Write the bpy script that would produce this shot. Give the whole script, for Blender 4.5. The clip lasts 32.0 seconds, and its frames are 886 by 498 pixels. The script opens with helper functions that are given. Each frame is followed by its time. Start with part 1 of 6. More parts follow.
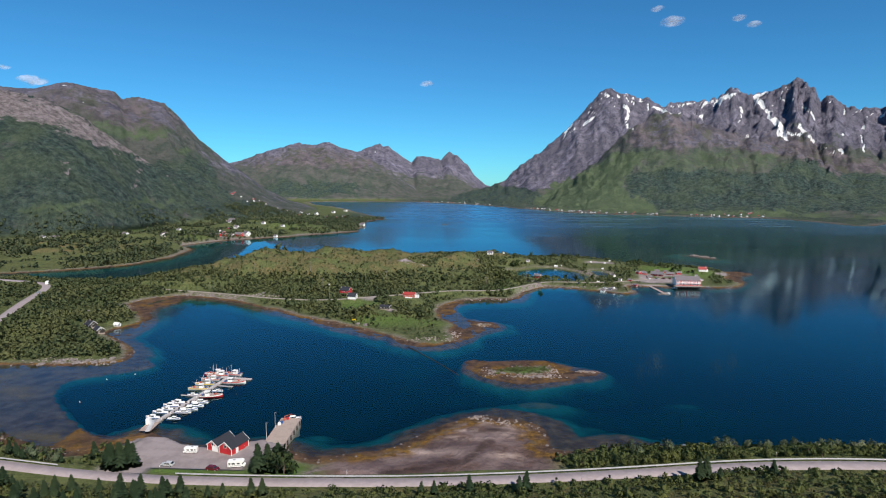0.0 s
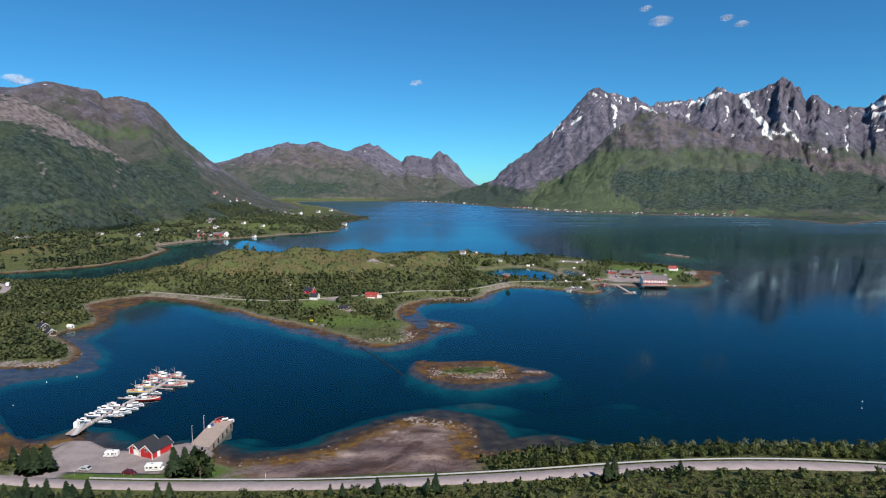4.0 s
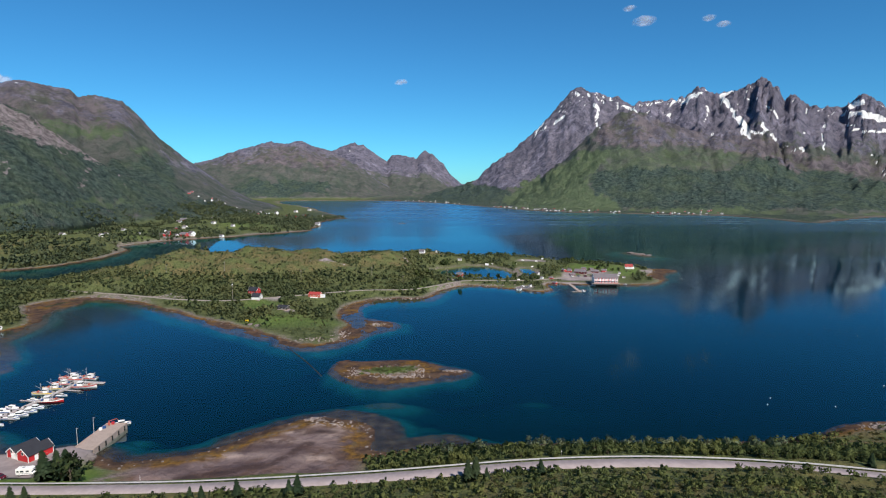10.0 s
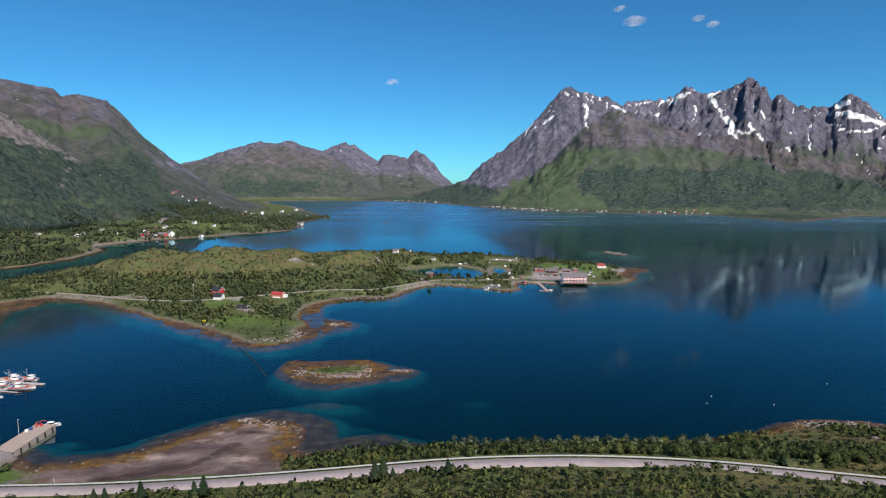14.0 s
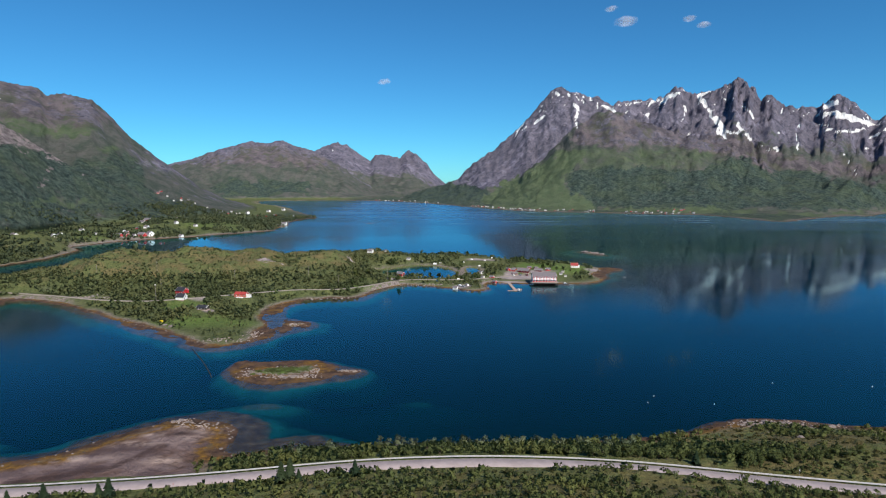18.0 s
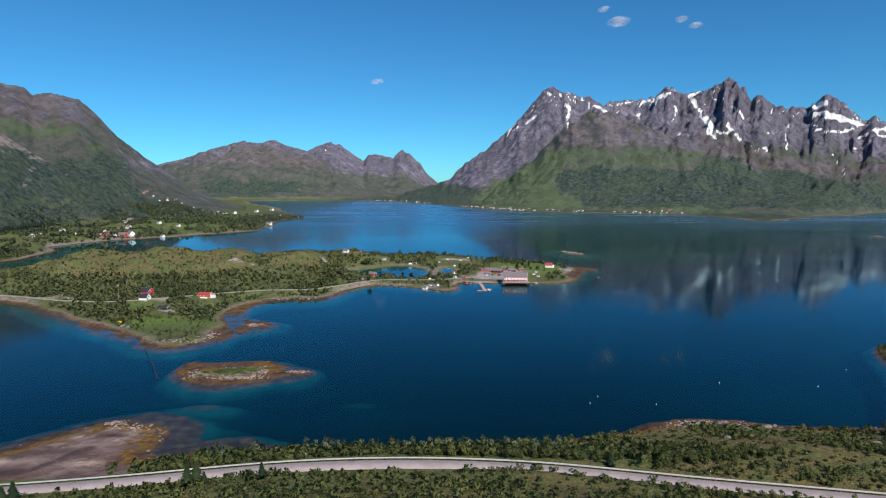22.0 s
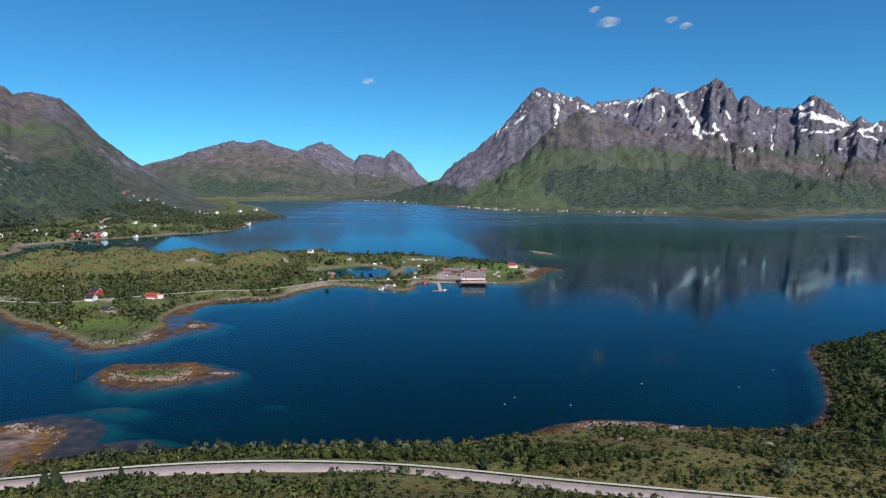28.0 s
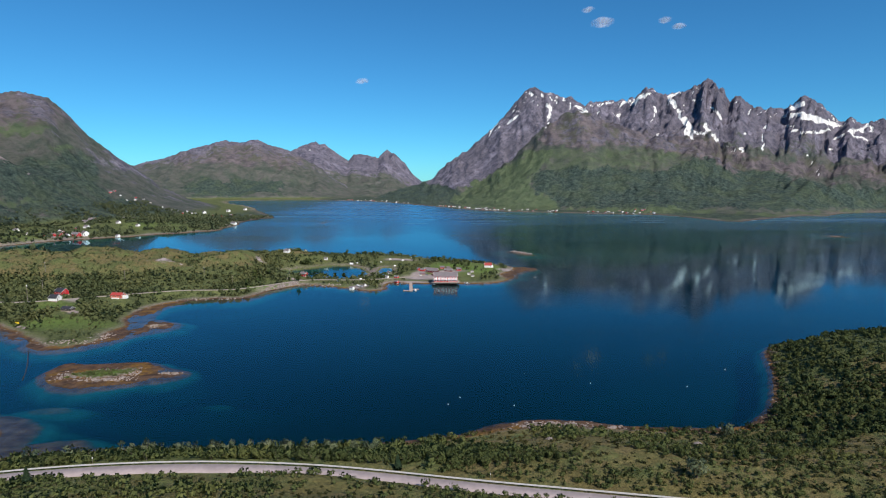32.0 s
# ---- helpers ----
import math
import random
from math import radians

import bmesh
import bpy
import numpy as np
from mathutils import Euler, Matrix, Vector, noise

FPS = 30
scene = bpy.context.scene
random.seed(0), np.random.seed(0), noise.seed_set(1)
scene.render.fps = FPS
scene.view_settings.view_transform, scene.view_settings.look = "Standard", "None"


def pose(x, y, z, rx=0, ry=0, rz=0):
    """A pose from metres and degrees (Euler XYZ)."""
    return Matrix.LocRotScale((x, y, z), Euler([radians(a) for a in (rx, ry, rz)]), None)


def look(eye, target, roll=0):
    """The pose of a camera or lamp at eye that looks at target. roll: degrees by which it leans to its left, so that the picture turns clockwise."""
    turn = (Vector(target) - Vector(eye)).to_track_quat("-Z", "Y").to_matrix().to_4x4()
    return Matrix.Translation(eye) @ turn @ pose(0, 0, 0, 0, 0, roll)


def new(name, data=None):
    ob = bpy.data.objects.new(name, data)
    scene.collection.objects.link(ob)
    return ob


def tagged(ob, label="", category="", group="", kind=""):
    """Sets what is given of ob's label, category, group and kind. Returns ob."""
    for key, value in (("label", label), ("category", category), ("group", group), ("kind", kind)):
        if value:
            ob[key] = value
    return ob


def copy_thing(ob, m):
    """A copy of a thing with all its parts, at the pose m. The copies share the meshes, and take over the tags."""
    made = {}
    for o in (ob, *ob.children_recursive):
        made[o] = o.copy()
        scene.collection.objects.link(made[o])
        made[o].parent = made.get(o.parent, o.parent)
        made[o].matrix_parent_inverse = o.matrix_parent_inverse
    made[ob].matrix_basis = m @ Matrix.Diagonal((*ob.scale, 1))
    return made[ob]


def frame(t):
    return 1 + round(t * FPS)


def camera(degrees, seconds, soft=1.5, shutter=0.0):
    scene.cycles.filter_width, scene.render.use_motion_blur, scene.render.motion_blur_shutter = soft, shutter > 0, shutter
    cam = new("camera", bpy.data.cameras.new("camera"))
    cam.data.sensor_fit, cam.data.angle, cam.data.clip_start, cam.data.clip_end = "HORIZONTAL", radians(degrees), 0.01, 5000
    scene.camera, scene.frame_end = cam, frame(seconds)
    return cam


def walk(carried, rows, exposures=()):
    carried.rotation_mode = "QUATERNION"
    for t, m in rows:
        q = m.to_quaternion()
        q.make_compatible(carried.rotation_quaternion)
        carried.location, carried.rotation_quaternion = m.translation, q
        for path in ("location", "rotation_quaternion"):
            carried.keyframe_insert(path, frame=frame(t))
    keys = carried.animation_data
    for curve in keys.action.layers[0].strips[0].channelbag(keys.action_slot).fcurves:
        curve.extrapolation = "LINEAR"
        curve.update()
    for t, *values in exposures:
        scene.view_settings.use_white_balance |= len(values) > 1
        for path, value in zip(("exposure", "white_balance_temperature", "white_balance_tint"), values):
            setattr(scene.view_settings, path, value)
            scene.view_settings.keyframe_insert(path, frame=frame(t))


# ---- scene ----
cam = camera(76.0, 32.0, soft=1.1)
# seconds, x, y, z, yaw, pitch, lean to the right
ROWS = [
    (0, 0.00, 0.00, 95.71, 2.202, -6.573, -0.285),
    (2, 12.03, 0.95, 96.13, 1.859, -6.614, -0.241),
    (4, 24.08, 1.86, 96.25, 1.511, -6.644, -0.202),
    (6, 36.14, 2.72, 96.18, 1.166, -6.666, -0.169),
    (8, 48.20, 3.53, 95.97, 0.832, -6.682, -0.142),
    (10, 60.25, 4.30, 95.70, 0.514, -6.692, -0.120),
    (12, 72.29, 5.02, 95.42, 0.217, -6.699, -0.103),
    (14, 84.30, 5.69, 95.16, -0.057, -6.703, -0.091),
    (16, 96.28, 6.32, 94.94, -0.307, -6.706, -0.084),
    (18, 108.21, 6.89, 94.80, -0.531, -6.707, -0.082),
    (20, 120.10, 7.41, 94.72, -0.732, -6.708, -0.084),
    (22, 131.93, 7.88, 94.70, -0.911, -6.710, -0.091),
    (24, 143.70, 8.29, 94.72, -1.075, -6.711, -0.101),
    (26, 155.40, 8.65, 94.75, -1.227, -6.712, -0.116),
    (28, 167.02, 8.94, 94.75, -1.374, -6.712, -0.133),
    (30, 178.55, 9.18, 94.65, -1.526, -6.712, -0.154),
    (32, 190.00, 9.34, 94.39, -1.692, -6.710, -0.177),
]


def eye_pose(x, y, z, yaw, pitch, lean):
    a, b = radians(yaw), radians(pitch)
    ahead = Vector((-math.sin(a) * math.cos(b), math.cos(a) * math.cos(b), math.sin(b)))
    eye = Vector((x, y, z))
    return look(eye, eye + ahead * 100, -lean)


walk(cam, [(t, eye_pose(*row)) for t, *row in ROWS])

# ---- light ----
SUN_AZ, SUN_EL = 150.0, 43.0  # degrees clockwise from +y, and above the horizon
world = bpy.data.worlds.new("world")
scene.world = world
world.use_nodes = True
wn, wl = world.node_tree.nodes, world.node_tree.links
sky = wn.new("ShaderNodeTexSky")
sky.sky_type, sky.sun_disc = "NISHITA", False
sky.sun_elevation, sky.sun_rotation = radians(SUN_EL), radians(SUN_AZ)
sky.air_density, sky.dust_density, sky.ozone_density, sky.altitude = 1.0, 0.12, 3.5, 1500
hue = wn.new("ShaderNodeMix")
hue.data_type, hue.blend_type = "RGBA", "MULTIPLY"
hue.inputs[0].default_value, hue.inputs[7].default_value = 1.0, (0.31, 0.89, 1.18, 1.0)
wl.new(sky.outputs[0], hue.inputs[6])
wl.new(hue.outputs[2], wn["Background"].inputs[0])
wn["Background"].inputs[1].default_value = 0.079
sun = new("sun", bpy.data.lights.new("sun", "SUN"))
sun.data.energy, sun.data.angle, sun.data.color = 5.0, radians(0.5), (1.0, 0.91, 0.79)
_a, _e = radians(SUN_AZ), radians(SUN_EL)
sun.matrix_world = look((0, 0, 900), Vector((0, 0, 900)) - Vector((math.sin(_a) * math.cos(_e), math.cos(_a) * math.cos(_e), math.sin(_e))))
scene.view_settings.exposure = 0.3


# ---- materials ----
class Nodes:
    """Short hand for building a node material."""

    def __init__(self, name):
        self.mat = bpy.data.materials.new(name)
        self.mat.use_nodes = True
        self.t = self.mat.node_tree
        self.bsdf = self.t.nodes["Principled BSDF"]
        self.out = self.t.nodes["Material Output"]

    def put(self, socket, v):
        if isinstance(v, (int, float)):
            socket.default_value = v
        elif isinstance(v, tuple):
            socket.default_value = (*v, 1.0) if len(v) == 3 and socket.type == "RGBA" else v
        else:
            self.t.links.new(v, socket)

    def attr(self, name):
        n = self.t.nodes.new("ShaderNodeAttribute")
        n.attribute_name = name
        return n.outputs["Fac"]

    def place(self):
        return self.t.nodes.new("ShaderNodeNewGeometry").outputs["Position"]

    def normal_z(self):
        g = self.t.nodes.new("ShaderNodeNewGeometry")
        s = self.t.nodes.new("ShaderNodeSeparateXYZ")
        self.t.links.new(g.outputs["Normal"], s.inputs[0])
        return s.outputs[2]

    def height(self):
        s = self.t.nodes.new("ShaderNodeSeparateXYZ")
        self.t.links.new(self.place(), s.inputs[0])
        return s.outputs[2]

    def noise(self, scale, detail=4.0, rough=0.55, vec=None, out="Fac", stretch=None):
        n = self.t.nodes.new("ShaderNodeTexNoise")
        n.inputs["Scale"].default_value, n.inputs["Detail"].default_value, n.inputs["Roughness"].default_value = scale, detail, rough
        vec = vec or self.place()
        if stretch:
            m = self.t.nodes.new("ShaderNodeMapping")
            m.inputs["Scale"].default_value = stretch
            self.t.links.new(vec, m.inputs[0])
            vec = m.outputs[0]
        self.t.links.new(vec, n.inputs["Vector"])
        return n.outputs[out]

    def ramp(self, v, a, b, lo=0.0, hi=1.0):
        n = self.t.nodes.new("ShaderNodeMapRange")
        n.interpolation_type = "SMOOTHSTEP"
        self.put(n.inputs[0], v)
        for k, x in zip((1, 2, 3, 4), (a, b, lo, hi)):
            n.inputs[k].default_value = x
        return n.outputs[0]

    def math(self, op, a, b=0.0):
        n = self.t.nodes.new("ShaderNodeMath")
        n.operation = op
        self.put(n.inputs[0], a), self.put(n.inputs[1], b)
        return n.outputs[0]

    def mix(self, f, a, b):
        n = self.t.nodes.new("ShaderNodeMix")
        n.data_type = "RGBA"
        self.put(n.inputs[0], f), self.put(n.inputs[6], a), self.put(n.inputs[7], b)
        return n.outputs[2]

    def random(self):
        return self.t.nodes.new("ShaderNodeObjectInfo").outputs["Random"]

    def island(self):
        return self.t.nodes.new("ShaderNodeNewGeometry").outputs["Random Per Island"]

    def bump(self, h, strength=0.5, distance=1.0):
        n = self.t.nodes.new("ShaderNodeBump")
        n.inputs["Strength"].default_value, n.inputs["Distance"].default_value = strength, distance
        self.t.links.new(h, n.inputs["Height"])
        self.t.links.new(n.outputs[0], self.bsdf.inputs["Normal"])

    def done(self, color, rough=0.8, metal=0.0, spec=0.3):
        self.put(self.bsdf.inputs["Base Color"], color)
        self.put(self.bsdf.inputs["Roughness"], rough)
        self.bsdf.inputs["Metallic"].default_value = metal
        self.bsdf.inputs["Specular IOR Level"].default_value = spec
        return self.mat


def ground_material():
    n = Nodes("ground")
    z, nz = n.height(), n.normal_z()
    big, mid, fine = n.noise(0.006, 6), n.noise(0.05, 5), n.noise(0.7, 5, 0.65)
    # plant cover: dark scrub, grass, heath
    green = n.mix(n.ramp(mid, 0.35, 0.65), (0.052, 0.072, 0.025), (0.105, 0.130, 0.046))
    green = n.mix(n.ramp(fine, 0.35, 0.75), green, (0.140, 0.146, 0.058))
    heath = n.mix(n.ramp(fine, 0.3, 0.7), (0.100, 0.082, 0.040), (0.19, 0.150, 0.068))
    low = n.mix(n.math("MULTIPLY", n.attr("heath"), n.ramp(n.noise(0.07, 6, 0.65), 0.40, 0.58)), green, heath)
    low = n.mix(n.math("MULTIPLY", n.attr("sedge"), n.ramp(n.noise(0.06, 6, 0.7), 0.42, 0.58)), low, n.mix(n.ramp(n.noise(0.6, 6, 0.75), 0.32, 0.68), (0.080, 0.076, 0.030), (0.158, 0.136, 0.054)))
    low = n.mix(n.math("MULTIPLY", n.attr("thicket"), n.ramp(n.noise(0.09, 6, 0.7), 0.3, 0.55)), low, n.mix(n.ramp(n.noise(0.35, 6, 0.8), 0.34, 0.66), (0.036, 0.052, 0.020), (0.108, 0.124, 0.052)))
    low = n.mix(n.attr("meadow"), low, n.mix(fine, (0.07, 0.14, 0.025), (0.13, 0.19, 0.045)))
    # the slopes of the mountains: dark wood at the foot, grass and brown turf higher up, all paled and blued by painted
    # haze
    patch = n.noise(0.007, 7, 0.62)
    # the dark between tree clumps is shade put into the colour
    clump_shade = n.noise(0.085, 7, 0.8)
    wood = n.mix(n.ramp(clump_shade, 0.36, 0.66), (0.017, 0.036, 0.039), (0.109, 0.154, 0.126))
    wood = n.mix(n.ramp(n.noise(0.012, 6, 0.65), 0.42, 0.64), wood, n.mix(n.ramp(clump_shade, 0.36, 0.66), (0.049, 0.076, 0.056), (0.119, 0.157, 0.104)))
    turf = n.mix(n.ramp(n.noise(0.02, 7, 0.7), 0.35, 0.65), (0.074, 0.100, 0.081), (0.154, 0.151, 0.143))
    slope = n.mix(n.ramp(n.math("ADD", n.attr("wooded"), n.math("MULTIPLY", n.math("SUBTRACT", patch, 0.5), 1.2)), 0.34, 0.60), turf, wood)
    lush = n.mix(n.ramp(n.noise(0.03, 7, 0.7), 0.34, 0.66), (0.086, 0.127, 0.072), (0.152, 0.198, 0.110))
    slope = n.mix(n.ramp(n.math("ADD", n.attr("lush"), n.math("MULTIPLY", n.math("SUBTRACT", n.noise(0.014, 7, 0.7), 0.5), 1.6)), 0.2, 0.9), slope, lush)
    slope = n.mix(n.math("MULTIPLY", n.ramp(n.noise(0.06, 7, 0.75), 0.52, 0.64), 0.45), slope, (0.050, 0.064, 0.052))
    slope = n.mix(n.math("MULTIPLY", n.ramp(n.noise(0.05, 10, 0.85), 0.54, 0.64), 0.45), slope, (0.165, 0.160, 0.128))
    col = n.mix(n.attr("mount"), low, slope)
    # bare rock where it is steep or high, brown broken stone below the cliffs, with the same haze in their colours
    rk = n.noise(0.03, 8, 0.7)
    crack = n.noise(0.018, 9, 0.72, stretch=(1.0, 1.0, 0.3))
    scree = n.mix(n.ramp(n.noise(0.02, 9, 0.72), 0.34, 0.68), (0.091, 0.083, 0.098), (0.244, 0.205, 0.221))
    scree = n.mix(n.math("MULTIPLY", n.ramp(n.noise(0.011, 7, 0.7, stretch=(1, 1, 0.5)), 0.46, 0.60), 0.75), scree, (0.108, 0.119, 0.079))
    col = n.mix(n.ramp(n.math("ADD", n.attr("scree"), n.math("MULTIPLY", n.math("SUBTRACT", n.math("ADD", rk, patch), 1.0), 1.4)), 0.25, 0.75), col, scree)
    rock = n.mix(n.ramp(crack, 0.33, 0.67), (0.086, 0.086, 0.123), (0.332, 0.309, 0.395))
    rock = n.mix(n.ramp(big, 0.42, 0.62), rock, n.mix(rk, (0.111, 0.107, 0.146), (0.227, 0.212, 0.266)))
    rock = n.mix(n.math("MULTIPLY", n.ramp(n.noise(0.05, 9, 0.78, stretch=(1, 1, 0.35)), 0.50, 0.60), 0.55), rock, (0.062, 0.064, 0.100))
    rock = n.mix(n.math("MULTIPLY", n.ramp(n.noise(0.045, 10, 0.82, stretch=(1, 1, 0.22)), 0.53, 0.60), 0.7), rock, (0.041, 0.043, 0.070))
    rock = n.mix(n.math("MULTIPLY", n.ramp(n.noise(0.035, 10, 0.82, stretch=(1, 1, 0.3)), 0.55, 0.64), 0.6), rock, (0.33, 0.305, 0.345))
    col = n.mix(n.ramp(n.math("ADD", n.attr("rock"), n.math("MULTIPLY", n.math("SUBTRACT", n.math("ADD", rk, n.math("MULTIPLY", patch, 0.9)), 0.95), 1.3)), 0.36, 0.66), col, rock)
    pale = n.mix(n.ramp(n.noise(0.08, 8, 0.78), 0.36, 0.64), (0.149, 0.127, 0.130), (0.425, 0.362, 0.372))
    col = n.mix(n.ramp(n.math("ADD", n.attr("pale"), n.math("MULTIPLY", n.math("SUBTRACT", n.noise(0.05, 9, 0.82, stretch=(1, 1, 2.0)), 0.5), 3.4)), 0.48, 0.70), col, pale)
    # shore: pale stones, brown weed, then the sea floor
    stones = n.mix(n.ramp(n.noise(0.9, 6, 0.7), 0.35, 0.7), (0.115, 0.090, 0.084), (0.34, 0.295, 0.275))
    col = n.mix(n.math("MULTIPLY", n.attr("stones"), n.ramp(n.noise(0.25, 5), 0.3, 0.52)), col, stones)
    sandc = n.mix(n.ramp(n.noise(0.07, 7, 0.62, stretch=(0.8, 1.4, 1.0)), 0.36, 0.62), (0.094, 0.064, 0.066), (0.205, 0.150, 0.146))
    sandc = n.mix(n.math("MULTIPLY", n.ramp(n.noise(0.06, 5, 0.6), 0.48, 0.6), 0.6), sandc, (0.105, 0.058, 0.038))
    sandc = n.mix(n.math("MULTIPLY", n.attr("shells"), n.ramp(n.noise(0.15, 5, 0.6), 0.35, 0.6)), sandc, (0.43, 0.33, 0.29))
    sandc = n.mix(n.math("MULTIPLY", n.attr("wet"), n.ramp(n.noise(0.3, 5, 0.65), 0.3, 0.5)), sandc, (0.060, 0.038, 0.036))
    col = n.mix(n.attr("sand"), col, sandc)
    col = n.mix(n.math("MULTIPLY", n.attr("wrack"), n.ramp(n.noise(0.2, 5, 0.65), 0.36, 0.56)), col, n.mix(n.ramp(n.noise(0.5, 4, 0.7), 0.3, 0.7), (0.085, 0.045, 0.018), (0.24, 0.13, 0.024)))
    gravel = n.mix(n.ramp(n.noise(0.2, 5, 0.6), 0.3, 0.7), (0.205, 0.175, 0.178), (0.285, 0.245, 0.250))
    col = n.mix(n.attr("gravel"), col, gravel)
    zz = n.math("ADD", z, n.math("MULTIPLY", n.math("SUBTRACT", n.noise(0.1, 5, 0.6), 0.5), 0.7))
    gold = n.mix(n.ramp(n.noise(0.5, 5, 0.7), 0.3, 0.7), (0.095, 0.052, 0.018), (0.21, 0.118, 0.026))
    brown = n.mix(n.ramp(n.noise(0.16, 6, 0.7), 0.36, 0.66), (0.044, 0.028, 0.022), (0.128, 0.078, 0.052))
    weed = n.mix(n.math("MAXIMUM", n.math("MULTIPLY", n.attr("gold"), n.ramp(n.noise(0.18, 5, 0.65), 0.34, 0.52)), n.math("MULTIPLY", n.ramp(n.math("ADD", z, n.math("MULTIPLY", n.noise(0.05, 5), 1.6)), 0.85, 1.15), n.ramp(n.noise(0.11, 5), 0.42, 0.58))), brown, gold)
    bare = n.math("SUBTRACT", 1.0, n.math("MULTIPLY", n.math("MULTIPLY", n.attr("sand"), 0.9), n.ramp(zz, 0.1, 0.35)))
    col = n.mix(n.math("MULTIPLY", n.math("MULTIPLY", n.ramp(zz, 0.78, 0.32), n.attr("sea")), bare), col, weed)
    # teal to navy with depth: light swallowed by the water, painted on the floor
    teal = n.mix(n.ramp(n.noise(0.05, 5), 0.35, 0.65), (0.002, 0.046, 0.054), (0.005, 0.076, 0.084))
    col = n.mix(n.math("MULTIPLY", n.ramp(zz, -0.5, -1.5), n.attr("sea")), col, teal)
    col = n.mix(n.math("MULTIPLY", n.ramp(zz, -1.4, -4.2), n.attr("sea")), col, n.mix(n.ramp(n.noise(0.006, 4), 0.35, 0.7), (0.0, 0.0115, 0.0165), (0.0, 0.018, 0.025)))
    col = n.mix(n.ramp(n.math("ADD", n.attr("snow"), n.math("MULTIPLY", n.math("SUBTRACT", n.noise(0.03, 8, 0.75), 0.5), 0.8)), 0.38, 0.44), col, (0.93, 0.94, 0.95))
    crag = n.math("MULTIPLY", n.math("MULTIPLY", n.noise(0.014, 12, 0.72, stretch=(1.0, 1.0, 0.45)), 74.0), n.math("MULTIPLY", n.attr("mount"), n.math("SUBTRACT", 1.0, n.math("MULTIPLY", n.attr("snow"), 0.85))))
    crag = n.math("ADD", crag, n.math("MULTIPLY", n.math("MULTIPLY", n.noise(0.06, 10, 0.8), 22.0), n.attr("mount")))
    n.bump(n.math("ADD", crag, n.math("ADD", n.math("MULTIPLY", n.noise(0.15, 8, 0.7), n.math("SUBTRACT", 4.0, n.math("MULTIPLY", n.attr("gravel"), 3.9))), n.math("MULTIPLY", fine, 0.25))), 0.85, 1.0)
    mat = n.done(col, 0.92, spec=0.15)
    n.put(n.bsdf.inputs["Specular IOR Level"], n.ramp(z, -0.4, 0.1, 0.0, 0.15))
    return mat


def water_material():
    n = Nodes("water")
    t = n.t
    fres = t.nodes.new("ShaderNodeFresnel")
    fres.inputs[0].default_value = 1.29
    clear = t.nodes.new("ShaderNodeBsdfTransparent")
    clear.inputs[0].default_value = (0.80, 0.94, 0.97, 1)
    gloss = t.nodes.new("ShaderNodeBsdfGlossy")
    gloss.inputs["Color"].default_value = (0.60, 0.87, 0.99, 1)
    away = n.t.nodes.new("ShaderNodeSeparateXYZ")
    t.links.new(n.place(), away.inputs[0])
    sheltered = n.ramp(away.outputs[0], -330, -180, 0.25, 1.0)
    calm = n.ramp(n.noise(0.006, 3, 0.5, stretch=(0.5, 2.0, 1)), 0.35, 0.65, 0.06, 0.12)
    n.put(gloss.inputs["Roughness"], n.math("ADD", n.math("MULTIPLY", calm, sheltered), n.math("MULTIPLY", n.ramp(away.outputs[1], 800, 1500), n.ramp(n.noise(0.003, 4, 0.5, stretch=(0.4, 2.0, 1)), 0.25, 0.7, 0.11, 0.19))))
    b = t.nodes.new("ShaderNodeBump")
    b.inputs["Strength"].default_value, b.inputs["Distance"].default_value = 0.03, 0.25
    n.put(b.inputs["Height"], n.math("MULTIPLY", n.noise(0.35, 3, 0.55), sheltered))
    t.links.new(b.outputs[0], gloss.inputs["Normal"])
    t.links.new(b.outputs[0], fres.inputs["Normal"])
    m = t.nodes.new("ShaderNodeMixShader")
    t.links.new(fres.outputs[0], m.inputs[0])
    t.links.new(clear.outputs[0], m.inputs[1])
    t.links.new(gloss.outputs[0], m.inputs[2])
    t.links.new(m.outputs[0], n.out.inputs[0])
    t.nodes.remove(n.bsdf)
    return n.mat


def plain(name, color, rough=0.6, metal=0.0, vary=0.25, scale=3.0, spec=0.4):
    """A worn surface: the colour with stains at two sizes."""
    n = Nodes(name)
    dark = tuple(c * (1 - vary) for c in color)
    c = n.mix(n.ramp(n.noise(scale, 5, 0.65), 0.3, 0.7), dark, color)
    c = n.mix(n.math("MULTIPLY", n.ramp(n.noise(scale * 0.15, 3), 0.45, 0.7), 0.35), c, tuple(v * (1 - vary) for v in dark))
    n.bump(n.noise(scale * 4, 4), 0.15, 0.02)
    return n.done(c, rough, metal, spec)


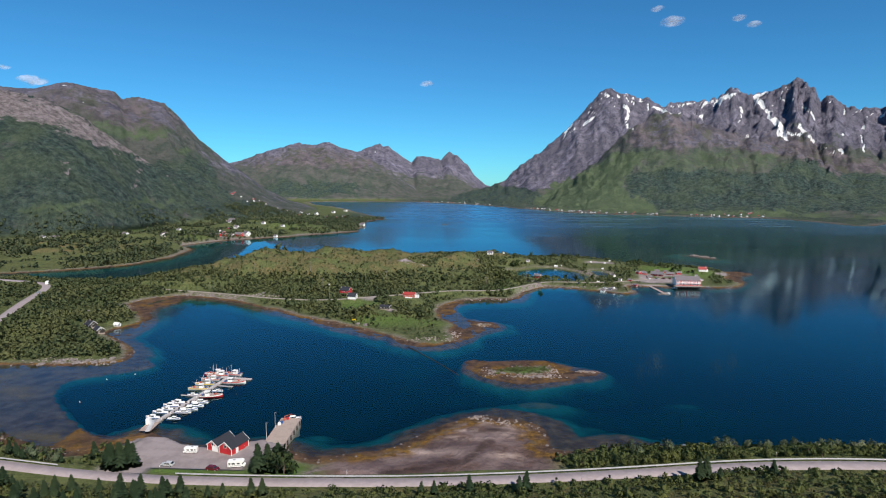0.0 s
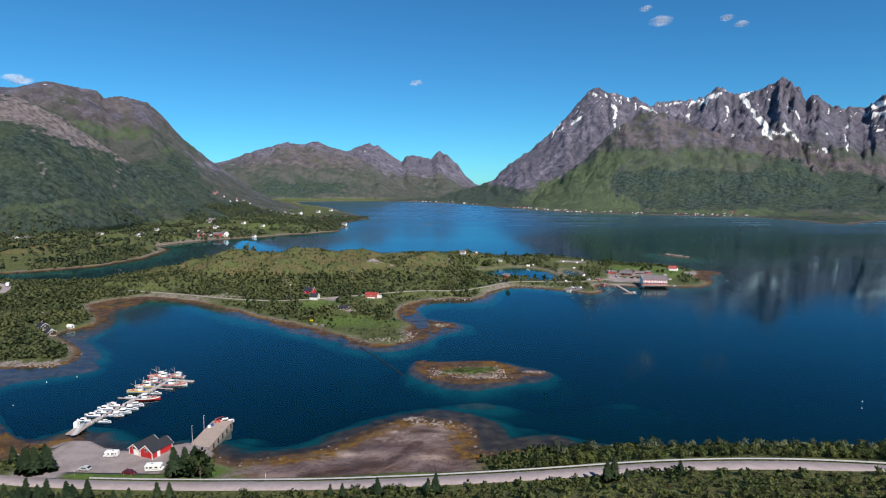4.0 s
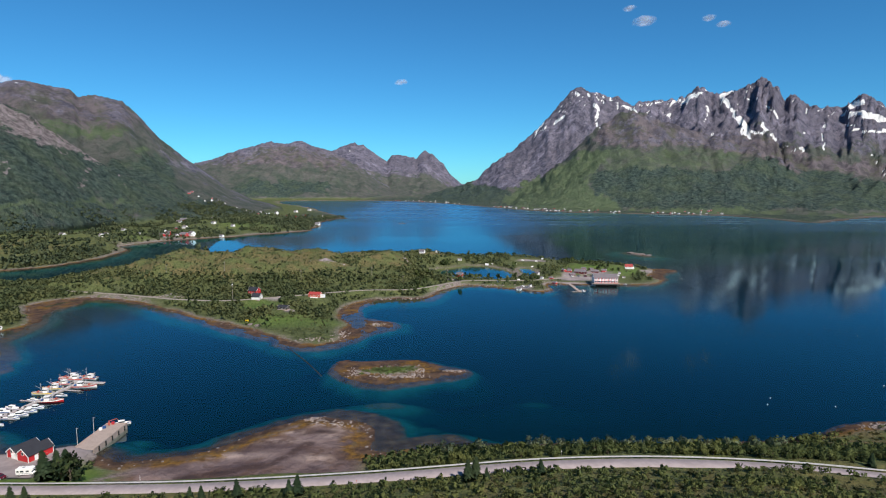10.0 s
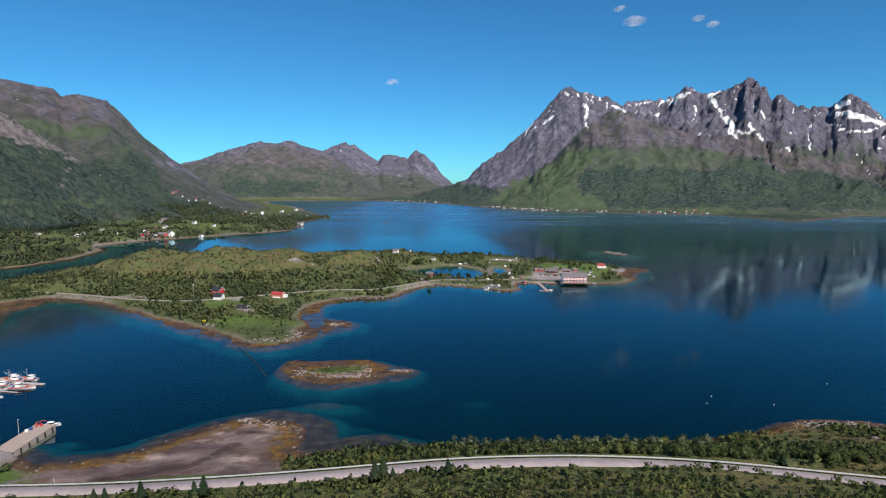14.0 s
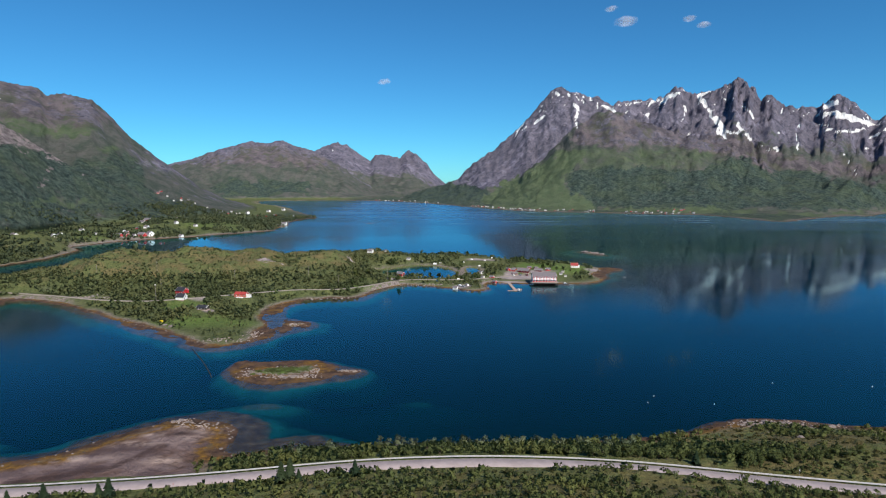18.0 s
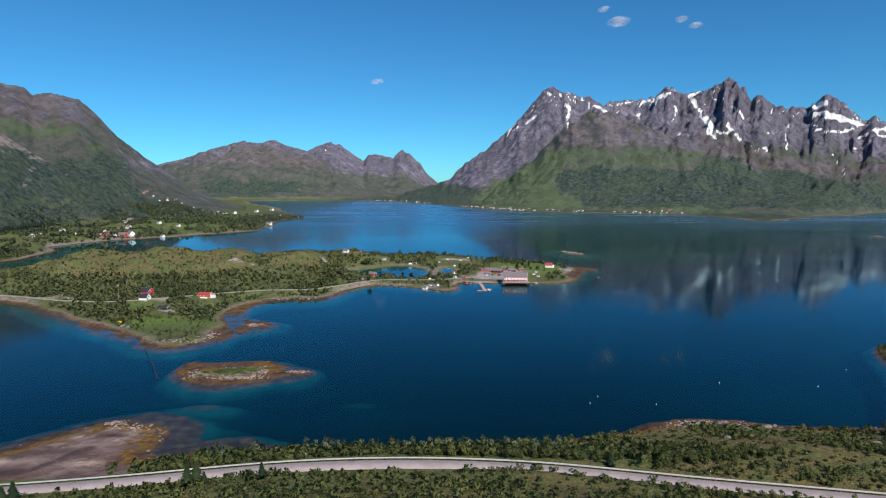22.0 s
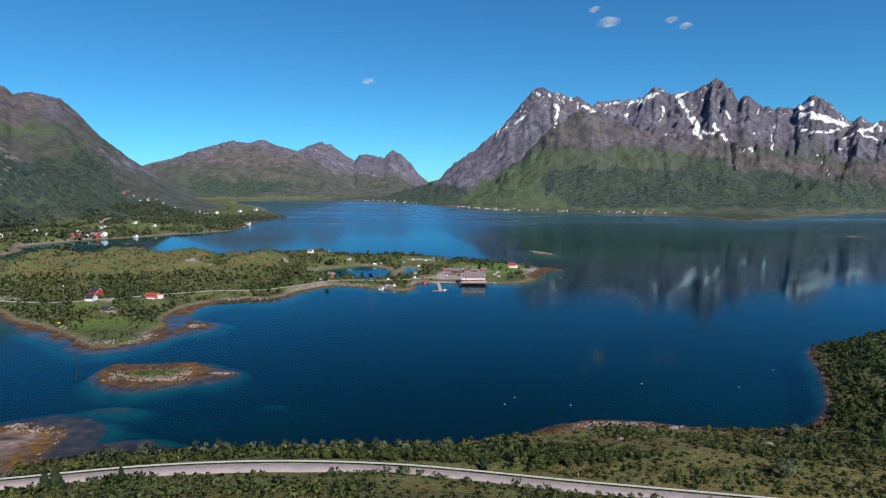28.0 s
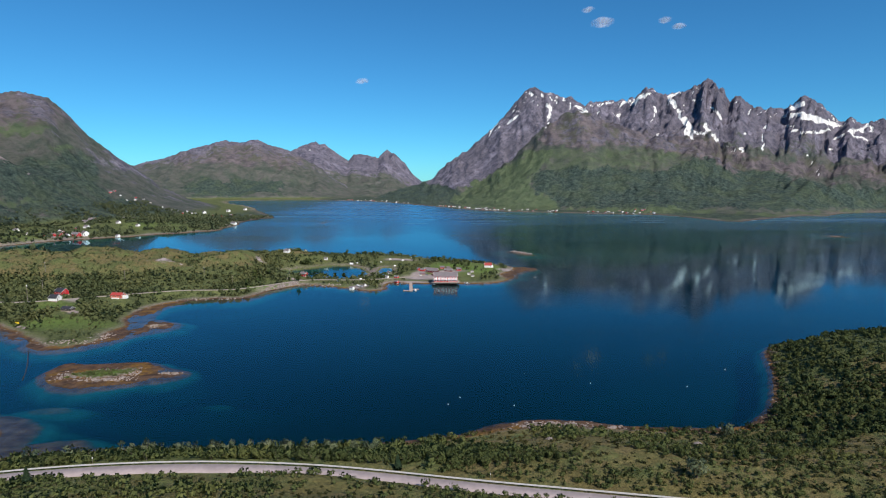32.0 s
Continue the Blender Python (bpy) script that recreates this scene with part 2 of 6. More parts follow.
def leafy(name, dark, light):
    n = Nodes(name)
    r = n.math("ADD", n.math("MULTIPLY", n.island(), 0.3), n.math("ADD", n.math("MULTIPLY", n.random(), 0.25), n.ramp(n.noise(0.16, 4, 0.6), 0.3, 0.7, 0.0, 0.55)))
    c = n.mix(n.ramp(r, 0.1, 0.95), dark, light)
    c = n.mix(n.ramp(n.noise(0.8, 4, 0.7), 0.35, 0.7), tuple(v * 0.92 for v in dark), c)
    c = n.mix(n.math("MULTIPLY", n.ramp(n.noise(0.025, 3), 0.45, 0.65), 0.5), c, tuple(v * s for v, s in zip(light, (1.12, 1.0, 0.9))))
    # thin leaves let part of the light through
    mat = n.done(c, 0.75, spec=0.2)
    thin, both = n.t.nodes.new("ShaderNodeBsdfTranslucent"), n.t.nodes.new("ShaderNodeMixShader")
    n.put(thin.inputs["Color"], n.mix(0.35, c, tuple(v * 1.5 for v in light)))
    both.inputs[0].default_value = 0.42
    n.t.links.new(n.bsdf.outputs[0], both.inputs[1])
    n.t.links.new(thin.outputs[0], both.inputs[2])
    n.t.links.new(both.outputs[0], n.out.inputs[0])
    return mat


GROUND = ground_material()
WATER = water_material()
BIRCH = leafy("birch_leaves", (0.070, 0.097, 0.036), (0.168, 0.196, 0.070))
WILLOW = leafy("willow_leaves", (0.10, 0.135, 0.080), (0.24, 0.28, 0.175))
ALDER = leafy("alder_leaves", (0.030, 0.050, 0.019), (0.084, 0.110, 0.040))
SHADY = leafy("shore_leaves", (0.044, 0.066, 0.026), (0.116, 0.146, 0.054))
SCRUB = leafy("scrub_leaves", (0.086, 0.112, 0.050), (0.172, 0.196, 0.090))
SPRUCE = leafy("spruce_needles", (0.026, 0.052, 0.028), (0.072, 0.108, 0.054))
BARK = plain("bark", (0.13, 0.10, 0.08), 0.9)
ASPHALT = plain("asphalt", (0.335, 0.285, 0.295), 0.9, vary=0.2, scale=0.5)
GALV = plain("galvanised_steel", (0.66, 0.67, 0.68), 0.5, 0.3)
WHITE = plain("white_paint", (0.80, 0.80, 0.79), 0.5, vary=0.08)
RED = plain("red_paint", (0.50, 0.025, 0.03), 0.6, vary=0.2)
DARKROOF = plain("dark_roof", (0.035, 0.036, 0.045), 0.55, vary=0.3)
CONCRETE = plain("concrete", (0.40, 0.32, 0.28), 0.85)
PALE_ROCK = plain("pale_rock", (0.34, 0.285, 0.262), 0.9, vary=0.45, scale=1.0)
TIMBER = plain("grey_timber", (0.27, 0.24, 0.21), 0.85)
WORN = plain("bleached_timber", (0.46, 0.42, 0.42), 0.85)
TARRED = plain("tarred_timber", (0.04, 0.033, 0.03), 0.8)
GLASS = plain("window_glass", (0.02, 0.03, 0.04), 0.08, vary=0.1, spec=0.8)
BLACK = plain("black_rubber", (0.02, 0.02, 0.02), 0.7)
GREY = plain("grey_paint", (0.30, 0.32, 0.35), 0.5)
ROCK = plain("shore_rock", (0.235, 0.20, 0.19), 0.9, vary=0.45, scale=1.2)
REDROOF = plain("red_roof", (0.36, 0.05, 0.045), 0.6)
SLATE = plain("grey_roof", (0.17, 0.15, 0.165), 0.7)
YELLOW = plain("yellow_paint", (0.75, 0.55, 0.02), 0.5)
BLUE = plain("blue_paint", (0.03, 0.10, 0.30), 0.4)
MAROON = plain("maroon_paint", (0.12, 0.012, 0.02), 0.25, spec=0.6)
ORANGE = plain("rust_red_paint", (0.48, 0.12, 0.075), 0.6)


# ---- the shape of the land ----
def lattice(ix, iy, seed):
    h = (ix.astype(np.int64) * 374761393 + iy.astype(np.int64) * 668265263 + seed * 982451653) & 0x7FFFFFFF
    h = ((h ^ (h >> 13)) * 1274126177) & 0x7FFFFFFF
    return ((h ^ (h >> 16)) & 0xFFFF) / 65535.0


def vnoise(x, y, seed=0):
    ix, iy = np.floor(x), np.floor(y)
    fx, fy = x - ix, y - iy
    fx, fy = fx * fx * (3 - 2 * fx), fy * fy * (3 - 2 * fy)
    a, b = lattice(ix, iy, seed), lattice(ix + 1, iy, seed)
    c, d = lattice(ix, iy + 1, seed), lattice(ix + 1, iy + 1, seed)
    return (a + (b - a) * fx) * (1 - fy) + (c + (d - c) * fx) * fy - 0.5


def fbm(x, y, octaves=4, seed=0, gain=0.5):
    total, amp = 0.0, 1.0
    for k in range(octaves):
        total = total + amp * vnoise(x, y, seed + k)
        x, y, amp = x * 2.03 + 17.1, y * 2.03 - 9.7, amp * gain
    return total


def ridged(x, y, octaves=4, seed=0):
    total, amp = 0.0, 1.0
    for k in range(octaves):
        total = total + amp * (0.5 - np.abs(vnoise(x, y, seed + k)) * 2)
        x, y, amp = x * 2.1 + 3.3, y * 2.1 + 8.1, amp * 0.5
    return total


def smooth(v, a, b):
    u = np.clip((v - a) / (b - a), 0, 1)
    return u * u * (3 - 2 * u)


def round_off(pts):
    p = np.array(pts, float)
    q = np.roll(p, -1, 0)
    return np.stack([0.75 * p + 0.25 * q, 0.25 * p + 0.75 * q], 1).reshape(-1, 2)


def to_line(x, y, a, b):
    """Distance from points to a chain of straight pieces."""
    best = np.full(x.shape, 1e9)
    for (ax, ay), (bx, by) in zip(a, b):
        dx, dy = bx - ax, by - ay
        u = np.clip(((x - ax) * dx + (y - ay) * dy) / max(dx * dx + dy * dy, 1e-9), 0, 1)
        np.minimum(best, (x - ax - u * dx) ** 2 + (y - ay - u * dy) ** 2, out=best)
    return np.sqrt(best)


def inside_by(x, y, pts, reach=160.0):
    """How far inside an outline each point lies (outside: minus), cut off at the reach."""
    p = round_off(pts)
    q = np.roll(p, -1, 0)
    out = np.full(x.shape, -reach)
    near = (x > p[:, 0].min() - reach) & (x < p[:, 0].max() + reach) & (y > p[:, 1].min() - reach) & (y < p[:, 1].max() + reach)
    px, py = x[near], y[near]
    best, odd = np.full(px.shape, reach * reach), np.zeros(px.shape, bool)
    for (ax, ay), (bx, by) in zip(p, q):
        dx, dy = bx - ax, by - ay
        band = (px > min(ax, bx) - reach) & (px < max(ax, bx) + reach) & (py > min(ay, by) - reach) & (py < max(ay, by) + reach)
        sx, sy = px[band], py[band]
        u = np.clip(((sx - ax) * dx + (sy - ay) * dy) / max(dx * dx + dy * dy, 1e-9), 0, 1)
        best[band] = np.minimum(best[band], (sx - ax - u * dx) ** 2 + (sy - ay - u * dy) ** 2)
        if ay != by:
            odd ^= ((ay > py) != (by > py)) & (px < dx * (py - ay) / dy + ax)
    out[near] = np.where(odd, 1, -1) * np.sqrt(best)
    return out


NEAR_SHORE = [(-1500, -400), (-1500, 256), (-335, 250), (-290, 226), (-230, 212), (-178, 202), (-156, 192), (-139, 188), (-130, 194), (-126, 204), (-119, 205),
    (-108, 197), (-98, 190), (-86, 190), (-75, 197), (-65, 194), (-58, 191), (-51, 187), (-40, 191), (-26, 195), (-17, 207), (-7, 218), (7, 228), (19, 224),
    (30, 220)]
NEAR_SHORE += [(33, 209), (30, 199), (37, 196), (50, 200), (71, 203), (96, 204), (148, 205), (178, 207), (205, 214), (217, 220), (237, 224), (263, 220),
    (290, 217), (315, 217), (329, 229), (341, 243), (354, 264), (366, 286), (378, 311), (390, 327), (412, 334), (457, 353), (520, 372), (1500, 400), (1500, -400)]
MID_SHORE = [(-1500, 250), (-340, 262), (-290, 276), (-242, 279), (-197, 280), (-178, 291), (-193, 316), (-217, 334), (-230, 345), (-222, 366), (-222, 380),
    (-250, 415), (-266, 433), (-251, 456), (-230, 464), (-196, 452), (-147, 417), (-123, 397), (-84, 372), (-46, 346), (-38, 335), (-23, 327), (-8, 331),
    (-2, 345), (-8, 364), (-4, 378), (-16, 400), (-18, 426), (-10, 450), (13, 464), (37, 461), (50, 480), (58, 510), (73, 526), (94, 522), (117, 510),
    (137, 495), (156, 502), (153, 524), (158, 539), (182, 530), (203, 534), (240, 529), (266, 545)]
MID_SHORE += [(274, 562), (266, 584), (280, 602), (288, 622), (284, 648), (267, 668), (215, 699), (194, 709), (165, 740), (110, 750), (44, 752), (-60, 742), (-170, 700), (-250, 625),
    (-286, 584), (-282, 562), (-301, 551), (-343, 535), (-397, 531), (-450, 560), (-1500, 620)]
FJORD_SHORE = [(-1500, 300), (-500, 560), (-470, 571), (-431, 593), (-398, 621), (-380, 659), (-374, 712), (-386, 773), (-398, 807), (-432, 838), (-413, 874),
    (-386, 942)]
FJORD_SHORE += [(-336, 968), (-286, 1039), (-206, 1122), (-232, 1160), (-215, 1241), (-247, 1345), (-232, 1470), (-203, 1525), (-330, 1802), (-505, 2259),
    (-654, 2478), (-805, 2836), (-620, 2960), (-370, 3014), (-64, 2805), (137, 2420), (284, 2084), (410, 1852), (627, 1785), (757, 1715), (885, 1690),
    (922, 1534), (936, 1362), (1055, 1466), (1297, 1648), (1335, 1594), (1493, 1776), (1716, 1851), (6000, 2200), (6000, 9000), (-9000, 9000), (-9000, 300)]
WEST_COVE_FLAT = [(-278, 285), (-236, 280), (-213, 275), (-172, 289), (-162, 286), (-163, 279), (-181, 270), (-192, 261), (-189, 248), (-175, 231), (-159, 217), (-144, 204), (-125, 196), (-116, 190), (-127, 187), (-162, 192), (-191, 195)]
INNER_COVE_FLAT = [(-237, 348), (-239, 375), (-248, 406), (-249, 434), (-238, 457), (-226, 443), (-232, 420), (-229, 399), (-214, 376), (-204, 347), (-211, 331), (-224, 333)]
SLAB_FLAT = [(204, 211), (214, 221), (226, 226), (243, 228), (258, 225), (264, 219), (246, 215), (225, 212)]
POINT_FLAT = [(-46, 336), (-30, 322), (-8, 324), (6, 343), (14, 358), (27, 371), (24, 386), (8, 397), (-4, 412), (-6, 440), (6, 456), (-16, 462), (-26, 440), (-24, 400), (-16, 370), (-30, 348)]
ISLET_FLAT = [(-2, 299), (4, 307), (18, 301), (43, 305), (55, 295), (73, 281), (50, 268), (30, 263), (14, 267), (0, 283)]
NARROW_FLAT = [(-110, 380), (-84, 362), (-48, 338), (-40, 350), (-84, 380), (-104, 396)]
BAY_FLAT = [(-262, 400), (-238, 408), (-252, 440), (-236, 455), (-190, 446), (-150, 412), (-140, 420), (-190, 462), (-240, 474), (-280, 440)]
EAST_REEF = [(262, 590), (270, 556), (282, 566), (290, 600), (312, 616), (314, 630), (298, 640), (284, 642), (284, 620)]
FLATS = [EAST_REEF, WEST_COVE_FLAT, INNER_COVE_FLAT, SLAB_FLAT, POINT_FLAT, ISLET_FLAT, NARROW_FLAT, BAY_FLAT]
LAGOON = [(32, 600), (49, 618), (71, 636), (95, 651), (117, 631), (128, 600), (123, 571), (108, 564), (88, 568), (67, 578), (49, 586)]
POND = [(138, 607), (141, 631), (150, 631), (154, 607), (148, 588), (140, 588)]
CREEK = [(-26, 176), (-12.8, 179), (-6.6, 182), (0.8, 183), (5.7, 190), (6, 194), (10, 200)]
TIDE_POOL = [(-48, 173), (-42, 176.5), (-33, 176), (-28, 173.5), (-36, 172), (-43, 171.5)]
ISLETS = [[(9, 285), (24, 291), (45, 297), (51, 287), (43, 275), (28, 272), (13, 277)], [(56, 284), (62, 287), (69, 286), (66, 282), (58, 281)],
    [(4, 378), (10, 384), (20, 383), (21, 375), (10, 372)], [(305, 782), (312, 790), (326, 758), (331, 746), (320, 748)], [(-66, 1322), (-48, 1340), (-28, 1332), (-44, 1318)],
    [(905, 1006), (925, 1024), (944, 994), (925, 984)]]

# crests of the mountains as seen from a middle point: bearing, range, height
MIDDLE = (95.0, 6.0)
WEST_HILL = [(-56, 1530, 294), (-51.25, 1530, 289), (-47.34, 1530, 289), (-42.83, 1530, 280), (-41.17, 1530, 277), (-39.45, 1530, 266), (-37.66, 1530, 244), (-35.81, 1530, 208),
    (-33.87, 1530, 166), (-31.83, 1530, 126), (-29.68, 1530, 87), (-27.43, 1530, 53), (-25.07, 1530, 26), (-22.61, 1530, -2), (-20, 1530, -25)]
WEST_MOUNTAIN = [(-56, 2100, 390), (-50.43, 2100, 378), (-45.49, 2100, 363), (-41.65, 2100, 360), (-39.54, 2100, 363), (-38.04, 2100, 382), (-37.28, 2100, 388), (-36.12, 2100, 384),
    (-33.93, 2100, 371), (-33.55, 2100, 352), (-32.27, 2100, 363), (-30.33, 2100, 349), (-29.04, 2100, 302), (-27.73, 2100, 240), (-25.42, 2100, 168), (-23.98, 2100, 131),
    (-22.02, 2100, 74), (-19.97, 2100, 36), (-17.33, 2100, 10)]
NORTH_HILLS = [(-32, 3900, 160), (-25.29, 3900, 192), (-23.81, 3900, 222), (-22.3, 3900, 252), (-20.76, 3900, 297), (-19.2, 3900, 329), (-17.89, 3900, 356), (-16.03, 3900, 348),
    (-15.06, 3900, 372), (-13.88, 3900, 336), (-11.98, 3900, 301), (-9.5, 3900, 209), (-7.26, 3900, 96), (-5.28, 3900, 12), (-3.28, 3900, 2)]
NORTH_PEAKS = [(-18, 4750, 114), (-14.74, 4750, 274), (-11.78, 4750, 350), (-10.88, 4750, 388), (-10.3, 4750, 402), (-10.13, 4750, 414), (-9.9, 4750, 408), (-9.68, 4750, 424), (-9.4, 4750, 400), (-9.09, 4750, 395),
    (-8.85, 4750, 401), (-8.49, 4750, 376), (-7.6, 4750, 324), (-7.0, 4750, 294), (-6.54, 4750, 267), (-6.35, 4750, 288), (-6.08, 4750, 318), (-5.5, 4750, 322), (-4.7, 4750, 316), (-3.63, 4750, 284),
    (-3.4, 4750, 311), (-3.17, 4750, 338), (-2.9, 4750, 352), (-2.71, 4750, 360), (-2.4, 4750, 338), (-1.94, 4750, 326), (-1.17, 4750, 256), (-0.24, 4750, 155), (0.93, 4750, 85), (3.2, 4750, 7)]
EAST_GABLE = [(-3.52, 3330, 8), (-1.25, 3330, 48), (0.44, 3330, 75), (2.13, 3330, 108), (3.78, 3330, 190), (5.42, 3330, 261), (6.77, 3330, 331), (8.09, 3330, 397), (9.65, 3330, 496),
    (11.17, 3330, 602), (11.83, 3330, 632), (12.5, 3330, 618), (13.05, 3330, 593), (13.42, 3330, 602), (14.39, 3330, 578), (15.04, 3330, 565), (15.67, 3330, 573), (16.21, 3330, 544),
    (17.01, 3330, 518), (18.39, 3330, 537), (20, 3330, 480)]
EAST_WALL = [(16, 3200, 470), (18.46, 3200, 520), (19.89, 3200, 511), (20.48, 3200, 538), (20.84, 3200, 523), (22.21, 3200, 554), (23.02, 3200, 574), (23.77, 3200, 543), (25.19, 3200, 553),
    (26.54, 3200, 556), (27.12, 3200, 579), (27.54, 3201, 610), (28.1, 3212, 590), (28.9, 3227, 541), (29.38, 3236, 494), (29.83, 3246, 526), (30.45, 3259, 506), (31.08, 3272, 473),
    (32.28, 3297, 453), (33.13, 3316, 468), (33.51, 3324, 451), (33.97, 3335, 470), (34.61, 3350, 506), (35.39, 3368, 505), (35.99, 3381, 477), (36.5, 3392, 434), (37.49, 3415, 387),
    (38.08, 3430, 413), (38.65, 3443, 388), (40.25, 3485, 396), (43.01, 3560, 381), (47.49, 3695, 334), (56, 3800, 300)]
EAST_SPUR = [(4.45, 2500, 2), (5.56, 2500, 8), (7.72, 2500, 82), (10.36, 2500, 183), (12.89, 2500, 300), (14.38, 2500, 357), (15.87, 2500, 382), (17.84, 2500, 379), (20.29, 2500, 338),
    (23.58, 2500, 278), (27.12, 2500, 231), (30.48, 2500, 155), (33.87, 2500, 114), (38.4, 2500, 96), (44.26, 2500, 72), (56, 2500, 60)]
# range of the foot, curve of the slope, depth of the gullies
MOUNTAINS = [(WEST_HILL, 1120, 0.9, 4), (WEST_MOUNTAIN, 1330, 1.15, 12), (NORTH_HILLS, 3080, 1.1, 30), (NORTH_PEAKS, 3350, 1.45, 45), (EAST_GABLE, 2420, 1.25, 34),
    (EAST_WALL, 2150, 1.5, 72), (EAST_SPUR, 1900, 1.25, 15)]
# snow streaks placed to fit the camera's view: bearing and rise at both ends, half width, all in degrees
SNOW_A = [(10.60, 6.47, 9.78, 5.68, 0.13), (8.80, 6.00, 7.97, 4.60, 0.10), (9.11, 5.48, 8.61, 5.01, 0.08), (11.68, 8.49, 11.92, 8.37, 0.13), (12.87, 8.40, 12.99, 8.17, 0.13), (13.42, 7.52, 13.84, 7.07, 0.13), (13.90, 7.07, 13.81, 6.19, 0.13), (13.76, 6.05, 13.93, 5.11, 0.10), (14.28, 8.07, 14.44, 7.54, 0.10), (15.42, 7.68, 15.64, 7.01, 0.08), (14.89, 8.10, 15.07, 7.75, 0.10), (16.15, 7.14, 16.73, 6.89, 0.16), (16.87, 6.97, 17.31, 6.64, 0.13), (17.57, 7.09, 17.91, 7.19, 0.10), (18.19, 7.12, 18.74, 7.33, 0.10), (18.96, 7.32, 19.29, 7.47, 0.10)]
SNOW_B = [(20.23, 7.21, 21.00, 7.51, 0.16), (21.41, 7.27, 21.98, 7.74, 0.19), (21.98, 7.74, 22.50, 7.98, 0.19), (20.00, 6.23, 20.38, 6.33, 0.13), (23.44, 6.84, 23.33, 6.02, 0.08), (23.33, 6.02, 23.15, 5.30, 0.08), (24.43, 7.66, 25.38, 8.03, 0.16), (24.67, 7.53, 25.02, 7.08, 0.19), (25.03, 7.03, 25.64, 5.91, 0.16), (25.64, 5.91, 26.58, 4.84, 0.25), (26.09, 4.66, 26.88, 3.90, 0.19), (26.59, 4.56, 27.83, 4.35, 0.19), (27.62, 5.12, 28.18, 4.56, 0.19), (28.26, 6.50, 28.72, 6.07, 0.19), (28.63, 6.03, 28.89, 5.59, 0.16), (28.54, 4.22, 28.85, 3.78, 0.16)]
SNOW_C = [(29.46, 3.17, 29.79, 3.21, 0.10), (30.19, 2.72, 30.43, 2.72, 0.10), (30.73, 3.08, 30.96, 2.76, 0.13), (31.02, 4.33, 30.90, 4.02, 0.10), (32.32, 3.96, 32.42, 2.82, 0.11), (32.32, 5.04, 32.38, 4.73, 0.06), (31.08, 6.14, 31.01, 5.84, 0.10), (34.02, 6.20, 34.84, 6.49, 0.22), (33.55, 5.63, 35.07, 5.58, 0.16), (34.85, 5.65, 36.02, 5.08, 0.25), (35.49, 5.36, 37.15, 4.72, 0.22), (33.86, 4.83, 34.34, 4.63, 0.10), (34.29, 4.13, 34.63, 4.42, 0.16), (35.00, 4.12, 36.94, 4.27, 0.13), (37.14, 3.50, 37.45, 3.59, 0.10), (35.67, 2.32, 35.95, 1.86, 0.04)]
SNOW_D = [(35.95, 1.81, 36.49, 1.10, 0.04), (36.49, 1.10, 36.62, 0.50, 0.05), (27.25, 7.38, 27.45, 7.26, 0.10), (26.43, 7.48, 26.62, 7.26, 0.10), (23.80, 4.27, 23.93, 4.38, 0.10), (16.76, 6.11, 16.86, 5.82, 0.05), (38.13, 4.11, 38.95, 4.31, 0.13), (38.87, 4.02, 39.22, 4.60, 0.13), (39.49, 4.35, 39.67, 3.98, 0.13), (37.29, 3.56, 37.78, 3.83, 0.13), (38.28, 3.95, 39.31, 3.37, 0.10), (37.04, 2.72, 37.16, 2.77, 0.10)]
SNOW_WEST = [(-39.2, 1.85, -38.4, 2.0, 0.07), (-37.6, 7.6, -37.3, 7.65, 0.06), (-36.6, 6.4, -36.5, 6.4, 0.05), (-10.1, 3.0, -10.0, 3.2, 0.05)]
# plant cover of the slopes, outlined by bearing and rise in degrees
EAST_WOODS = [(13.16, -1.3), (13.38, 1.29), (16.0, 1.72), (20.8, 1.54), (24.6, 0.88), (27.5, 2.3), (30.9, 1.43), (35.4, 0.09), (38, -0.4), (56, 0.2), (56, -2.4), (37.8, -2.14), (28.8, -1.98), (26.3, -2.4), (23.2, -2.52), (16.1, -2.34)]
GABLE_WOODS = [(-3.5, -0.6), (-0.2, 0.0), (3.0, 0.0), (5.9, -0.56), (4.6, -2.3), (-3.5, -2.6)]
EAST_MEADOW = [(6.1, -0.56), (9.8, 1.6), (13.3, 3.4), (15.1, 3.1), (13.4, 1.0), (13.0, -1.15), (15.8, -1.9), (15.9, -3.0), (7.7, -2.8), (4.3, -2.3)]
EAST_GRASS = [(13.4, 1.3), (14.4, 3.6), (18.2, 3.5), (20.5, 3.1), (23.5, 3.2), (26.5, 2.7), (27.5, 2.3), (24.6, 0.9), (20.8, 1.5)]
EAST_SCREE = [(13.2, 4.4), (14.7, 6.4), (25.4, 6.4), (28.4, 4.1), (32.6, 1.9), (38, 1.6), (56, 1.5), (56, 0.4), (38, 0.2), (32.1, 0.7), (27.3, 2.4), (20.7, 3.9), (15.1, 3.3)]
SHORE_FIELDS = [(16, -2.5), (19.3, -2.5), (27.8, -2.1), (30.7, -2.55), (37.8, -2.3), (56, -2.5), (56, -3.4), (31.2, -3.5), (16, -3.4)]
NORTH_WOODS = [(-21, 0.1), (-19.1, 0.5), (-18, 0.05), (-16.3, 0.22), (-14.5, -0.1), (-12.2, 0.08), (-11.6, -0.82), (-13, -1.2), (-14.6, -0.9), (-17, -1.45), (-21.3, -1.2)]
PALE_RIDGE = [(-52, 9.0), (-46, 8.5), (-42.4, 7.4), (-40.1, 6.5), (-37, 5.2), (-34.4, 3.95), (-32.1, 2.6), (-29.6, 1.0), (-30.6, 0.75), (-33, 1.75), (-34.9, 2.75), (-37.7, 3.35), (-40.3, 4.4), (-42.5, 4.75), (-48, 5.2)]
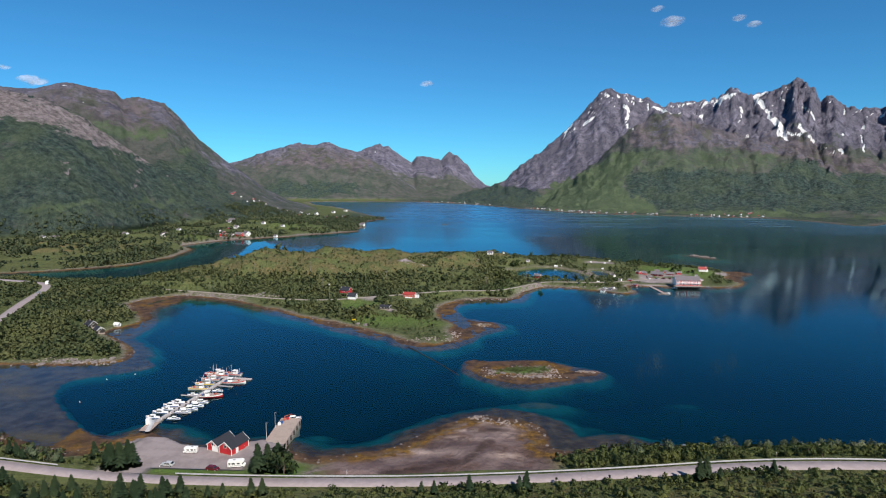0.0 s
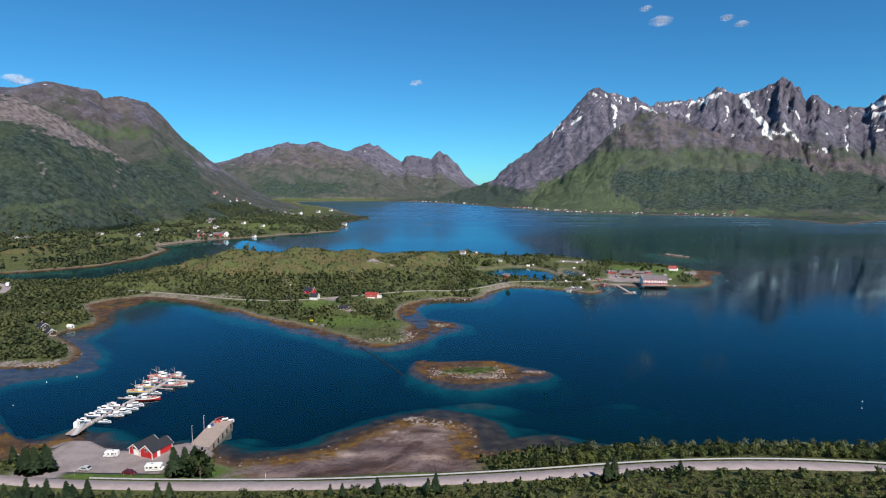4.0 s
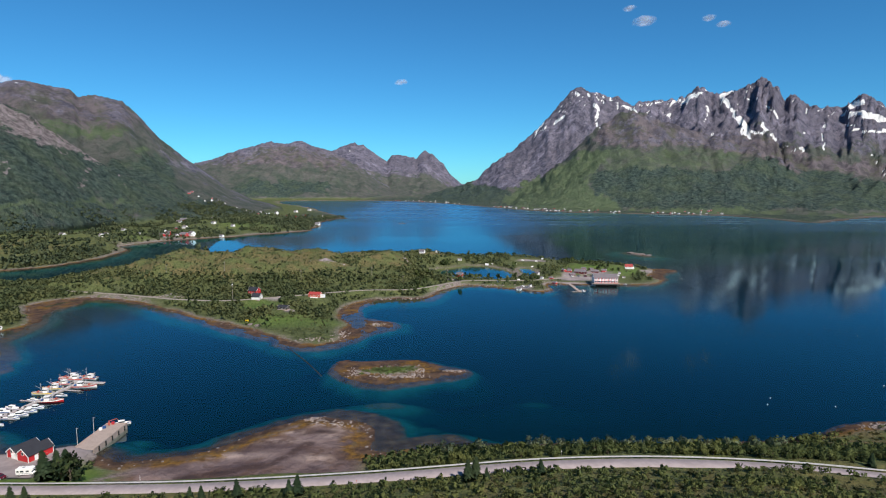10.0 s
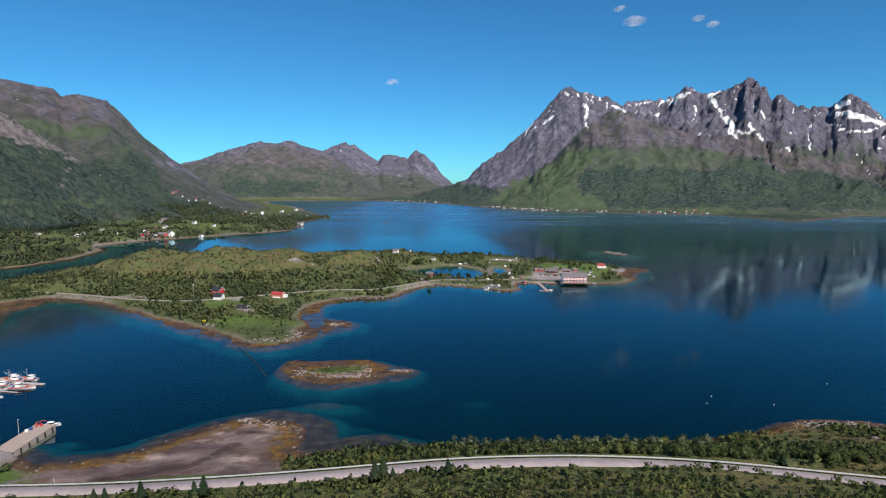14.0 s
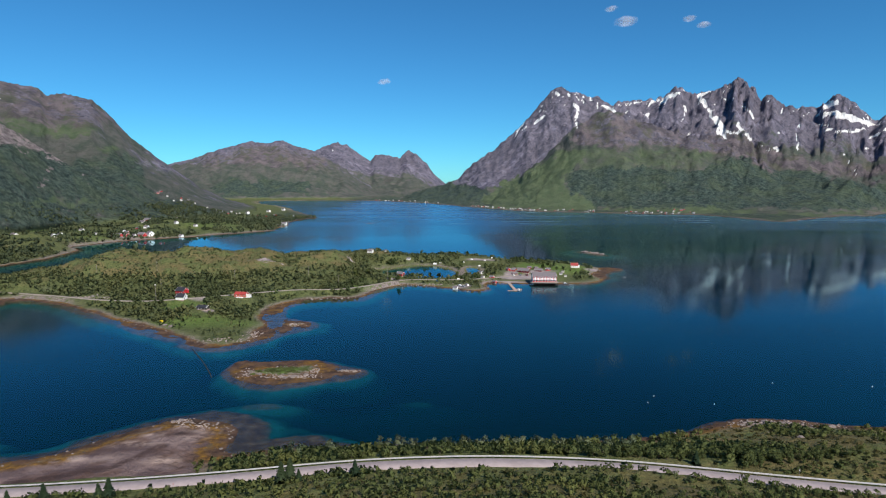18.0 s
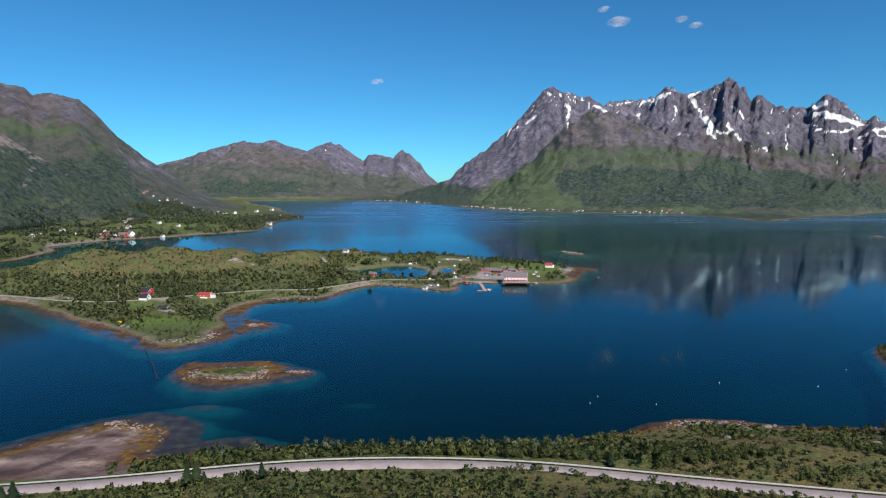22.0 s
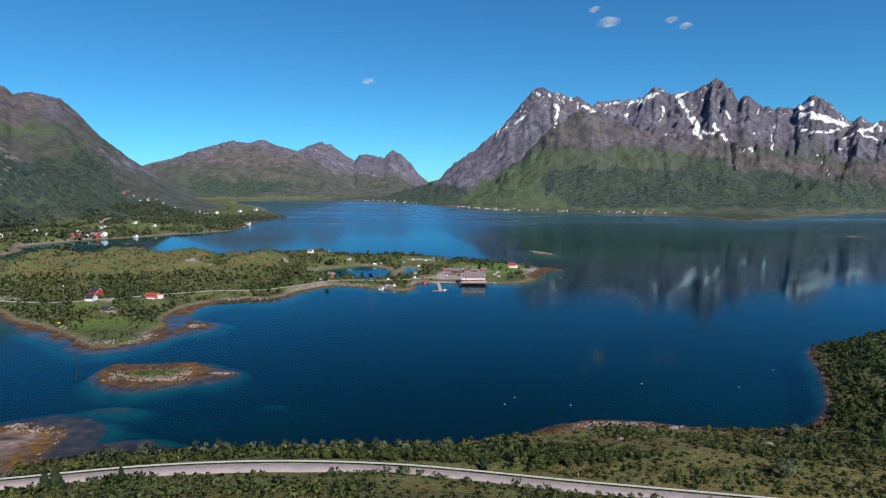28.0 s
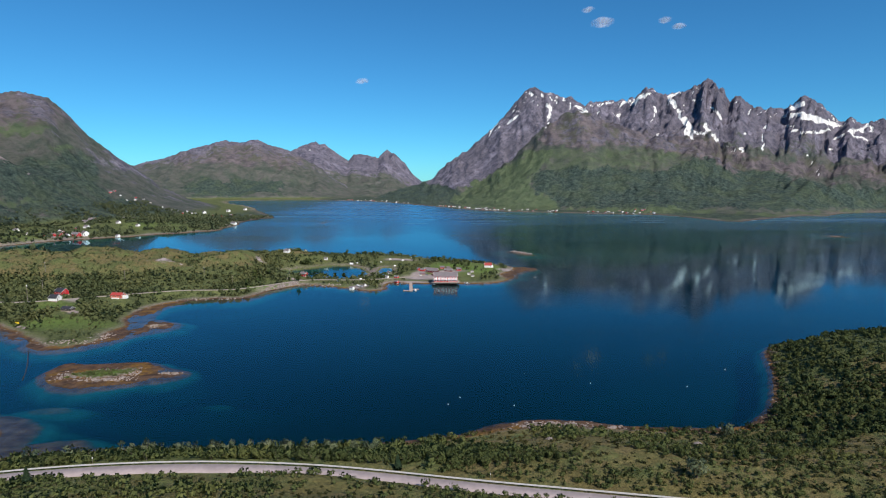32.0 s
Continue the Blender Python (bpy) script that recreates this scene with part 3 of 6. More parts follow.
WEST_GREENS = [(-33.4, 4.3, 1.6, 0.5), (-31.4, 4.5, 1.3, 0.45), (-35.5, 4.7, 1.2, 0.35), (-29.6, 2.6, 0.8, 0.3), (-40, -1.9, 3.5, 0.3), (-33, -1.75, 3, 0.22)]
WEST_SLABS = [(-39.2, 0.55, 0.32, 0.3), (-34.0, -0.1, 0.36, 0.26), (-31.4, 0.75, 0.45, 0.18), (-39.4, 1.3, 0.6, 0.2), (-33.8, 0.9, 0.25, 0.25), (-32.4, -2.3, 0.2, 0.35), (-35.2, 2.2, 0.5, 0.12), (-30.4, 0.1, 0.3, 0.12), (-29, -0.3, 0.3, 0.1)]
# hills on the low land: place, spread, height
HILLS = [(-150, 560, 115, 62, 20), (-40, 590, 85, 60, 14), (20, 655, 60, 48, 9), (-235, 520, 60, 38, 9), (-255, 345, 45, 36, 8), (-360, 400, 90, 70, 7), (395, 290, 70, 50, 6), (480, 260, 120, 70, 6),
    (-18, 352, 14, 10, 1.5), (-94, 450, 24, 16, 3), (-45, 437, 30, 18, 5), (-58, 404, 26, 15, 3.2), (123, 512, 22, 10, 2.2), (195, 575, 55, 34, 1.2), (120, 690, 60, 30, 5), (248, 640, 30, 22, 2.5), (-330, 700, 60, 60, 5), (-520, 820, 120, 120, 14), (-420, 1200, 120, 140, 10)]
MAIN_ROAD = [(-330, 190, 4), (-240, 184, 3.5), (-153, 172, 3), (-130, 168, 3), (-101, 165, 3), (-64, 164, 3.5), (-20, 163, 5), (14, 162, 7.5), (47, 161, 10.5), (80, 162, 13.2), (97, 162, 14.2), (123, 162, 14.8),
    (140, 160.5, 15), (158, 159, 15), (182, 154, 15), (203, 149, 15), (219, 146, 15), (260, 136, 16), (330, 118, 18), (450, 84, 22)]
WEST_ROAD = [(-262, 280, 7), (-280, 315, 8), (-298, 345, 8), (-323, 396, 8), (-344, 446, 8), (-359, 469, 8), (-384, 484, 7), (-450, 500, 7)]
LANE = [(-420, 505, 4), (-330, 490, 3), (-270, 480, 3), (-229, 470, 3), (-198, 461, 3), (-159, 442, 4), (-114, 430, 5), (-89, 434, 6), (-54, 446, 7), (-10, 474, 6), (28, 481, 4.5), (50, 506, 4), (75, 540, 3),
    (98, 540, 3), (122, 537, 3), (150, 547, 2.5), (176, 560, 2.5), (195, 575, 2.5), (215, 570, 2.5)]


def zone(b, e, pts, soft=0.3):
    """1 inside an outline in bearing and rise, 0 outside it."""
    return smooth(inside_by(b, e, pts, 3.0), -soft, soft)


def spots(b, e, places):
    return np.clip(sum(np.exp(-(((b - p) / u) ** 2 + ((e - q) / v) ** 2)) for p, q, u, v in places), 0, 1)


def densify(pts, step=6.0):
    """A smooth line through the points."""
    p = np.array(pts, float)
    along = np.r_[0, np.cumsum(np.hypot(*np.diff(p[:, :2], axis=0).T))]
    s = np.arange(0, along[-1], step)
    q = np.stack([np.interp(s, along, p[:, k]) for k in range(3)], 1)
    for _ in range(6):
        q[1:-1] = 0.25 * q[:-2] + 0.5 * q[1:-1] + 0.25 * q[2:]
    return q


ROADS = [(densify(MAIN_ROAD), 3.6), (densify(WEST_ROAD), 3.4), (densify(LANE), 2.0)]


def mountain(k, c, foot, curve, gully, bear, rng, x, y, warp):
    """Height, rise from foot to crest and share of bare rock of one mountain."""
    far, high = np.interp(bear, c[:, 0], c[:, 1], 99999, 99999), np.interp(bear, c[:, 0], c[:, 2], 0, 0)
    high = high + {6: 30, 2: 8, 3: 10, 5: 18, 4: 12}.get(k, 3) * fbm(bear * (1.1 if k == 6 else 2.8) + 1.6 * warp, rng / 160, 6, 230 + k, 0.6) * (high > 20)
    start = foot + (250 * smooth(bear, -40, -26) if k == 0 else 0) + 90 * vnoise(bear / 4, bear * 0, 80 + k)
    u = (rng - start) / (far - start)
    uu = np.clip(u, 0, 1)
    tall = np.minimum(high / 250, 1)
    h = high * uu**curve
    calm = 0.45 + 0.55 * smooth(bear, 36, 29) if k == 5 else 1.0
    fold = calm * (ridged(x / 330, y / 330, 4, 107) if k == 6 else ridged(bear / 2.1 + warp * (0.8 + k % 2), rng / 420, 5, 100 + 7 * k))
    h = h + gully * fold * np.minimum(uu * 2.2, 1) * smooth(uu, 1.0, 0.9) * tall
    if k != 6:
        h = h + (0.5 if k == 5 else 0.3) * gully * ridged(bear / 0.62 + 1.2 * warp, rng / 420, 3, 190 + k) * smooth(uu, 0.25, 0.6) * smooth(uu, 1.01, 0.93) * tall
    h = h + (30 if k == 6 else 20) * fbm(x / 170, y / 170, 6, 210 + k, 0.58) * np.minimum(uu * 3, 1) * smooth(uu, 1.02, 0.88) * np.minimum(high / 200, 1)
    # ledges and small crags
    broken = {2: 10, 3: 16, 4: 14, 5: 20, 6: 16}.get(k, 5)
    h = h + broken * ridged(x / 95 + warp, y / 95, 4, 260 + k) * smooth(uu, 0.2, 0.5) * smooth(uu, 1.01, 0.9) * tall
    h = np.where(u > 1, high - (rng - far) * 0.75, h)
    h = np.where(u > 0, h, -99)
    steep = {0: 0.2 * smooth(uu, 0.6, 0.9), 1: 0.46 * smooth(uu, 0.4, 0.95), 2: 0.5 * smooth(uu, 0.4, 0.95), 3: smooth(uu, 0.3, 0.7), 4: 0.95 * smooth(uu, 0.25, 0.6), 5: 0.9 * smooth(uu, 0.36, 0.75), 6: 0.5 * smooth(uu, 0.4, 0.9) * smooth(high, 120, 250)}[k]
    return h, uu, steep + 0.25 * fold * uu


def terrain(x, y):
    """Height and cover of the land and the sea floor at each place."""
    shape = x.shape
    x, y = np.ravel(x).astype(float), np.ravel(y).astype(float)
    wob = np.clip((y - 120) / 500, 0.25, 3.0)
    wx = x + wob * 5 * fbm(x / (14 * wob), y / (14 * wob), 3, 5)
    wy = y + wob * 5 * fbm(x / (14 * wob), y / (14 * wob), 3, 25)
    near, mid, fjord = inside_by(wx, wy, NEAR_SHORE), inside_by(wx, wy, MID_SHORE), inside_by(wx, wy, FJORD_SHORE)
    isl = np.max([inside_by(wx, wy, i, 40) for i in ISLETS], 0)
    hole = np.maximum.reduce([inside_by(wx, wy, LAGOON), inside_by(wx, wy, POND), inside_by(x, y, TIDE_POOL)])
    flats = np.max([inside_by(wx, wy, i, 40) for i in FLATS], 0)
    d = np.maximum.reduce([near, mid, fjord, isl])
    d = np.minimum(d, -hole)
    n1 = fbm(x / 40, y / 40, 5, 40)
    n2 = fbm(x / 7, y / 7, 3, 60)
    inland = np.maximum(d, 0)
    low = 1.0 * (1 - np.exp(-inland / np.where(y > 260, 5.5 + 5 * n1, 3))) + 0.03 * np.minimum(inland, 120) * (1 + 0.8 * n1)
    hills = sum(h * np.exp(-(((x - a) / sx) ** 2 + ((y - b) / sy) ** 2)) for a, b, sx, sy, h in HILLS)
    low = low + hills * smooth(inland, 0, 30) * (1 + 0.5 * n1) + smooth(inland, 4, 25) * (0.8 * n2 + 1.6 * n1)
    # the hillside along the main road
    line, _ = ROADS[0]
    zr = np.interp(x, line[:, 0], line[:, 2])
    yr = np.interp(x, line[:, 0], line[:, 1])
    hillside = zr * smooth(near, -2, np.maximum(205 - yr, 25) * np.where(x > 240, 0.9, 1)) + np.maximum(yr - 5 - y, 0) * 0.34 * (1 + 0.3 * n1) + smooth(near, 3, 20) * (0.5 * n2 + 1.0 * n1)
    hillside = np.minimum(hillside, 62 + 6 * n1)
    at_near = smooth(near, -1, 1) * smooth(y, 420, 360) + (y < 150)
    hillside += np.where(x > 300, hills * smooth(near, 0, 30), 0)
    flat = smooth(x, -55, -40) * smooth(x, 44, 30) * smooth(y, 168.5, 172)
    hillside = hillside * (1 - flat) + flat * (0.15 + 0.055 * np.maximum(near, 0) + 0.25 * n2 + 0.3 * n1)
    yard = smooth(x, -122, -116) * smooth(x, -60, -66) * smooth(y, 167, 169) * smooth(y, 200, 195) * smooth(near, 0.2, 1.5)
    hillside = hillside * (1 - yard) + 2.4 * yard
    z = np.where(at_near > 0.5, hillside, low)
    # the sea floor
    shoal = 0.16 + 0.08 * vnoise(x / 60, y / 60, 90)
    for w, v in ((np.maximum(smooth(x, 60, 95) * smooth(y, 420, 380), smooth(x, 50, 80) * smooth(x, 320, 290) * smooth(y, 570, 550) * (y > 390)), 0.6), (smooth(y, 215, 230) * smooth(y, 300, 285) * smooth(x, -140, -165), 0.02),
            (smooth(x, -95, -65) * smooth(x, 84, 50) * smooth(y, 270, 255), 0.15 - 0.09 * smooth(x, 2, 22))):
        shoal = shoal * (1 - w) + v * w
    shoal = np.where(hole > 0, 0.4, shoal)
    off = np.maximum(-d, 0)
    grow = np.clip(y / 450, 0.7, 2)
    deep = -shoal * np.minimum(off, 16) - np.maximum(off - 16 * grow, 0) * 0.28 - np.maximum(off - 16, 0) * 0.03
    z = np.where(d > 0, z, np.maximum(deep, -9) + 0.5 * n2 * smooth(off, 0, 6))
    shelf = 0.97 * np.exp(-(((x - 32) / 38) ** 2 + ((y - 241) / 12) ** 2)) + 0.8 * np.exp(-(((x - 52) / 15) ** 2 + ((y - 221) / 9) ** 2)) + 0.75 * np.exp(-(((x - 95) / 26) ** 2 + ((y - 250) / 9) ** 2)) + 0.8 * np.exp(-(((x + 55) / 22) ** 2 + ((y - 208) / 8) ** 2))
    z = np.where(d <= 0, np.maximum(z, np.minimum(-9 + 7.7 * np.minimum(shelf, 1) * (1 + 0.5 * n1), -1.15)), z)
    tidal = smooth(flats, -3, 2) * (d <= 0)
    z = z * (1 - tidal) + tidal * (np.where((x < -150) & (y < 290), -0.22, 0.08) + 0.25 * n2 + 0.3 * n1)
    # mountains
    bear = np.degrees(np.arctan2(x - MIDDLE[0], y - MIDDLE[1]))
    rng = np.hypot(x - MIDDLE[0], y - MIDDLE[1])
    warp = 1.3 * fbm(bear / 5, rng / 500, 3, 70)
    mount, rise, stone = np.zeros_like(x), np.zeros_like(x), np.zeros_like(x)
    top = z.copy()
    which = np.full(x.shape, -1)
    for k, (crest, foot, curve, gully) in enumerate(MOUNTAINS):
        c = np.array(crest, float)
        sel = np.where((bear > c[0, 0] - 0.5) & (bear < c[-1, 0] + 0.5) & (rng > foot - 60) & (d > 0))[0]
        h, uu, steep = mountain(k, c, foot, curve, gully, bear[sel], rng[sel], x[sel], y[sel], warp[sel])
        h = z[sel] + (h - z[sel]) * smooth(d[sel], 4, 130)
        up = h > top[sel]
        on = sel[up]
        top[on], which[on], rise[on], stone[on] = h[up], k, uu[up], steep[up]
    mount = smooth(top - z, 1, 14)
    z = np.where(d > 0, top, z)
    far_off = 0.85 * smooth(y, 1100, 1500) * smooth(x, -420, -260)
    mount = np.maximum(mount, far_off)
    mount *= d > 0
    # level ground under the roads
    for line, half in ROADS:
        box = (x > line[:, 0].min() - 20) & (x < line[:, 0].max() + 20) & (y > line[:, 1].min() - 20) & (y < line[:, 1].max() + 20)
        if box.any():
            sx, sy = x[box], y[box]
            best, level = np.full(sx.shape, 1e9), np.zeros(sx.shape)
            for a, b in zip(line[:-1], line[1:]):
                e = b - a
                u = np.clip(((sx - a[0]) * e[0] + (sy - a[1]) * e[1]) / (e[0] ** 2 + e[1] ** 2), 0, 1)
                q = np.hypot(sx - a[0] - u * e[0], sy - a[1] - u * e[1])
                level = np.where(q < best, a[2] + u * e[2], level)
                best = np.minimum(best, q)
            w = smooth(best, half + 5, half + 1.2)
            z[box] = z[box] * (1 - w) + (level - 0.25) * w
    # the bank on the upper side of the main road
    bank = (0.4 + 1.3 * smooth(x, 95, 150) + 0.9 * n1) * smooth(yr - y, 2.3, 4.4) * smooth(yr - y, 16, 6) * (x > -60)
    z = z + np.maximum(bank, 0)
    el = np.degrees(np.arctan2(z - 95, rng))
    snow = np.zeros_like(x)
    hi = (np.isin(which, (1, 3, 4, 5)) | (np.isin(which, (6,)) & (el > 3.5))) & (d > 0)
    jb, je = bear[hi] + 0.24 * fbm(bear[hi] * 3.4, el[hi] * 2.4, 5, 150, 0.65), el[hi] + 0.24 * fbm(bear[hi] * 3.4, el[hi] * 2.4, 5, 160, 0.65)
    s = np.zeros(jb.shape)
    for b0, e0, b1, e1, w in SNOW_A + SNOW_B + SNOW_C + SNOW_D + SNOW_WEST:
        q = to_line(jb, je, [(b0, e0)], [(b1, e1)])
        s = np.maximum(s, np.clip(0.82 - 0.5 * q / w, 0, 1))
    zb = bear + 1.0 * fbm(bear * 0.9, el * 1.4, 6, 151, 0.68)
    ze = el + 0.75 * fbm(bear * 0.9, el * 1.4, 6, 161, 0.68)
    east, north, west = which >= 4, (which == 2) | (which == 3), which == 1
    soft_edge = smooth(rise + 0.5 * fbm(bear / 3.5, rng / 300, 4, 280), 0.66, 0.34)
    wooded = np.where(east, np.maximum(zone(zb, ze, EAST_WOODS), zone(zb, ze, GABLE_WOODS)), np.where(north, zone(zb, ze, NORTH_WOODS), np.where(west, 0.75 * soft_edge, np.maximum(soft_edge, 0.75))))
    wooded = np.where(which < 0, 0.8, wooded)
    lush = np.where(east, np.maximum(zone(zb, ze, EAST_MEADOW), 0.55 * zone(zb, ze, EAST_GRASS)), np.where(north, 0.22 * smooth(ze, 2.0, 0.6), np.maximum(spots(zb, ze, WEST_GREENS), 0.22 * (which == 0))))
    lush = np.maximum(lush, np.where(which >= 5, zone(zb, ze, SHORE_FIELDS), 0))
    scree = np.where(east, zone(zb, ze, EAST_SCREE, 0.5), np.where(north, 0.8 * smooth(ze, 0.6, 2.2), np.where(west, 0.75 * smooth(ze, 3.6, 5.6), 0.12)))
    stone = np.where(which == 6, 0.45 * zone(zb, ze, EAST_SCREE), np.where(which == 4, np.where(ze > -0.3, 0.9, 0.3), stone)) * (1 - 0.8 * wooded) * (1 - 0.8 * lush)
    pale = np.where(which == 0, np.maximum(0.95 * zone(zb, ze, PALE_RIDGE, 0.6), 0.95 * spots(zb, ze, WEST_SLABS)), 0.0)
    far_off *= which < 0
    lush = np.maximum(lush, 0.2 * far_off)
    high_up = smooth(rise[hi], 0.74, 0.9) * np.isin(which[hi], (4, 5)) * smooth(bear[hi], 8, 11)
    s = np.maximum(s, high_up * smooth(ridged(jb * 2.6, je * 2.6, 3, 170), 0.5, 0.85))
    snow[hi] = s
    cover = {"pale": pale * mount, "lush": lush, "scree": scree * mount, "mount": mount, "wooded": wooded, "rock": np.maximum(stone * mount, 0), "snow": snow, "sea": (d < 6) * ((hole < -6) | (hole > 1.0)) * 1.0}
    edge = smooth(inland / np.clip(y / 420, 1, 4), 9, 1) * (d > -3) * (hole < -3)
    cover["stones"] = np.clip(edge * (1.05 + 1.6 * n1) * np.where(y < 240, 0.9, 0.85), 0, 1) * np.where(y > 1300, 0.9, 1 - mount)
    cover["sand"] = flat * smooth(near + 3 * n1, 2.5, 6) * smooth(x, 40, 26)
    cover["wrack"] = flat * smooth(near + 5 * n1 + 2 * n2, 10, 5) * smooth(near, 0, 1.5)
    cover["shells"] = np.clip(spots(x, y, [(8, 221, 4, 4), (20, 214.5, 9, 2.6), (17, 208, 7, 1.8), (-2, 203, 12, 2.2), (15.4, 190, 6, 3), (-14, 192, 10, 3), (2, 211, 6, 1.5)]), 0, 1)
    verge = np.clip(smooth(y + n2, 173.4, 172.2) * smooth(x, -104, -100) + smooth(x, -73, -70) * smooth(y + 0.6 * (x + 70), 183, 180), 0, 1)
    cover["gold"] = spots(x, y, [(-226, 263, 9, 9), (-209, 246, 10, 6), (-199, 238, 7, 4), (-162, 200, 13, 3), (-152, 197, 8, 2.5), (-141, 191, 8, 2.5), (-132, 188, 4, 2.5), (-128, 195, 3, 4), (-127, 205, 3, 4)])
    wet = spots(x, y, [(12, 211.5, 6, 2.6), (-20, 202, 9, 3), (26, 196, 5, 7)])
    creek = smooth(to_line(x + 2 * n2, y + 3 * n1, CREEK[:-1], CREEK[1:]), 2.6, 0.8)
    cover["wet"] = np.maximum(wet, 0.85 * creek) * flat
    cover["gravel"] = np.maximum(yard * (1 - verge), smooth(np.hypot((x + 118) / 14, (y - 200) / 8), 1.1, 0.8) * (near > 0.5))
    cover["gravel"] = np.maximum(cover["gravel"], np.clip(sum(np.exp(-(((x - a) / sx) ** 2 + ((y - b) / sy) ** 2) ** 3) for a, b, sx, sy in [(190, 556, 24, 11), (170, 533, 22, 8), (182, 566, 7, 18), (278, 610, 12, 9), (66, 540, 8, 3), (130, 512, 9, 6), (-76, 440, 9, 7), (-52, 398, 4, 3), (205, 590, 26, 12), (160, 668, 18, 6), (-425, 945, 34, 12)]), 0, 1) * (d > 1))
    meadow = sum(np.exp(-(((x - a) / sx) ** 2 + ((y - b) / sy) ** 2) ** 2) for a, b, sx, sy in [(-78, 420, 22, 14), (-45, 378, 36, 13), (60, 500, 30, 10), (230, 610, 45, 40), (95, 520, 25, 8), (-60, 177, 9, 9), (-52, 172, 9, 5), (-88, 171, 26, 3),
        (-470, 900, 90, 25), (-330, 1130, 60, 60), (-560, 1010, 90, 24), (600, 1850, 200, 60), (900, 1740, 120, 40), (28, 283, 14, 7), (-94, 171, 22, 1.6)])
    cover["meadow"] = np.clip(meadow * (0.6 + 0.8 * n1), 0, 1) * np.where(y > 770, 0.4, 1) * (1 - mount)
    heath = smooth(x, 120, 230) * (y < 260) + smooth(z + 6 * n1, 8, 16) * (y > 470) * (y < 760) * 0.95 + (y < 140) * 0.55 + 0.25 * (y > 560) * (y < 1000)
    cover["heath"] = np.clip(heath, 0, 1)
    cover["sedge"] = np.clip(0.9 * smooth(y, 164, 158) + 0.8 * smooth(x, 190, 240) * smooth(x, 345, 320) * (y < 240), 0, 1)
    cover["thicket"] = 0.85 * (1 - 0.7 * cover["heath"] * (y > 255)) * smooth(y, 255, 275) * smooth(d, 2, 9)
    crag = sum(np.exp(-(((x - a) / sx) ** 2 + ((y - b) / sy) ** 2)) for a, b, sx, sy in [(-172, 458, 24, 9), (-262, 376, 16, 9), (-205, 287, 30, 7), (-120, 508, 26, 7), (-60, 545, 24, 8), (20, 600, 20, 10), (-500, 1180, 60, 20), (368, 300, 10, 14), (240, 219, 24, 6), (-470, 1130, 50, 14)])
    cover["pale"] = np.maximum(cover["pale"], 0.5 * np.clip(crag, 0, 1))
    for k in cover:
        cover[k] = np.asarray(cover[k], float).reshape(shape)
    return z.reshape(shape), d.reshape(shape), cover


def sheet(name, x, y, z, material, cover=None):
    """One sheet of squares over a grid of places."""
    rows, cols = x.shape
    me = bpy.data.meshes.new(name)
    i = np.arange(rows * cols, dtype=np.int32).reshape(rows, cols)
    faces = np.stack([i[:-1, :-1], i[:-1, 1:], i[1:, 1:], i[1:, :-1]], -1).reshape(-1, 4)
    me.vertices.add(rows * cols)
    me.vertices.foreach_set("co", np.stack([x, y, z], -1).astype(np.float32).ravel())
    me.loops.add(faces.size)
    me.loops.foreach_set("vertex_index", faces.ravel())
    me.polygons.add(len(faces))
    me.polygons.foreach_set("loop_start", np.arange(0, faces.size, 4, dtype=np.int32))
    me.update(calc_edges=True)
    me.shade_smooth()
    for key, v in (cover or {}).items():
        a = me.attributes.new(key, "FLOAT", "POINT")
        a.data.foreach_set("value", v.astype(np.float32).ravel())
    me.materials.append(material)
    return new(name, me)


# rows of the ground's grid: from, to, spacing
BANDS = [(-120, 118, 6.5), (118, 240, 0.85), (240, 480, 1.55), (480, 780, 2.7), (780, 1100, 4.0), (1100, 1700, 7.0), (1700, 2300, 9.0), (2300, 3380, 6.8), (3380, 3900, 9.0), (3900, 5060, 15.0)]
ROWS_Y = np.concatenate([np.arange(a, b, w) for a, b, w in BANDS])
side = np.linspace(-1, 1, 760)
half = 1.04 * (np.maximum(ROWS_Y, 0) + 230) + 60
GX = 95 + side[None, :] * half[:, None]
GY = np.repeat(ROWS_Y[:, None], len(side), 1)
GZ, GD, COVER = terrain(GX, GY)
ground = tagged(sheet("ground", GX, GY, GZ, GROUND, COVER), "green hills, rocky snow-flecked mountains and shores round a fjord", "ground", kind="structure")
wy = np.array([120, 400, 1200, 2600, 4000.0])
wx = np.array([-1.0, -0.4, 0.1, 0.5, 1.0])
water = tagged(sheet("water", 95 + wx[None, :] * (1.04 * (wy[:, None] + 230) + 40), np.repeat(wy[:, None], 5, 1), np.zeros((5, 5)), WATER), "calm dark blue fjord water reflecting the sky and mountains", "water", kind="structure")


def lookup(grid, x, y):
    """A value of the ground's grid at any place."""
    x, y = np.asarray(x, float), np.asarray(y, float)
    i = np.clip(np.searchsorted(ROWS_Y, y) - 1, 0, len(ROWS_Y) - 2)
    v = np.clip((y - ROWS_Y[i]) / (ROWS_Y[i + 1] - ROWS_Y[i]), 0, 1)
    total = 0.0
    for k, w in ((i, 1 - v), (i + 1, v)):
        c = np.clip(((x - 95) / half[k] + 1) / 2 * (len(side) - 1), 0, len(side) - 1.001)
        j = c.astype(int)
        total = total + w * (grid[k, j] * (1 - c + j) + grid[k, j + 1] * (c - j))
    return total


def height_at(x, y):
    return float(lookup(GZ, [x], [y])[0])


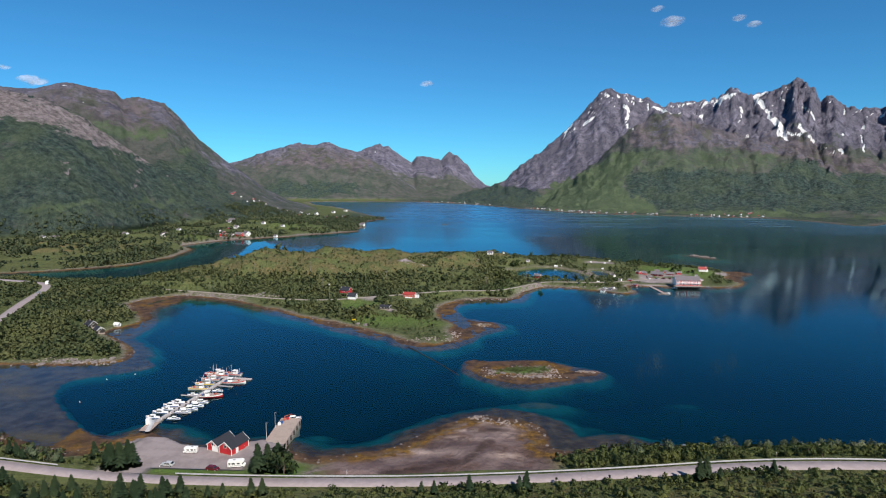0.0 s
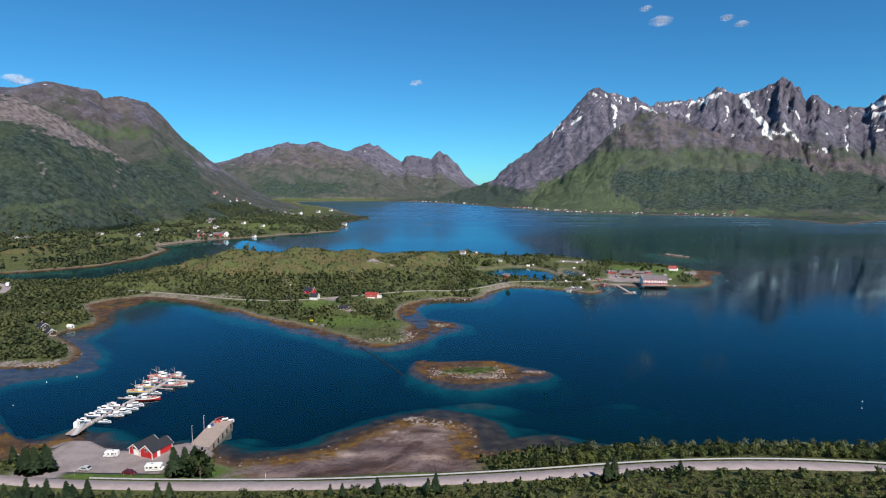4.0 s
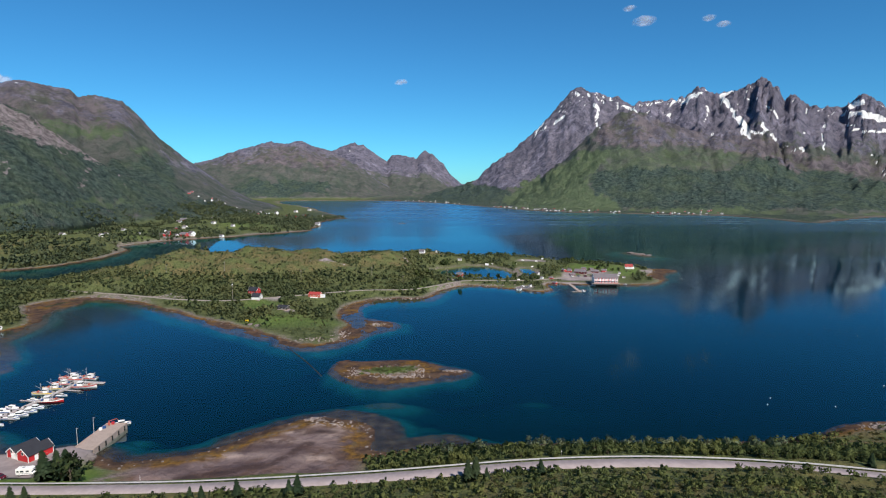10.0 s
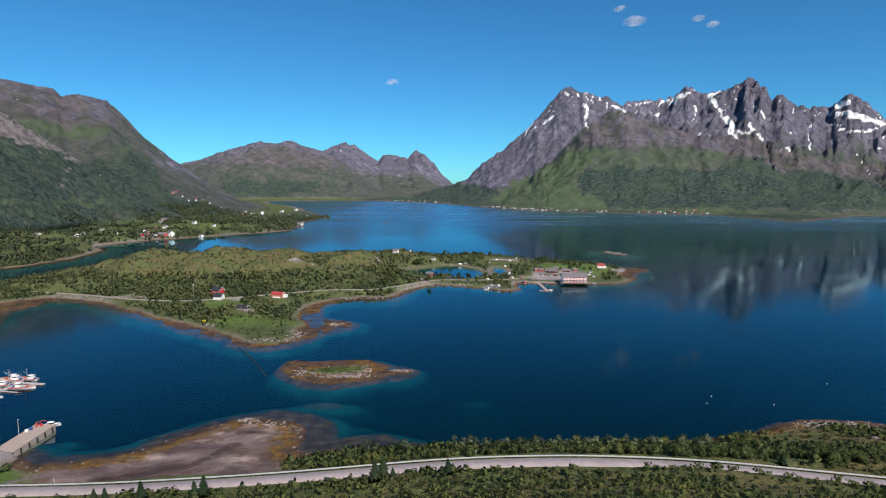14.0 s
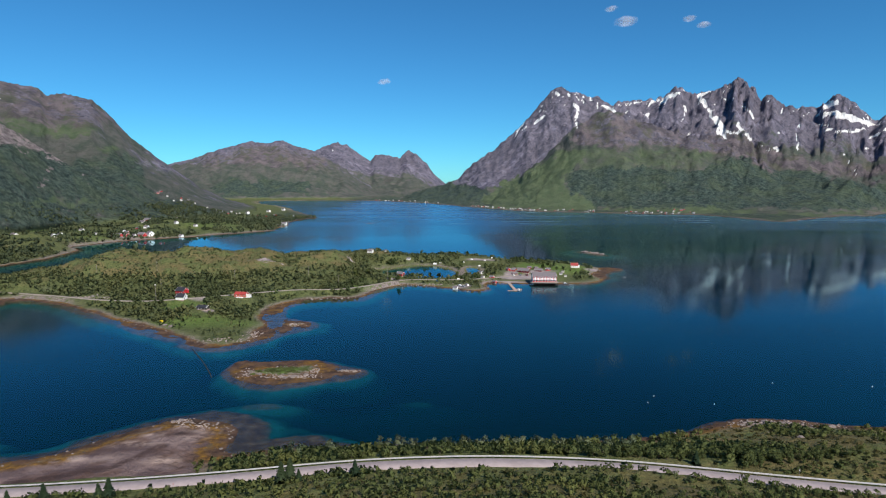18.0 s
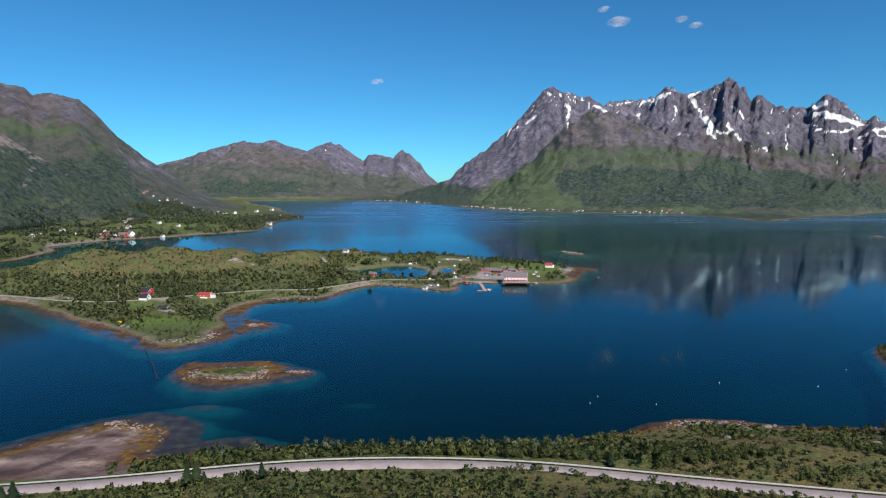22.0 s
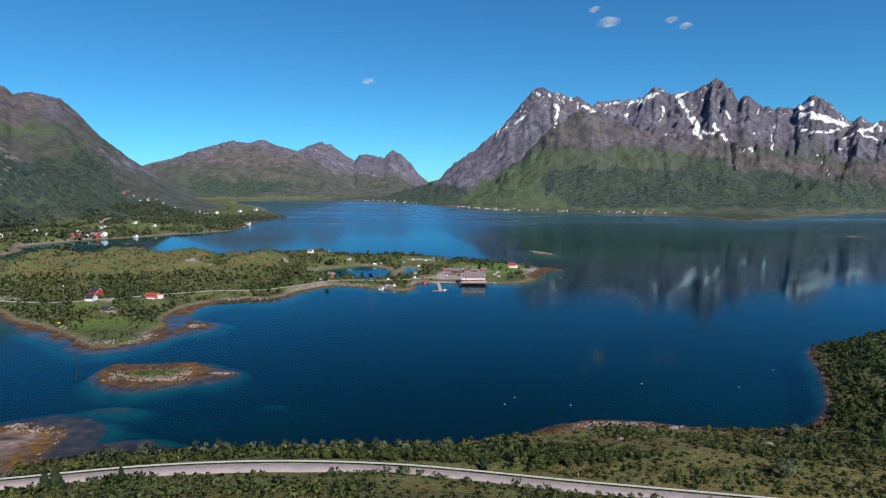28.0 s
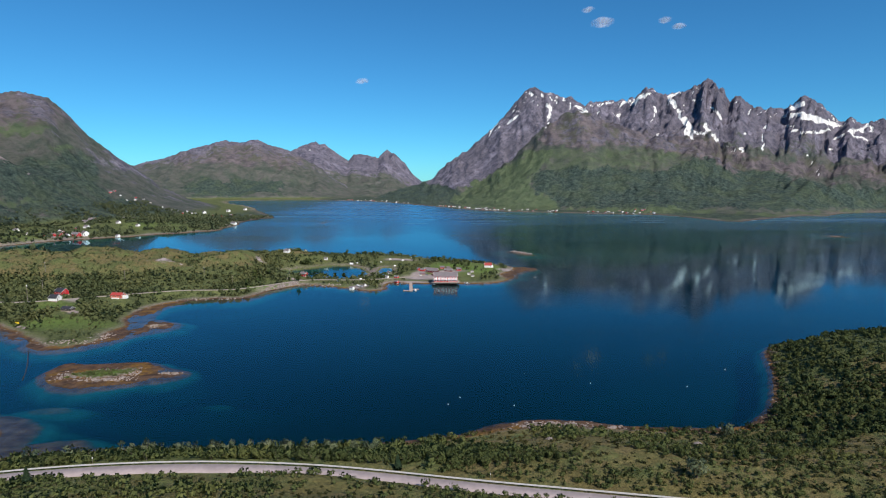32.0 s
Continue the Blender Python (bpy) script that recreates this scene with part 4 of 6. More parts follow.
def ribbon(name, line, half, lift, material, label, shift=0.0):
    p = line.copy()
    t = np.gradient(p[:, :2], axis=0)
    t /= np.hypot(*t.T)[:, None]
    nrm = np.stack([-t[:, 1], t[:, 0]], 1)
    p[:, :2] += nrm * shift
    x = np.stack([p[:, 0] + nrm[:, 0] * s for s in (-half, -half + 0.3, half - 0.3, half)], 1)
    y = np.stack([p[:, 1] + nrm[:, 1] * s for s in (-half, -half + 0.3, half - 0.3, half)], 1)
    z = np.stack([p[:, 2] + lift + dz for dz in (-0.5, 0, 0, -0.5)], 1)
    return tagged(sheet(name, x, y, z, material), label, "road", kind="structure")


ribbon("road", ROADS[0][0], 2.55, 0.0, ASPHALT, "pale worn asphalt road running along the hillside", 0.2)
ribbon("road_west", ROADS[1][0], 3.2, 0.0, ASPHALT, "pale asphalt road crossing the wooded land")
ribbon("lane", ROADS[2][0], 1.6, 0.0, plain("lane_gravel", (0.30, 0.262, 0.225), 0.9, vary=0.3, scale=0.4), "narrow pale gravel lane along the shore")


# ---- building blocks ----
def joined(pieces):
    """One mesh shape out of several."""
    vs, fs, n = [], [], 0
    for v, f in pieces:
        vs += [tuple(map(float, p)) for p in v]
        fs += [tuple(int(i) + n for i in q) for q in f]
        n += len(v)
    return vs, fs


def box(x0, x1, y0, y1, z0, z1):
    v = [(x0, y0, z0), (x1, y0, z0), (x1, y1, z0), (x0, y1, z0), (x0, y0, z1), (x1, y0, z1), (x1, y1, z1), (x0, y1, z1)]
    return v, [(3, 2, 1, 0), (4, 5, 6, 7), (0, 1, 5, 4), (1, 2, 6, 5), (2, 3, 7, 6), (3, 0, 4, 7)]


def tube(a, b, r0, r1, sides=7):
    a, b = Vector(a), Vector(b)
    q = (b - a).to_track_quat("Z", "Y")
    v = []
    for c, r in ((a, r0), (b, r1)):
        v += [tuple(c + q @ Vector((r * math.cos(k * 2 * math.pi / sides), r * math.sin(k * 2 * math.pi / sides), 0))) for k in range(sides)]
    f = [(k, (k + 1) % sides, sides + (k + 1) % sides, sides + k) for k in range(sides)]
    return v, f + [tuple(range(sides - 1, -1, -1)), tuple(range(sides, 2 * sides))]


def prism(profile, y0, y1):
    """An outline in x and z, drawn out along y."""
    n = len(profile)
    v = [(x, y0, z) for x, z in profile] + [(x, y1, z) for x, z in profile]
    return v, [tuple(range(n)), tuple(range(2 * n - 1, n - 1, -1))] + [(k, n + k, n + (k + 1) % n, (k + 1) % n) for k in range(n)]


def turned(shape, m):
    return [tuple(m @ Vector(p)) for p in shape[0]], shape[1]


def make_mesh(name, shape, material, smooth_it=False, bevel=0.0):
    me = bpy.data.meshes.new(name)
    bm = bmesh.new()
    vs = [bm.verts.new(p) for p in shape[0]]
    for f in shape[1]:
        try:
            bm.faces.new([vs[i] for i in f])
        except ValueError:
            pass
    bmesh.ops.recalc_face_normals(bm, faces=bm.faces)
    if bevel:
        bmesh.ops.bevel(bm, geom=list(bm.edges), offset=bevel, segments=2, affect="EDGES", clamp_overlap=True)
    bm.to_mesh(me)
    bm.free()
    if smooth_it:
        me.shade_smooth()
    me.materials.append(material)
    return me


def part(name, shape, material, parent, label="", smooth_it=False, bevel=0.0):
    me = shape if isinstance(shape, bpy.types.Mesh) else make_mesh(name, shape, material, smooth_it, bevel)
    ob = new(name, me)
    ob.parent = parent
    if label:
        ob["label"] = label
    return ob


def thing(name, label, category, m=None, group=""):
    ob = tagged(new(name), label, category, group)
    ob.empty_display_size = 0.5
    if m is not None:
        ob.matrix_basis = m
    return ob


def at(x, y, rz=0.0, dz=0.0, z=None, s=1.0):
    return pose(x, y, (height_at(x, y) if z is None else z) + dz, 0, 0, rz) @ Matrix.Scale(s, 4)


def many(name, x, y, z, size, shapes, material, label, seed, squash=(0.7, 1.1), tilt=25, full=0.0):
    """Hundreds of small things in one mesh of kind stuff. full: how far leaves face outwards from the middle of their crown."""
    r = np.random.default_rng(seed)
    vs, fs, ns, n = [], [], [], 0
    pick = r.integers(0, len(shapes), len(x))
    for k, (v, f) in enumerate(shapes):
        i = np.where(pick == k)[0]
        if not len(i):
            continue
        a, b, c = r.uniform(0, 2 * np.pi, len(i)), np.radians(r.uniform(-tilt, tilt, len(i))), r.uniform(*squash, len(i))
        w = np.array(v)[None] * np.stack([size[i] * r.uniform(0.85, 1.15, len(i)), size[i], size[i] * c], 1)[:, None]
        y2, z2 = w[..., 1] * np.cos(b)[:, None] - w[..., 2] * np.sin(b)[:, None], w[..., 1] * np.sin(b)[:, None] + w[..., 2] * np.cos(b)[:, None]
        x3, y3 = w[..., 0] * np.cos(a)[:, None] - y2 * np.sin(a)[:, None], w[..., 0] * np.sin(a)[:, None] + y2 * np.cos(a)[:, None]
        vs.append(np.stack([x3 + x[i, None], y3 + y[i, None], z2 + z[i, None]], -1).reshape(-1, 3))
        fs.append((np.array(f)[None] + (np.arange(len(i)) * len(v))[:, None, None] + n).reshape(-1, 3))
        if full:
            out = np.stack([x3, y3, z2], -1) / size[i, None, None] - np.array([0, 0, 0.25])
            out = full * out / np.linalg.norm(out, axis=-1, keepdims=True) + (1 - full) * r.normal(0, 0.6, out.shape) + np.array([0, 0, 0.35])
            ns.append((out / np.linalg.norm(out, axis=-1, keepdims=True)).reshape(-1, 3))
        n += len(i) * len(v)
    N = np.concatenate(ns) if full else None
    V, F = np.concatenate(vs), np.concatenate(fs).astype(np.int32)
    me = bpy.data.meshes.new(name)
    me.vertices.add(len(V))
    me.vertices.foreach_set("co", V.astype(np.float32).ravel())
    me.loops.add(F.size)
    me.loops.foreach_set("vertex_index", F.ravel())
    me.polygons.add(len(F))
    me.polygons.foreach_set("loop_start", np.arange(0, F.size, 3, dtype=np.int32))
    me.update(calc_edges=True)
    if N is not None:
        me.shade_smooth()
        a = me.attributes.new("custom_normal", "FLOAT_VECTOR", "POINT")
        a.data.foreach_set("vector", N.astype(np.float32).ravel())
    me.materials.append(material)
    return tagged(new(name, me), label, name.split("_")[-1], kind="stuff")


def lump(level, seed, rough=0.3):
    """A crumpled ball of triangles."""
    bm = bmesh.new()
    bmesh.ops.create_icosphere(bm, subdivisions=level, radius=1.0)
    r = random.Random(seed)
    for v in bm.verts:
        v.co *= 1 + r.uniform(-rough, rough) + 0.35 * noise.noise(v.co * 2.1 + Vector((seed * 3.7, 0, 0)))
    out = [tuple(v.co) for v in bm.verts], [tuple(v.index for v in f.verts) for f in bm.faces]
    bm.free()
    return out


def leaf_clump(seed, count=26, leaf=0.42):
    """A crown of loose leaf sprays, about one unit wide."""
    r = random.Random(seed)
    v, f = [], []
    lobes = [Vector((r.uniform(-0.5, 0.5), r.uniform(-0.5, 0.5), r.uniform(0.1, 0.8))) for _ in range(5)]
    for k in range(count):
        c = lobes[k % 5] + Vector((r.gauss(0, 1), r.gauss(0, 1), r.gauss(0.3, 0.8))).normalized() * r.uniform(0.3, 0.52)
        q = Euler((r.uniform(0, 6.3), r.uniform(0, 6.3), r.uniform(0, 6.3))).to_quaternion()
        s = leaf * r.uniform(0.6, 1.25)
        n = len(v)
        v += [tuple(c + q @ Vector(p)) for p in ((-s, -s * 0.5, 0), (s * 0.9, -s * 0.6, s * 0.2), (s, s * 0.55, 0), (-s * 0.8, s * 0.6, s * 0.25))]
        a, b, d = (Vector(v[n + i]) for i in range(3))
        out = (b - a).cross(d - a).dot(c - Vector((0, 0, 0.25))) > 0
        f += [(n, n + 1, n + 2), (n, n + 2, n + 3)] if out else [(n, n + 2, n + 1), (n, n + 3, n + 2)]
    return v, f


def crown(v, f, leaves, parent, middle=1.5, full=0.95):
    """The leaves of one tree, facing outwards from the middle of the crown."""
    V, F = np.array(v), np.array(f)
    mid = np.array([0, 0, middle])
    a, b, c = V[F[:, 0]], V[F[:, 1]], V[F[:, 2]]
    back = np.sum(np.cross(b - a, c - a) * ((a + b + c) / 3 - mid), 1) < 0
    F[back] = F[back][:, ::-1]
    N = (V - mid) / np.linalg.norm(V - mid, axis=1, keepdims=True) * full + np.random.default_rng(len(V)).normal(0, 0.1, V.shape) + np.array([0, 0, 0.3])
    me = bpy.data.meshes.new("crown")
    me.from_pydata(V.tolist(), [], F.tolist())
    me.shade_smooth()
    me.attributes.new("custom_normal", "FLOAT_VECTOR", "POINT").data.foreach_set("vector", (N / np.linalg.norm(N, axis=1, keepdims=True)).astype(np.float32).ravel())
    me.materials.append(leaves)
    return part("crown", me, leaves, parent)


# ---- trees near the road ----
def birch(seed, leaves, kind, label):
    r = random.Random(seed)
    ob = thing(kind, label, "tree", group=kind + "s by the road")
    limbs = [tube((0, 0, -0.4), (0.1, 0, 1.4), 0.11, 0.07)]
    v, f = [], []
    for k in range(9):
        a, h = k * 2.4 + r.uniform(-0.4, 0.4), r.uniform(0.9, 3.1)
        tip = Vector((math.cos(a) * r.uniform(0.5, 1.35), math.sin(a) * r.uniform(0.5, 1.35), h))
        limbs.append(tube((0.05, 0, min(h * 0.45, 1.3)), tip, 0.05, 0.015, 5))
        for _ in range(30):
            c = tip + Vector((r.gauss(0, 1), r.gauss(0, 1), r.gauss(0, 1))).normalized() * r.uniform(0.25, 0.8)
            if c.z < 0.25:
                continue
            q = Euler((r.uniform(0, 6.3), r.uniform(0, 6.3), r.uniform(0, 6.3))).to_quaternion()
            s = r.uniform(0.13, 0.27)
            n = len(v)
            v += [tuple(c + q @ Vector(p)) for p in ((-s, -s * 0.6, 0), (s, -s * 0.5, s * 0.3), (s * 1.1, s * 0.6, 0), (-s * 0.7, s * 0.6, s * 0.3))]
            f += [(n, n + 1, n + 2), (n, n + 2, n + 3)]
    part("trunk", joined(limbs), BARK, ob)
    crown(v, f, leaves, ob)
    return ob


def spruce(seed):
    r = random.Random(seed)
    ob = thing("spruce_tree", "dark green spruce with drooping boughs beside the road", "tree", group="spruces by the road")
    part("trunk", tube((0, 0, -0.4), (0, 0, 6.6), 0.14, 0.02), BARK, ob)
    v, f = [], []
    for tier in range(24):
        z = 0.4 + tier * 0.275
        reach = 2.3 * (1 - z / 7.3) ** 0.85 + 0.1
        for k in range(13):
            a = k * 2 * math.pi / 13 + tier * 1.7 + r.uniform(-0.35, 0.35)
            R = reach * r.uniform(0.5, 1.18)
            d, side_way = Vector((math.cos(a), math.sin(a), 0)), Vector((-math.sin(a), math.cos(a), 0))
            w, droop = 0.10 + 0.16 * R, -0.25 * R + r.uniform(-0.12, 0.15)
            n = len(v)
            tip = d * R + Vector((0, 0, z + droop))
            v += [tuple(p) for p in (Vector((0, 0, z + 0.15)), d * R * 0.5 + side_way * w + Vector((0, 0, z + droop * 0.6)), tip + side_way * w * 0.7, tip - side_way * w * 0.3 + d * 0.12,
                d * R * 0.5 - side_way * w + Vector((0, 0, z + droop * 0.6)), d * R * 0.55 + Vector((0, 0, z + droop * 0.25 + 0.14)))]
            f += [(n, n + 1, n + 5), (n + 1, n + 2, n + 5), (n + 2, n + 3, n + 5), (n + 3, n + 4, n + 5), (n + 4, n, n + 5)]
    v += [(0, 0, 7.5), (0.12, 0, 6.4), (-0.07, 0.12, 6.4), (-0.07, -0.12, 6.4)]
    n = len(v) - 4
    f += [(n, n + 1, n + 2), (n, n + 2, n + 3), (n, n + 3, n + 1)]
    crown(v, f, SPRUCE, ob, 2.2, 0.6)
    return ob


def plant(makers, x, y, size, seed):
    """Sets trees out: the makers' first ones, then copies of them."""
    r = random.Random(seed)
    z = lookup(GZ, x, y)
    kinds = [m() for m in makers]
    used = set()
    for px, py, pz, s in zip(x, y, z, size):
        k = r.randrange(len(kinds))
        m = pose(px, py, pz - 0.1, r.uniform(-4, 4), r.uniform(-4, 4), r.uniform(0, 360)) @ Matrix.Scale(s, 4)
        if k in used:
            base = kinds[k]
            c = copy_thing(base, pose(0, 0, 0))
            c.matrix_basis = m
        else:
            kinds[k].matrix_basis = m
            used.add(k)
    for k, ob in enumerate(kinds):
        if k not in used:
            for c in ob.children_recursive:
                bpy.data.objects.remove(c)
            bpy.data.objects.remove(ob)


def road_gap(x, y):
    """Distance to the edge of the nearest road."""
    return np.min([to_line(x, y, l[::2][:-1, :2], l[::2][1:, :2]) - h for l, h in ROADS], 0)


def scattered(count, x0, x1, y0, y1, seed, dens, keep=2.0):
    """Random places on land where a density function (0 to 1) of place and cover allows them."""
    r = np.random.default_rng(seed)
    x, y = r.uniform(x0, x1, count), r.uniform(y0, y1, count)
    z, d, cover = lookup(GZ, x, y), lookup(GD, x, y), {k: lookup(g, x, y) for k, g in COVER.items()}
    ok = (d > keep) & (r.uniform(0, 1, count) < dens(x, y, z, d, cover)) & (road_gap(x, y) > 2.2)
    for a, b, q in CLEAR:
        ok &= np.hypot(x - a, y - b) > q
    return x[ok], y[ok], z[ok], r


CLEAR = [(-90, 182, 26), (-118, 198, 12), (-68, 200, 10), (-97, 456, 9), (-87, 433, 9), (-42, 436, 13), (-57, 399, 9), (-78, 418, 16), (30, 661, 9), (46, 682, 9), (74, 662, 9), (154, 584, 8), (123, 509, 14), (76, 561, 6),
    (205, 560, 38), (235, 572, 12), (256, 617, 16), (185, 590, 16), (150, 655, 26), (-240, 348, 7), (-231, 343, 6), (-231, 357, 8), (245, 636, 10)]


def near_density(x, y, z, d, c):
    bush = 0.9 * smooth(x, 30, 42) * smooth(x, 215, 175) * (y > 160) + 1.0 * smooth(x, 325, 345) * (y > 195) + smooth(x, 160, 190) * (y > 125) * np.maximum(0.95 * smooth(y - np.interp(x, ROADS[0][0][:, 0], ROADS[0][0][:, 1]), 26, 10), 0.85 * smooth(fbm(x / 20, y / 13, 4, 300), -0.12, 0.1))
    bush = np.maximum(bush, 0.95 * smooth(x, 298, 306) * smooth(x, 352, 345) * (y > 203) * (y < 235))
    below = (y < 160) * (0.95 * smooth(x, 165, 140) + 0.7 * smooth(fbm(x / 14, y / 9, 3, 310), 0.0, 0.14))
    west = (x < -55) * (y > 165) * (y < 230) * 0.9
    return np.clip(np.maximum.reduce([bush, below, west]), 0, 1) * (1 - c["sand"]) * (1 - c["gravel"])


def birch_maker(seed, mat, kind, label):
    return lambda: birch(seed, mat, kind, label)


zones = [scattered(c, *b, k, near_density, 2.2) for k, (c, b) in enumerate([(5600, (-210, 330, 100, 158)), (3000, (28, 240, 164, 214)), (3600, (325, 470, 190, 338)), (6000, (190, 420, 108, 236)), (900, (-230, -58, 172, 232))])]
px_, py_, pz_ = (np.concatenate([q[k] for q in zones]) for k in range(3))
rr = np.random.default_rng(77)
# bushes crowding the lower verge of the road
line_ = ROADS[0][0]
vi = rr.uniform(-40, 340, 460)
vi = vi[fbm(vi / 14, vi * 0, 3, 305) > -0.03]
vo = rr.uniform(3.3, 6.2, len(vi))
px_ = np.r_[px_, vi]
py_ = np.r_[py_, np.interp(vi, line_[:, 0], line_[:, 1]) - vo]
pz_ = np.r_[pz_, lookup(GZ, vi, py_[-len(vi):])]
o = np.argsort(np.abs(py_ - 165) + np.maximum(px_ - 330, 0) * 0.2)
keep_ = o[:290]
size_ = (0.4 + 0.8 * rr.uniform(0, 1, len(px_)) ** 1.6) * np.where(py_ < 160, 0.72, 1.0) * np.where((px_ > 200) & (px_ < 315), 0.72, 1.0) * np.where(px_ > 315, 0.95, 1.0)
plant([birch_maker(k, BIRCH, "birch_bush", "bushy green birch beside the road") for k in (1, 2, 3, 4)], px_[keep_], py_[keep_], size_[keep_], 5)
rest = o[290:]
LEAFY = [leaf_clump(k, 34, 0.24) for k in range(6)]
for name_, part_, mat_, lab_, sd_ in (("near_scrub", rest[px_[rest] < 285], BIRCH, "dense green birch and willow scrub", 8), ("shore_woods", rest[px_[rest] >= 285], SHADY, "dense dark green woods on the eastern shore", 10)):
    many(name_, px_[part_], py_[part_], pz_[part_] + 0.5 * size_[part_], size_[part_] * 1.9, LEAFY, mat_, lab_, sd_, full=0.92)
# pale willows at the water's edge
wxs = np.array([100, 106, 112, 118, 123, 129, 136, 143, 150, 95, 158, 166, 90, 60, 72, -146, -139, 172, 262, 300.0])
wys = np.array([193, 194, 192, 195, 193, 194, 192, 193, 194, 196, 192, 191, 192, 190, 192, 178, 178, 188, 150, 205.0])
plant([birch_maker(k, WILLOW, "willow_bush", "pale grey-green willow above the shore") for k in (11, 12, 13)], wxs, wys, np.linspace(1.3, 1.6, 20), 6)
# spruces
plant([birch_maker(k, ALDER, "alder_tree", "dark green round-crowned alder beside the yard") for k in (21, 22)], [-57.2, -62, -59], [170.3, 173.5, 174], [2.5, 2.3, 2.2], 16)
sx_, sy_ = [-65.8, -60.2, -63.2, -115.5, -111.4, -109, -112.6, -118, -114], [171.3, 172.4, 174, 172.2, 171.7, 174, 177.7, 175, 174.6]
r_ = random.Random(3)
for k in range(30):
    sx_.append(-126 - r_.random() * 75), sy_.append(176 + r_.random() * 7 - 0.04 * (sx_[-1] + 126))
for k in range(24):
    a = r_.random()
    sx_.append(-190 + 135 * a), sy_.append(148 + r_.random() * 8 - 14 * (r_.random() < 0.4))
for k in range(46):
    a = r_.random()
    sx_.append(-195 + 120 * a ** 0.8), sy_.append(140 + r_.random() * 15)
for a, b in ((66, 152), (68, 153), (71, 151), (86, 152), (16, 153), (18, 154), (182, 160), (-12, 153), (-8, 152), (2, 152)):
    sx_.append(a), sy_.append(b)
plant([(lambda k=k: spruce(k)) for k in (1, 2, 3, 4)], sx_, sy_, [1.5, 1.55, 1.35, 1.25, 1.3, 1.2, 1.1, 1.05, 1.15] + [r_.uniform(0.5, 1.0) for _ in sx_[9:]], 7)
# low heath plants
hx, hy, hz, rr = scattered(15000, 40, 470, 112, 330, 21, lambda x, y, z, d, c: 0.55 * c["heath"] + 0.2 * (y < 160), 2)
many("heath_shrubs", hx, hy, hz + 0.1, rr.uniform(0.3, 0.95, len(hx)), [leaf_clump(k + 70, 9, 0.55) for k in range(5)], leafy("heath_plants", (0.028, 0.036, 0.013), (0.092, 0.086, 0.032)), "low brown-green heather and dwarf birch", 9, (0.4, 0.8))


# ---- woods farther off ----
def mid_density(x, y, z, d, c):
    patch = 0.3 + 0.7 * smooth(fbm(x / 38, y / 38, 3, 320), -0.36, 0.08)
    hill = 1 - 0.75 * smooth(z + 12 * fbm(x / 26, y / 26, 3, 350), 11, 19)
    east = np.where(x > 40, 0.3, 1.0) * np.where((x > -70) & (y < 386) & (x < 40), 0.35, 1.0)
    return patch * hill * east * (1 - c["meadow"]) * smooth(d, 5, 10) * smooth(c["pale"], 0.45, 0.2)


mx, my, mz, rr = scattered(125000, -440, 300, 270, 752, 31, mid_density, 3)
ms = (0.55 + 1.7 * rr.uniform(0, 1, len(mx)) ** 2.2) * np.where((mx > -62) & (my < 392), 0.5, 1) * np.where(mz > 14, 0.58, 1)
MID = [leaf_clump(k + 40, 13, 0.52) for k in range(7)]
near_mid = my < 520
many("island_woods", mx[near_mid], my[near_mid], mz[near_mid] + 0.45 * ms[near_mid], ms[near_mid], MID, SCRUB, "low birch woods and scrub covering the headland", 12, full=0.93)
many("ridge_woods", mx[~near_mid], my[~near_mid], mz[~near_mid] + 0.45 * ms[~near_mid], ms[~near_mid], MID, SCRUB, "scrub and small trees on the low ridge", 13, full=0.93)
vx, vy, vz, rr = scattered(27000, -1350, -180, 560, 1560, 41, lambda x, y, z, d, c: (0.1 + 0.9 * smooth(fbm(x / 60, y / 60, 3, 330), -0.25, 0.15)) * (1 - c["meadow"]) * (1 - smooth(z, 22, 60)), 5)
vs_ = rr.uniform(1.5, 3.6, len(vx)) * np.where(vz > 40, 0.7, 1)
many("valley_woods", vx, vy, vz + 0.4 * vs_, vs_, [leaf_clump(k + 90, 16, 0.55) for k in range(5)], leafy("valley_leaves", (0.074, 0.100, 0.054), (0.146, 0.174, 0.092)), "broad-leaved woods along the valley floor", 14, full=0.93)
tx_, ty_, tz_, rr = scattered(1500, 30, 300, 480, 745, 51, lambda x, y, z, d, c: 0.5 * smooth(fbm(x / 30, y / 30, 2, 340), 0, 0.3) * (1 - 0.6 * c["meadow"]), 4)
tx_, ty_ = np.r_[tx_, 79, 84, 76, 126, 194, 101, 72, 81, 128, 110, 92, 145, 220, 232], np.r_[ty_, 573, 573, 585, 567, 597, 561, 530, 577, 562, 556, 559, 545, 603, 590]
tz_ = lookup(GZ, tx_, ty_)
many("garden_trees", tx_, ty_, tz_ + 1.6, rr.uniform(1.5, 3.0, len(tx_)), MID, leafy("garden_leaves", (0.034, 0.058, 0.019), (0.098, 0.125, 0.042)), "scattered birches round the houses", 15, (0.9, 1.5), full=0.93)

q_ = np.random.default_rng(90)
ix_, iy_ = q_.normal(30, 8, 160), q_.normal(283.5, 3.2, 160)
ok_ = lookup(GD, ix_, iy_) > 2.5
ix_, iy_ = ix_[ok_], iy_[ok_]
many("islet_shrubs", ix_, iy_, lookup(GZ, ix_, iy_) + 0.1, q_.uniform(0.35, 1.0, len(ix_)), [leaf_clump(k + 70, 14, 0.45) for k in range(4)], BIRCH, "low green shrubs on the rocky islet", 19, (0.5, 0.9))

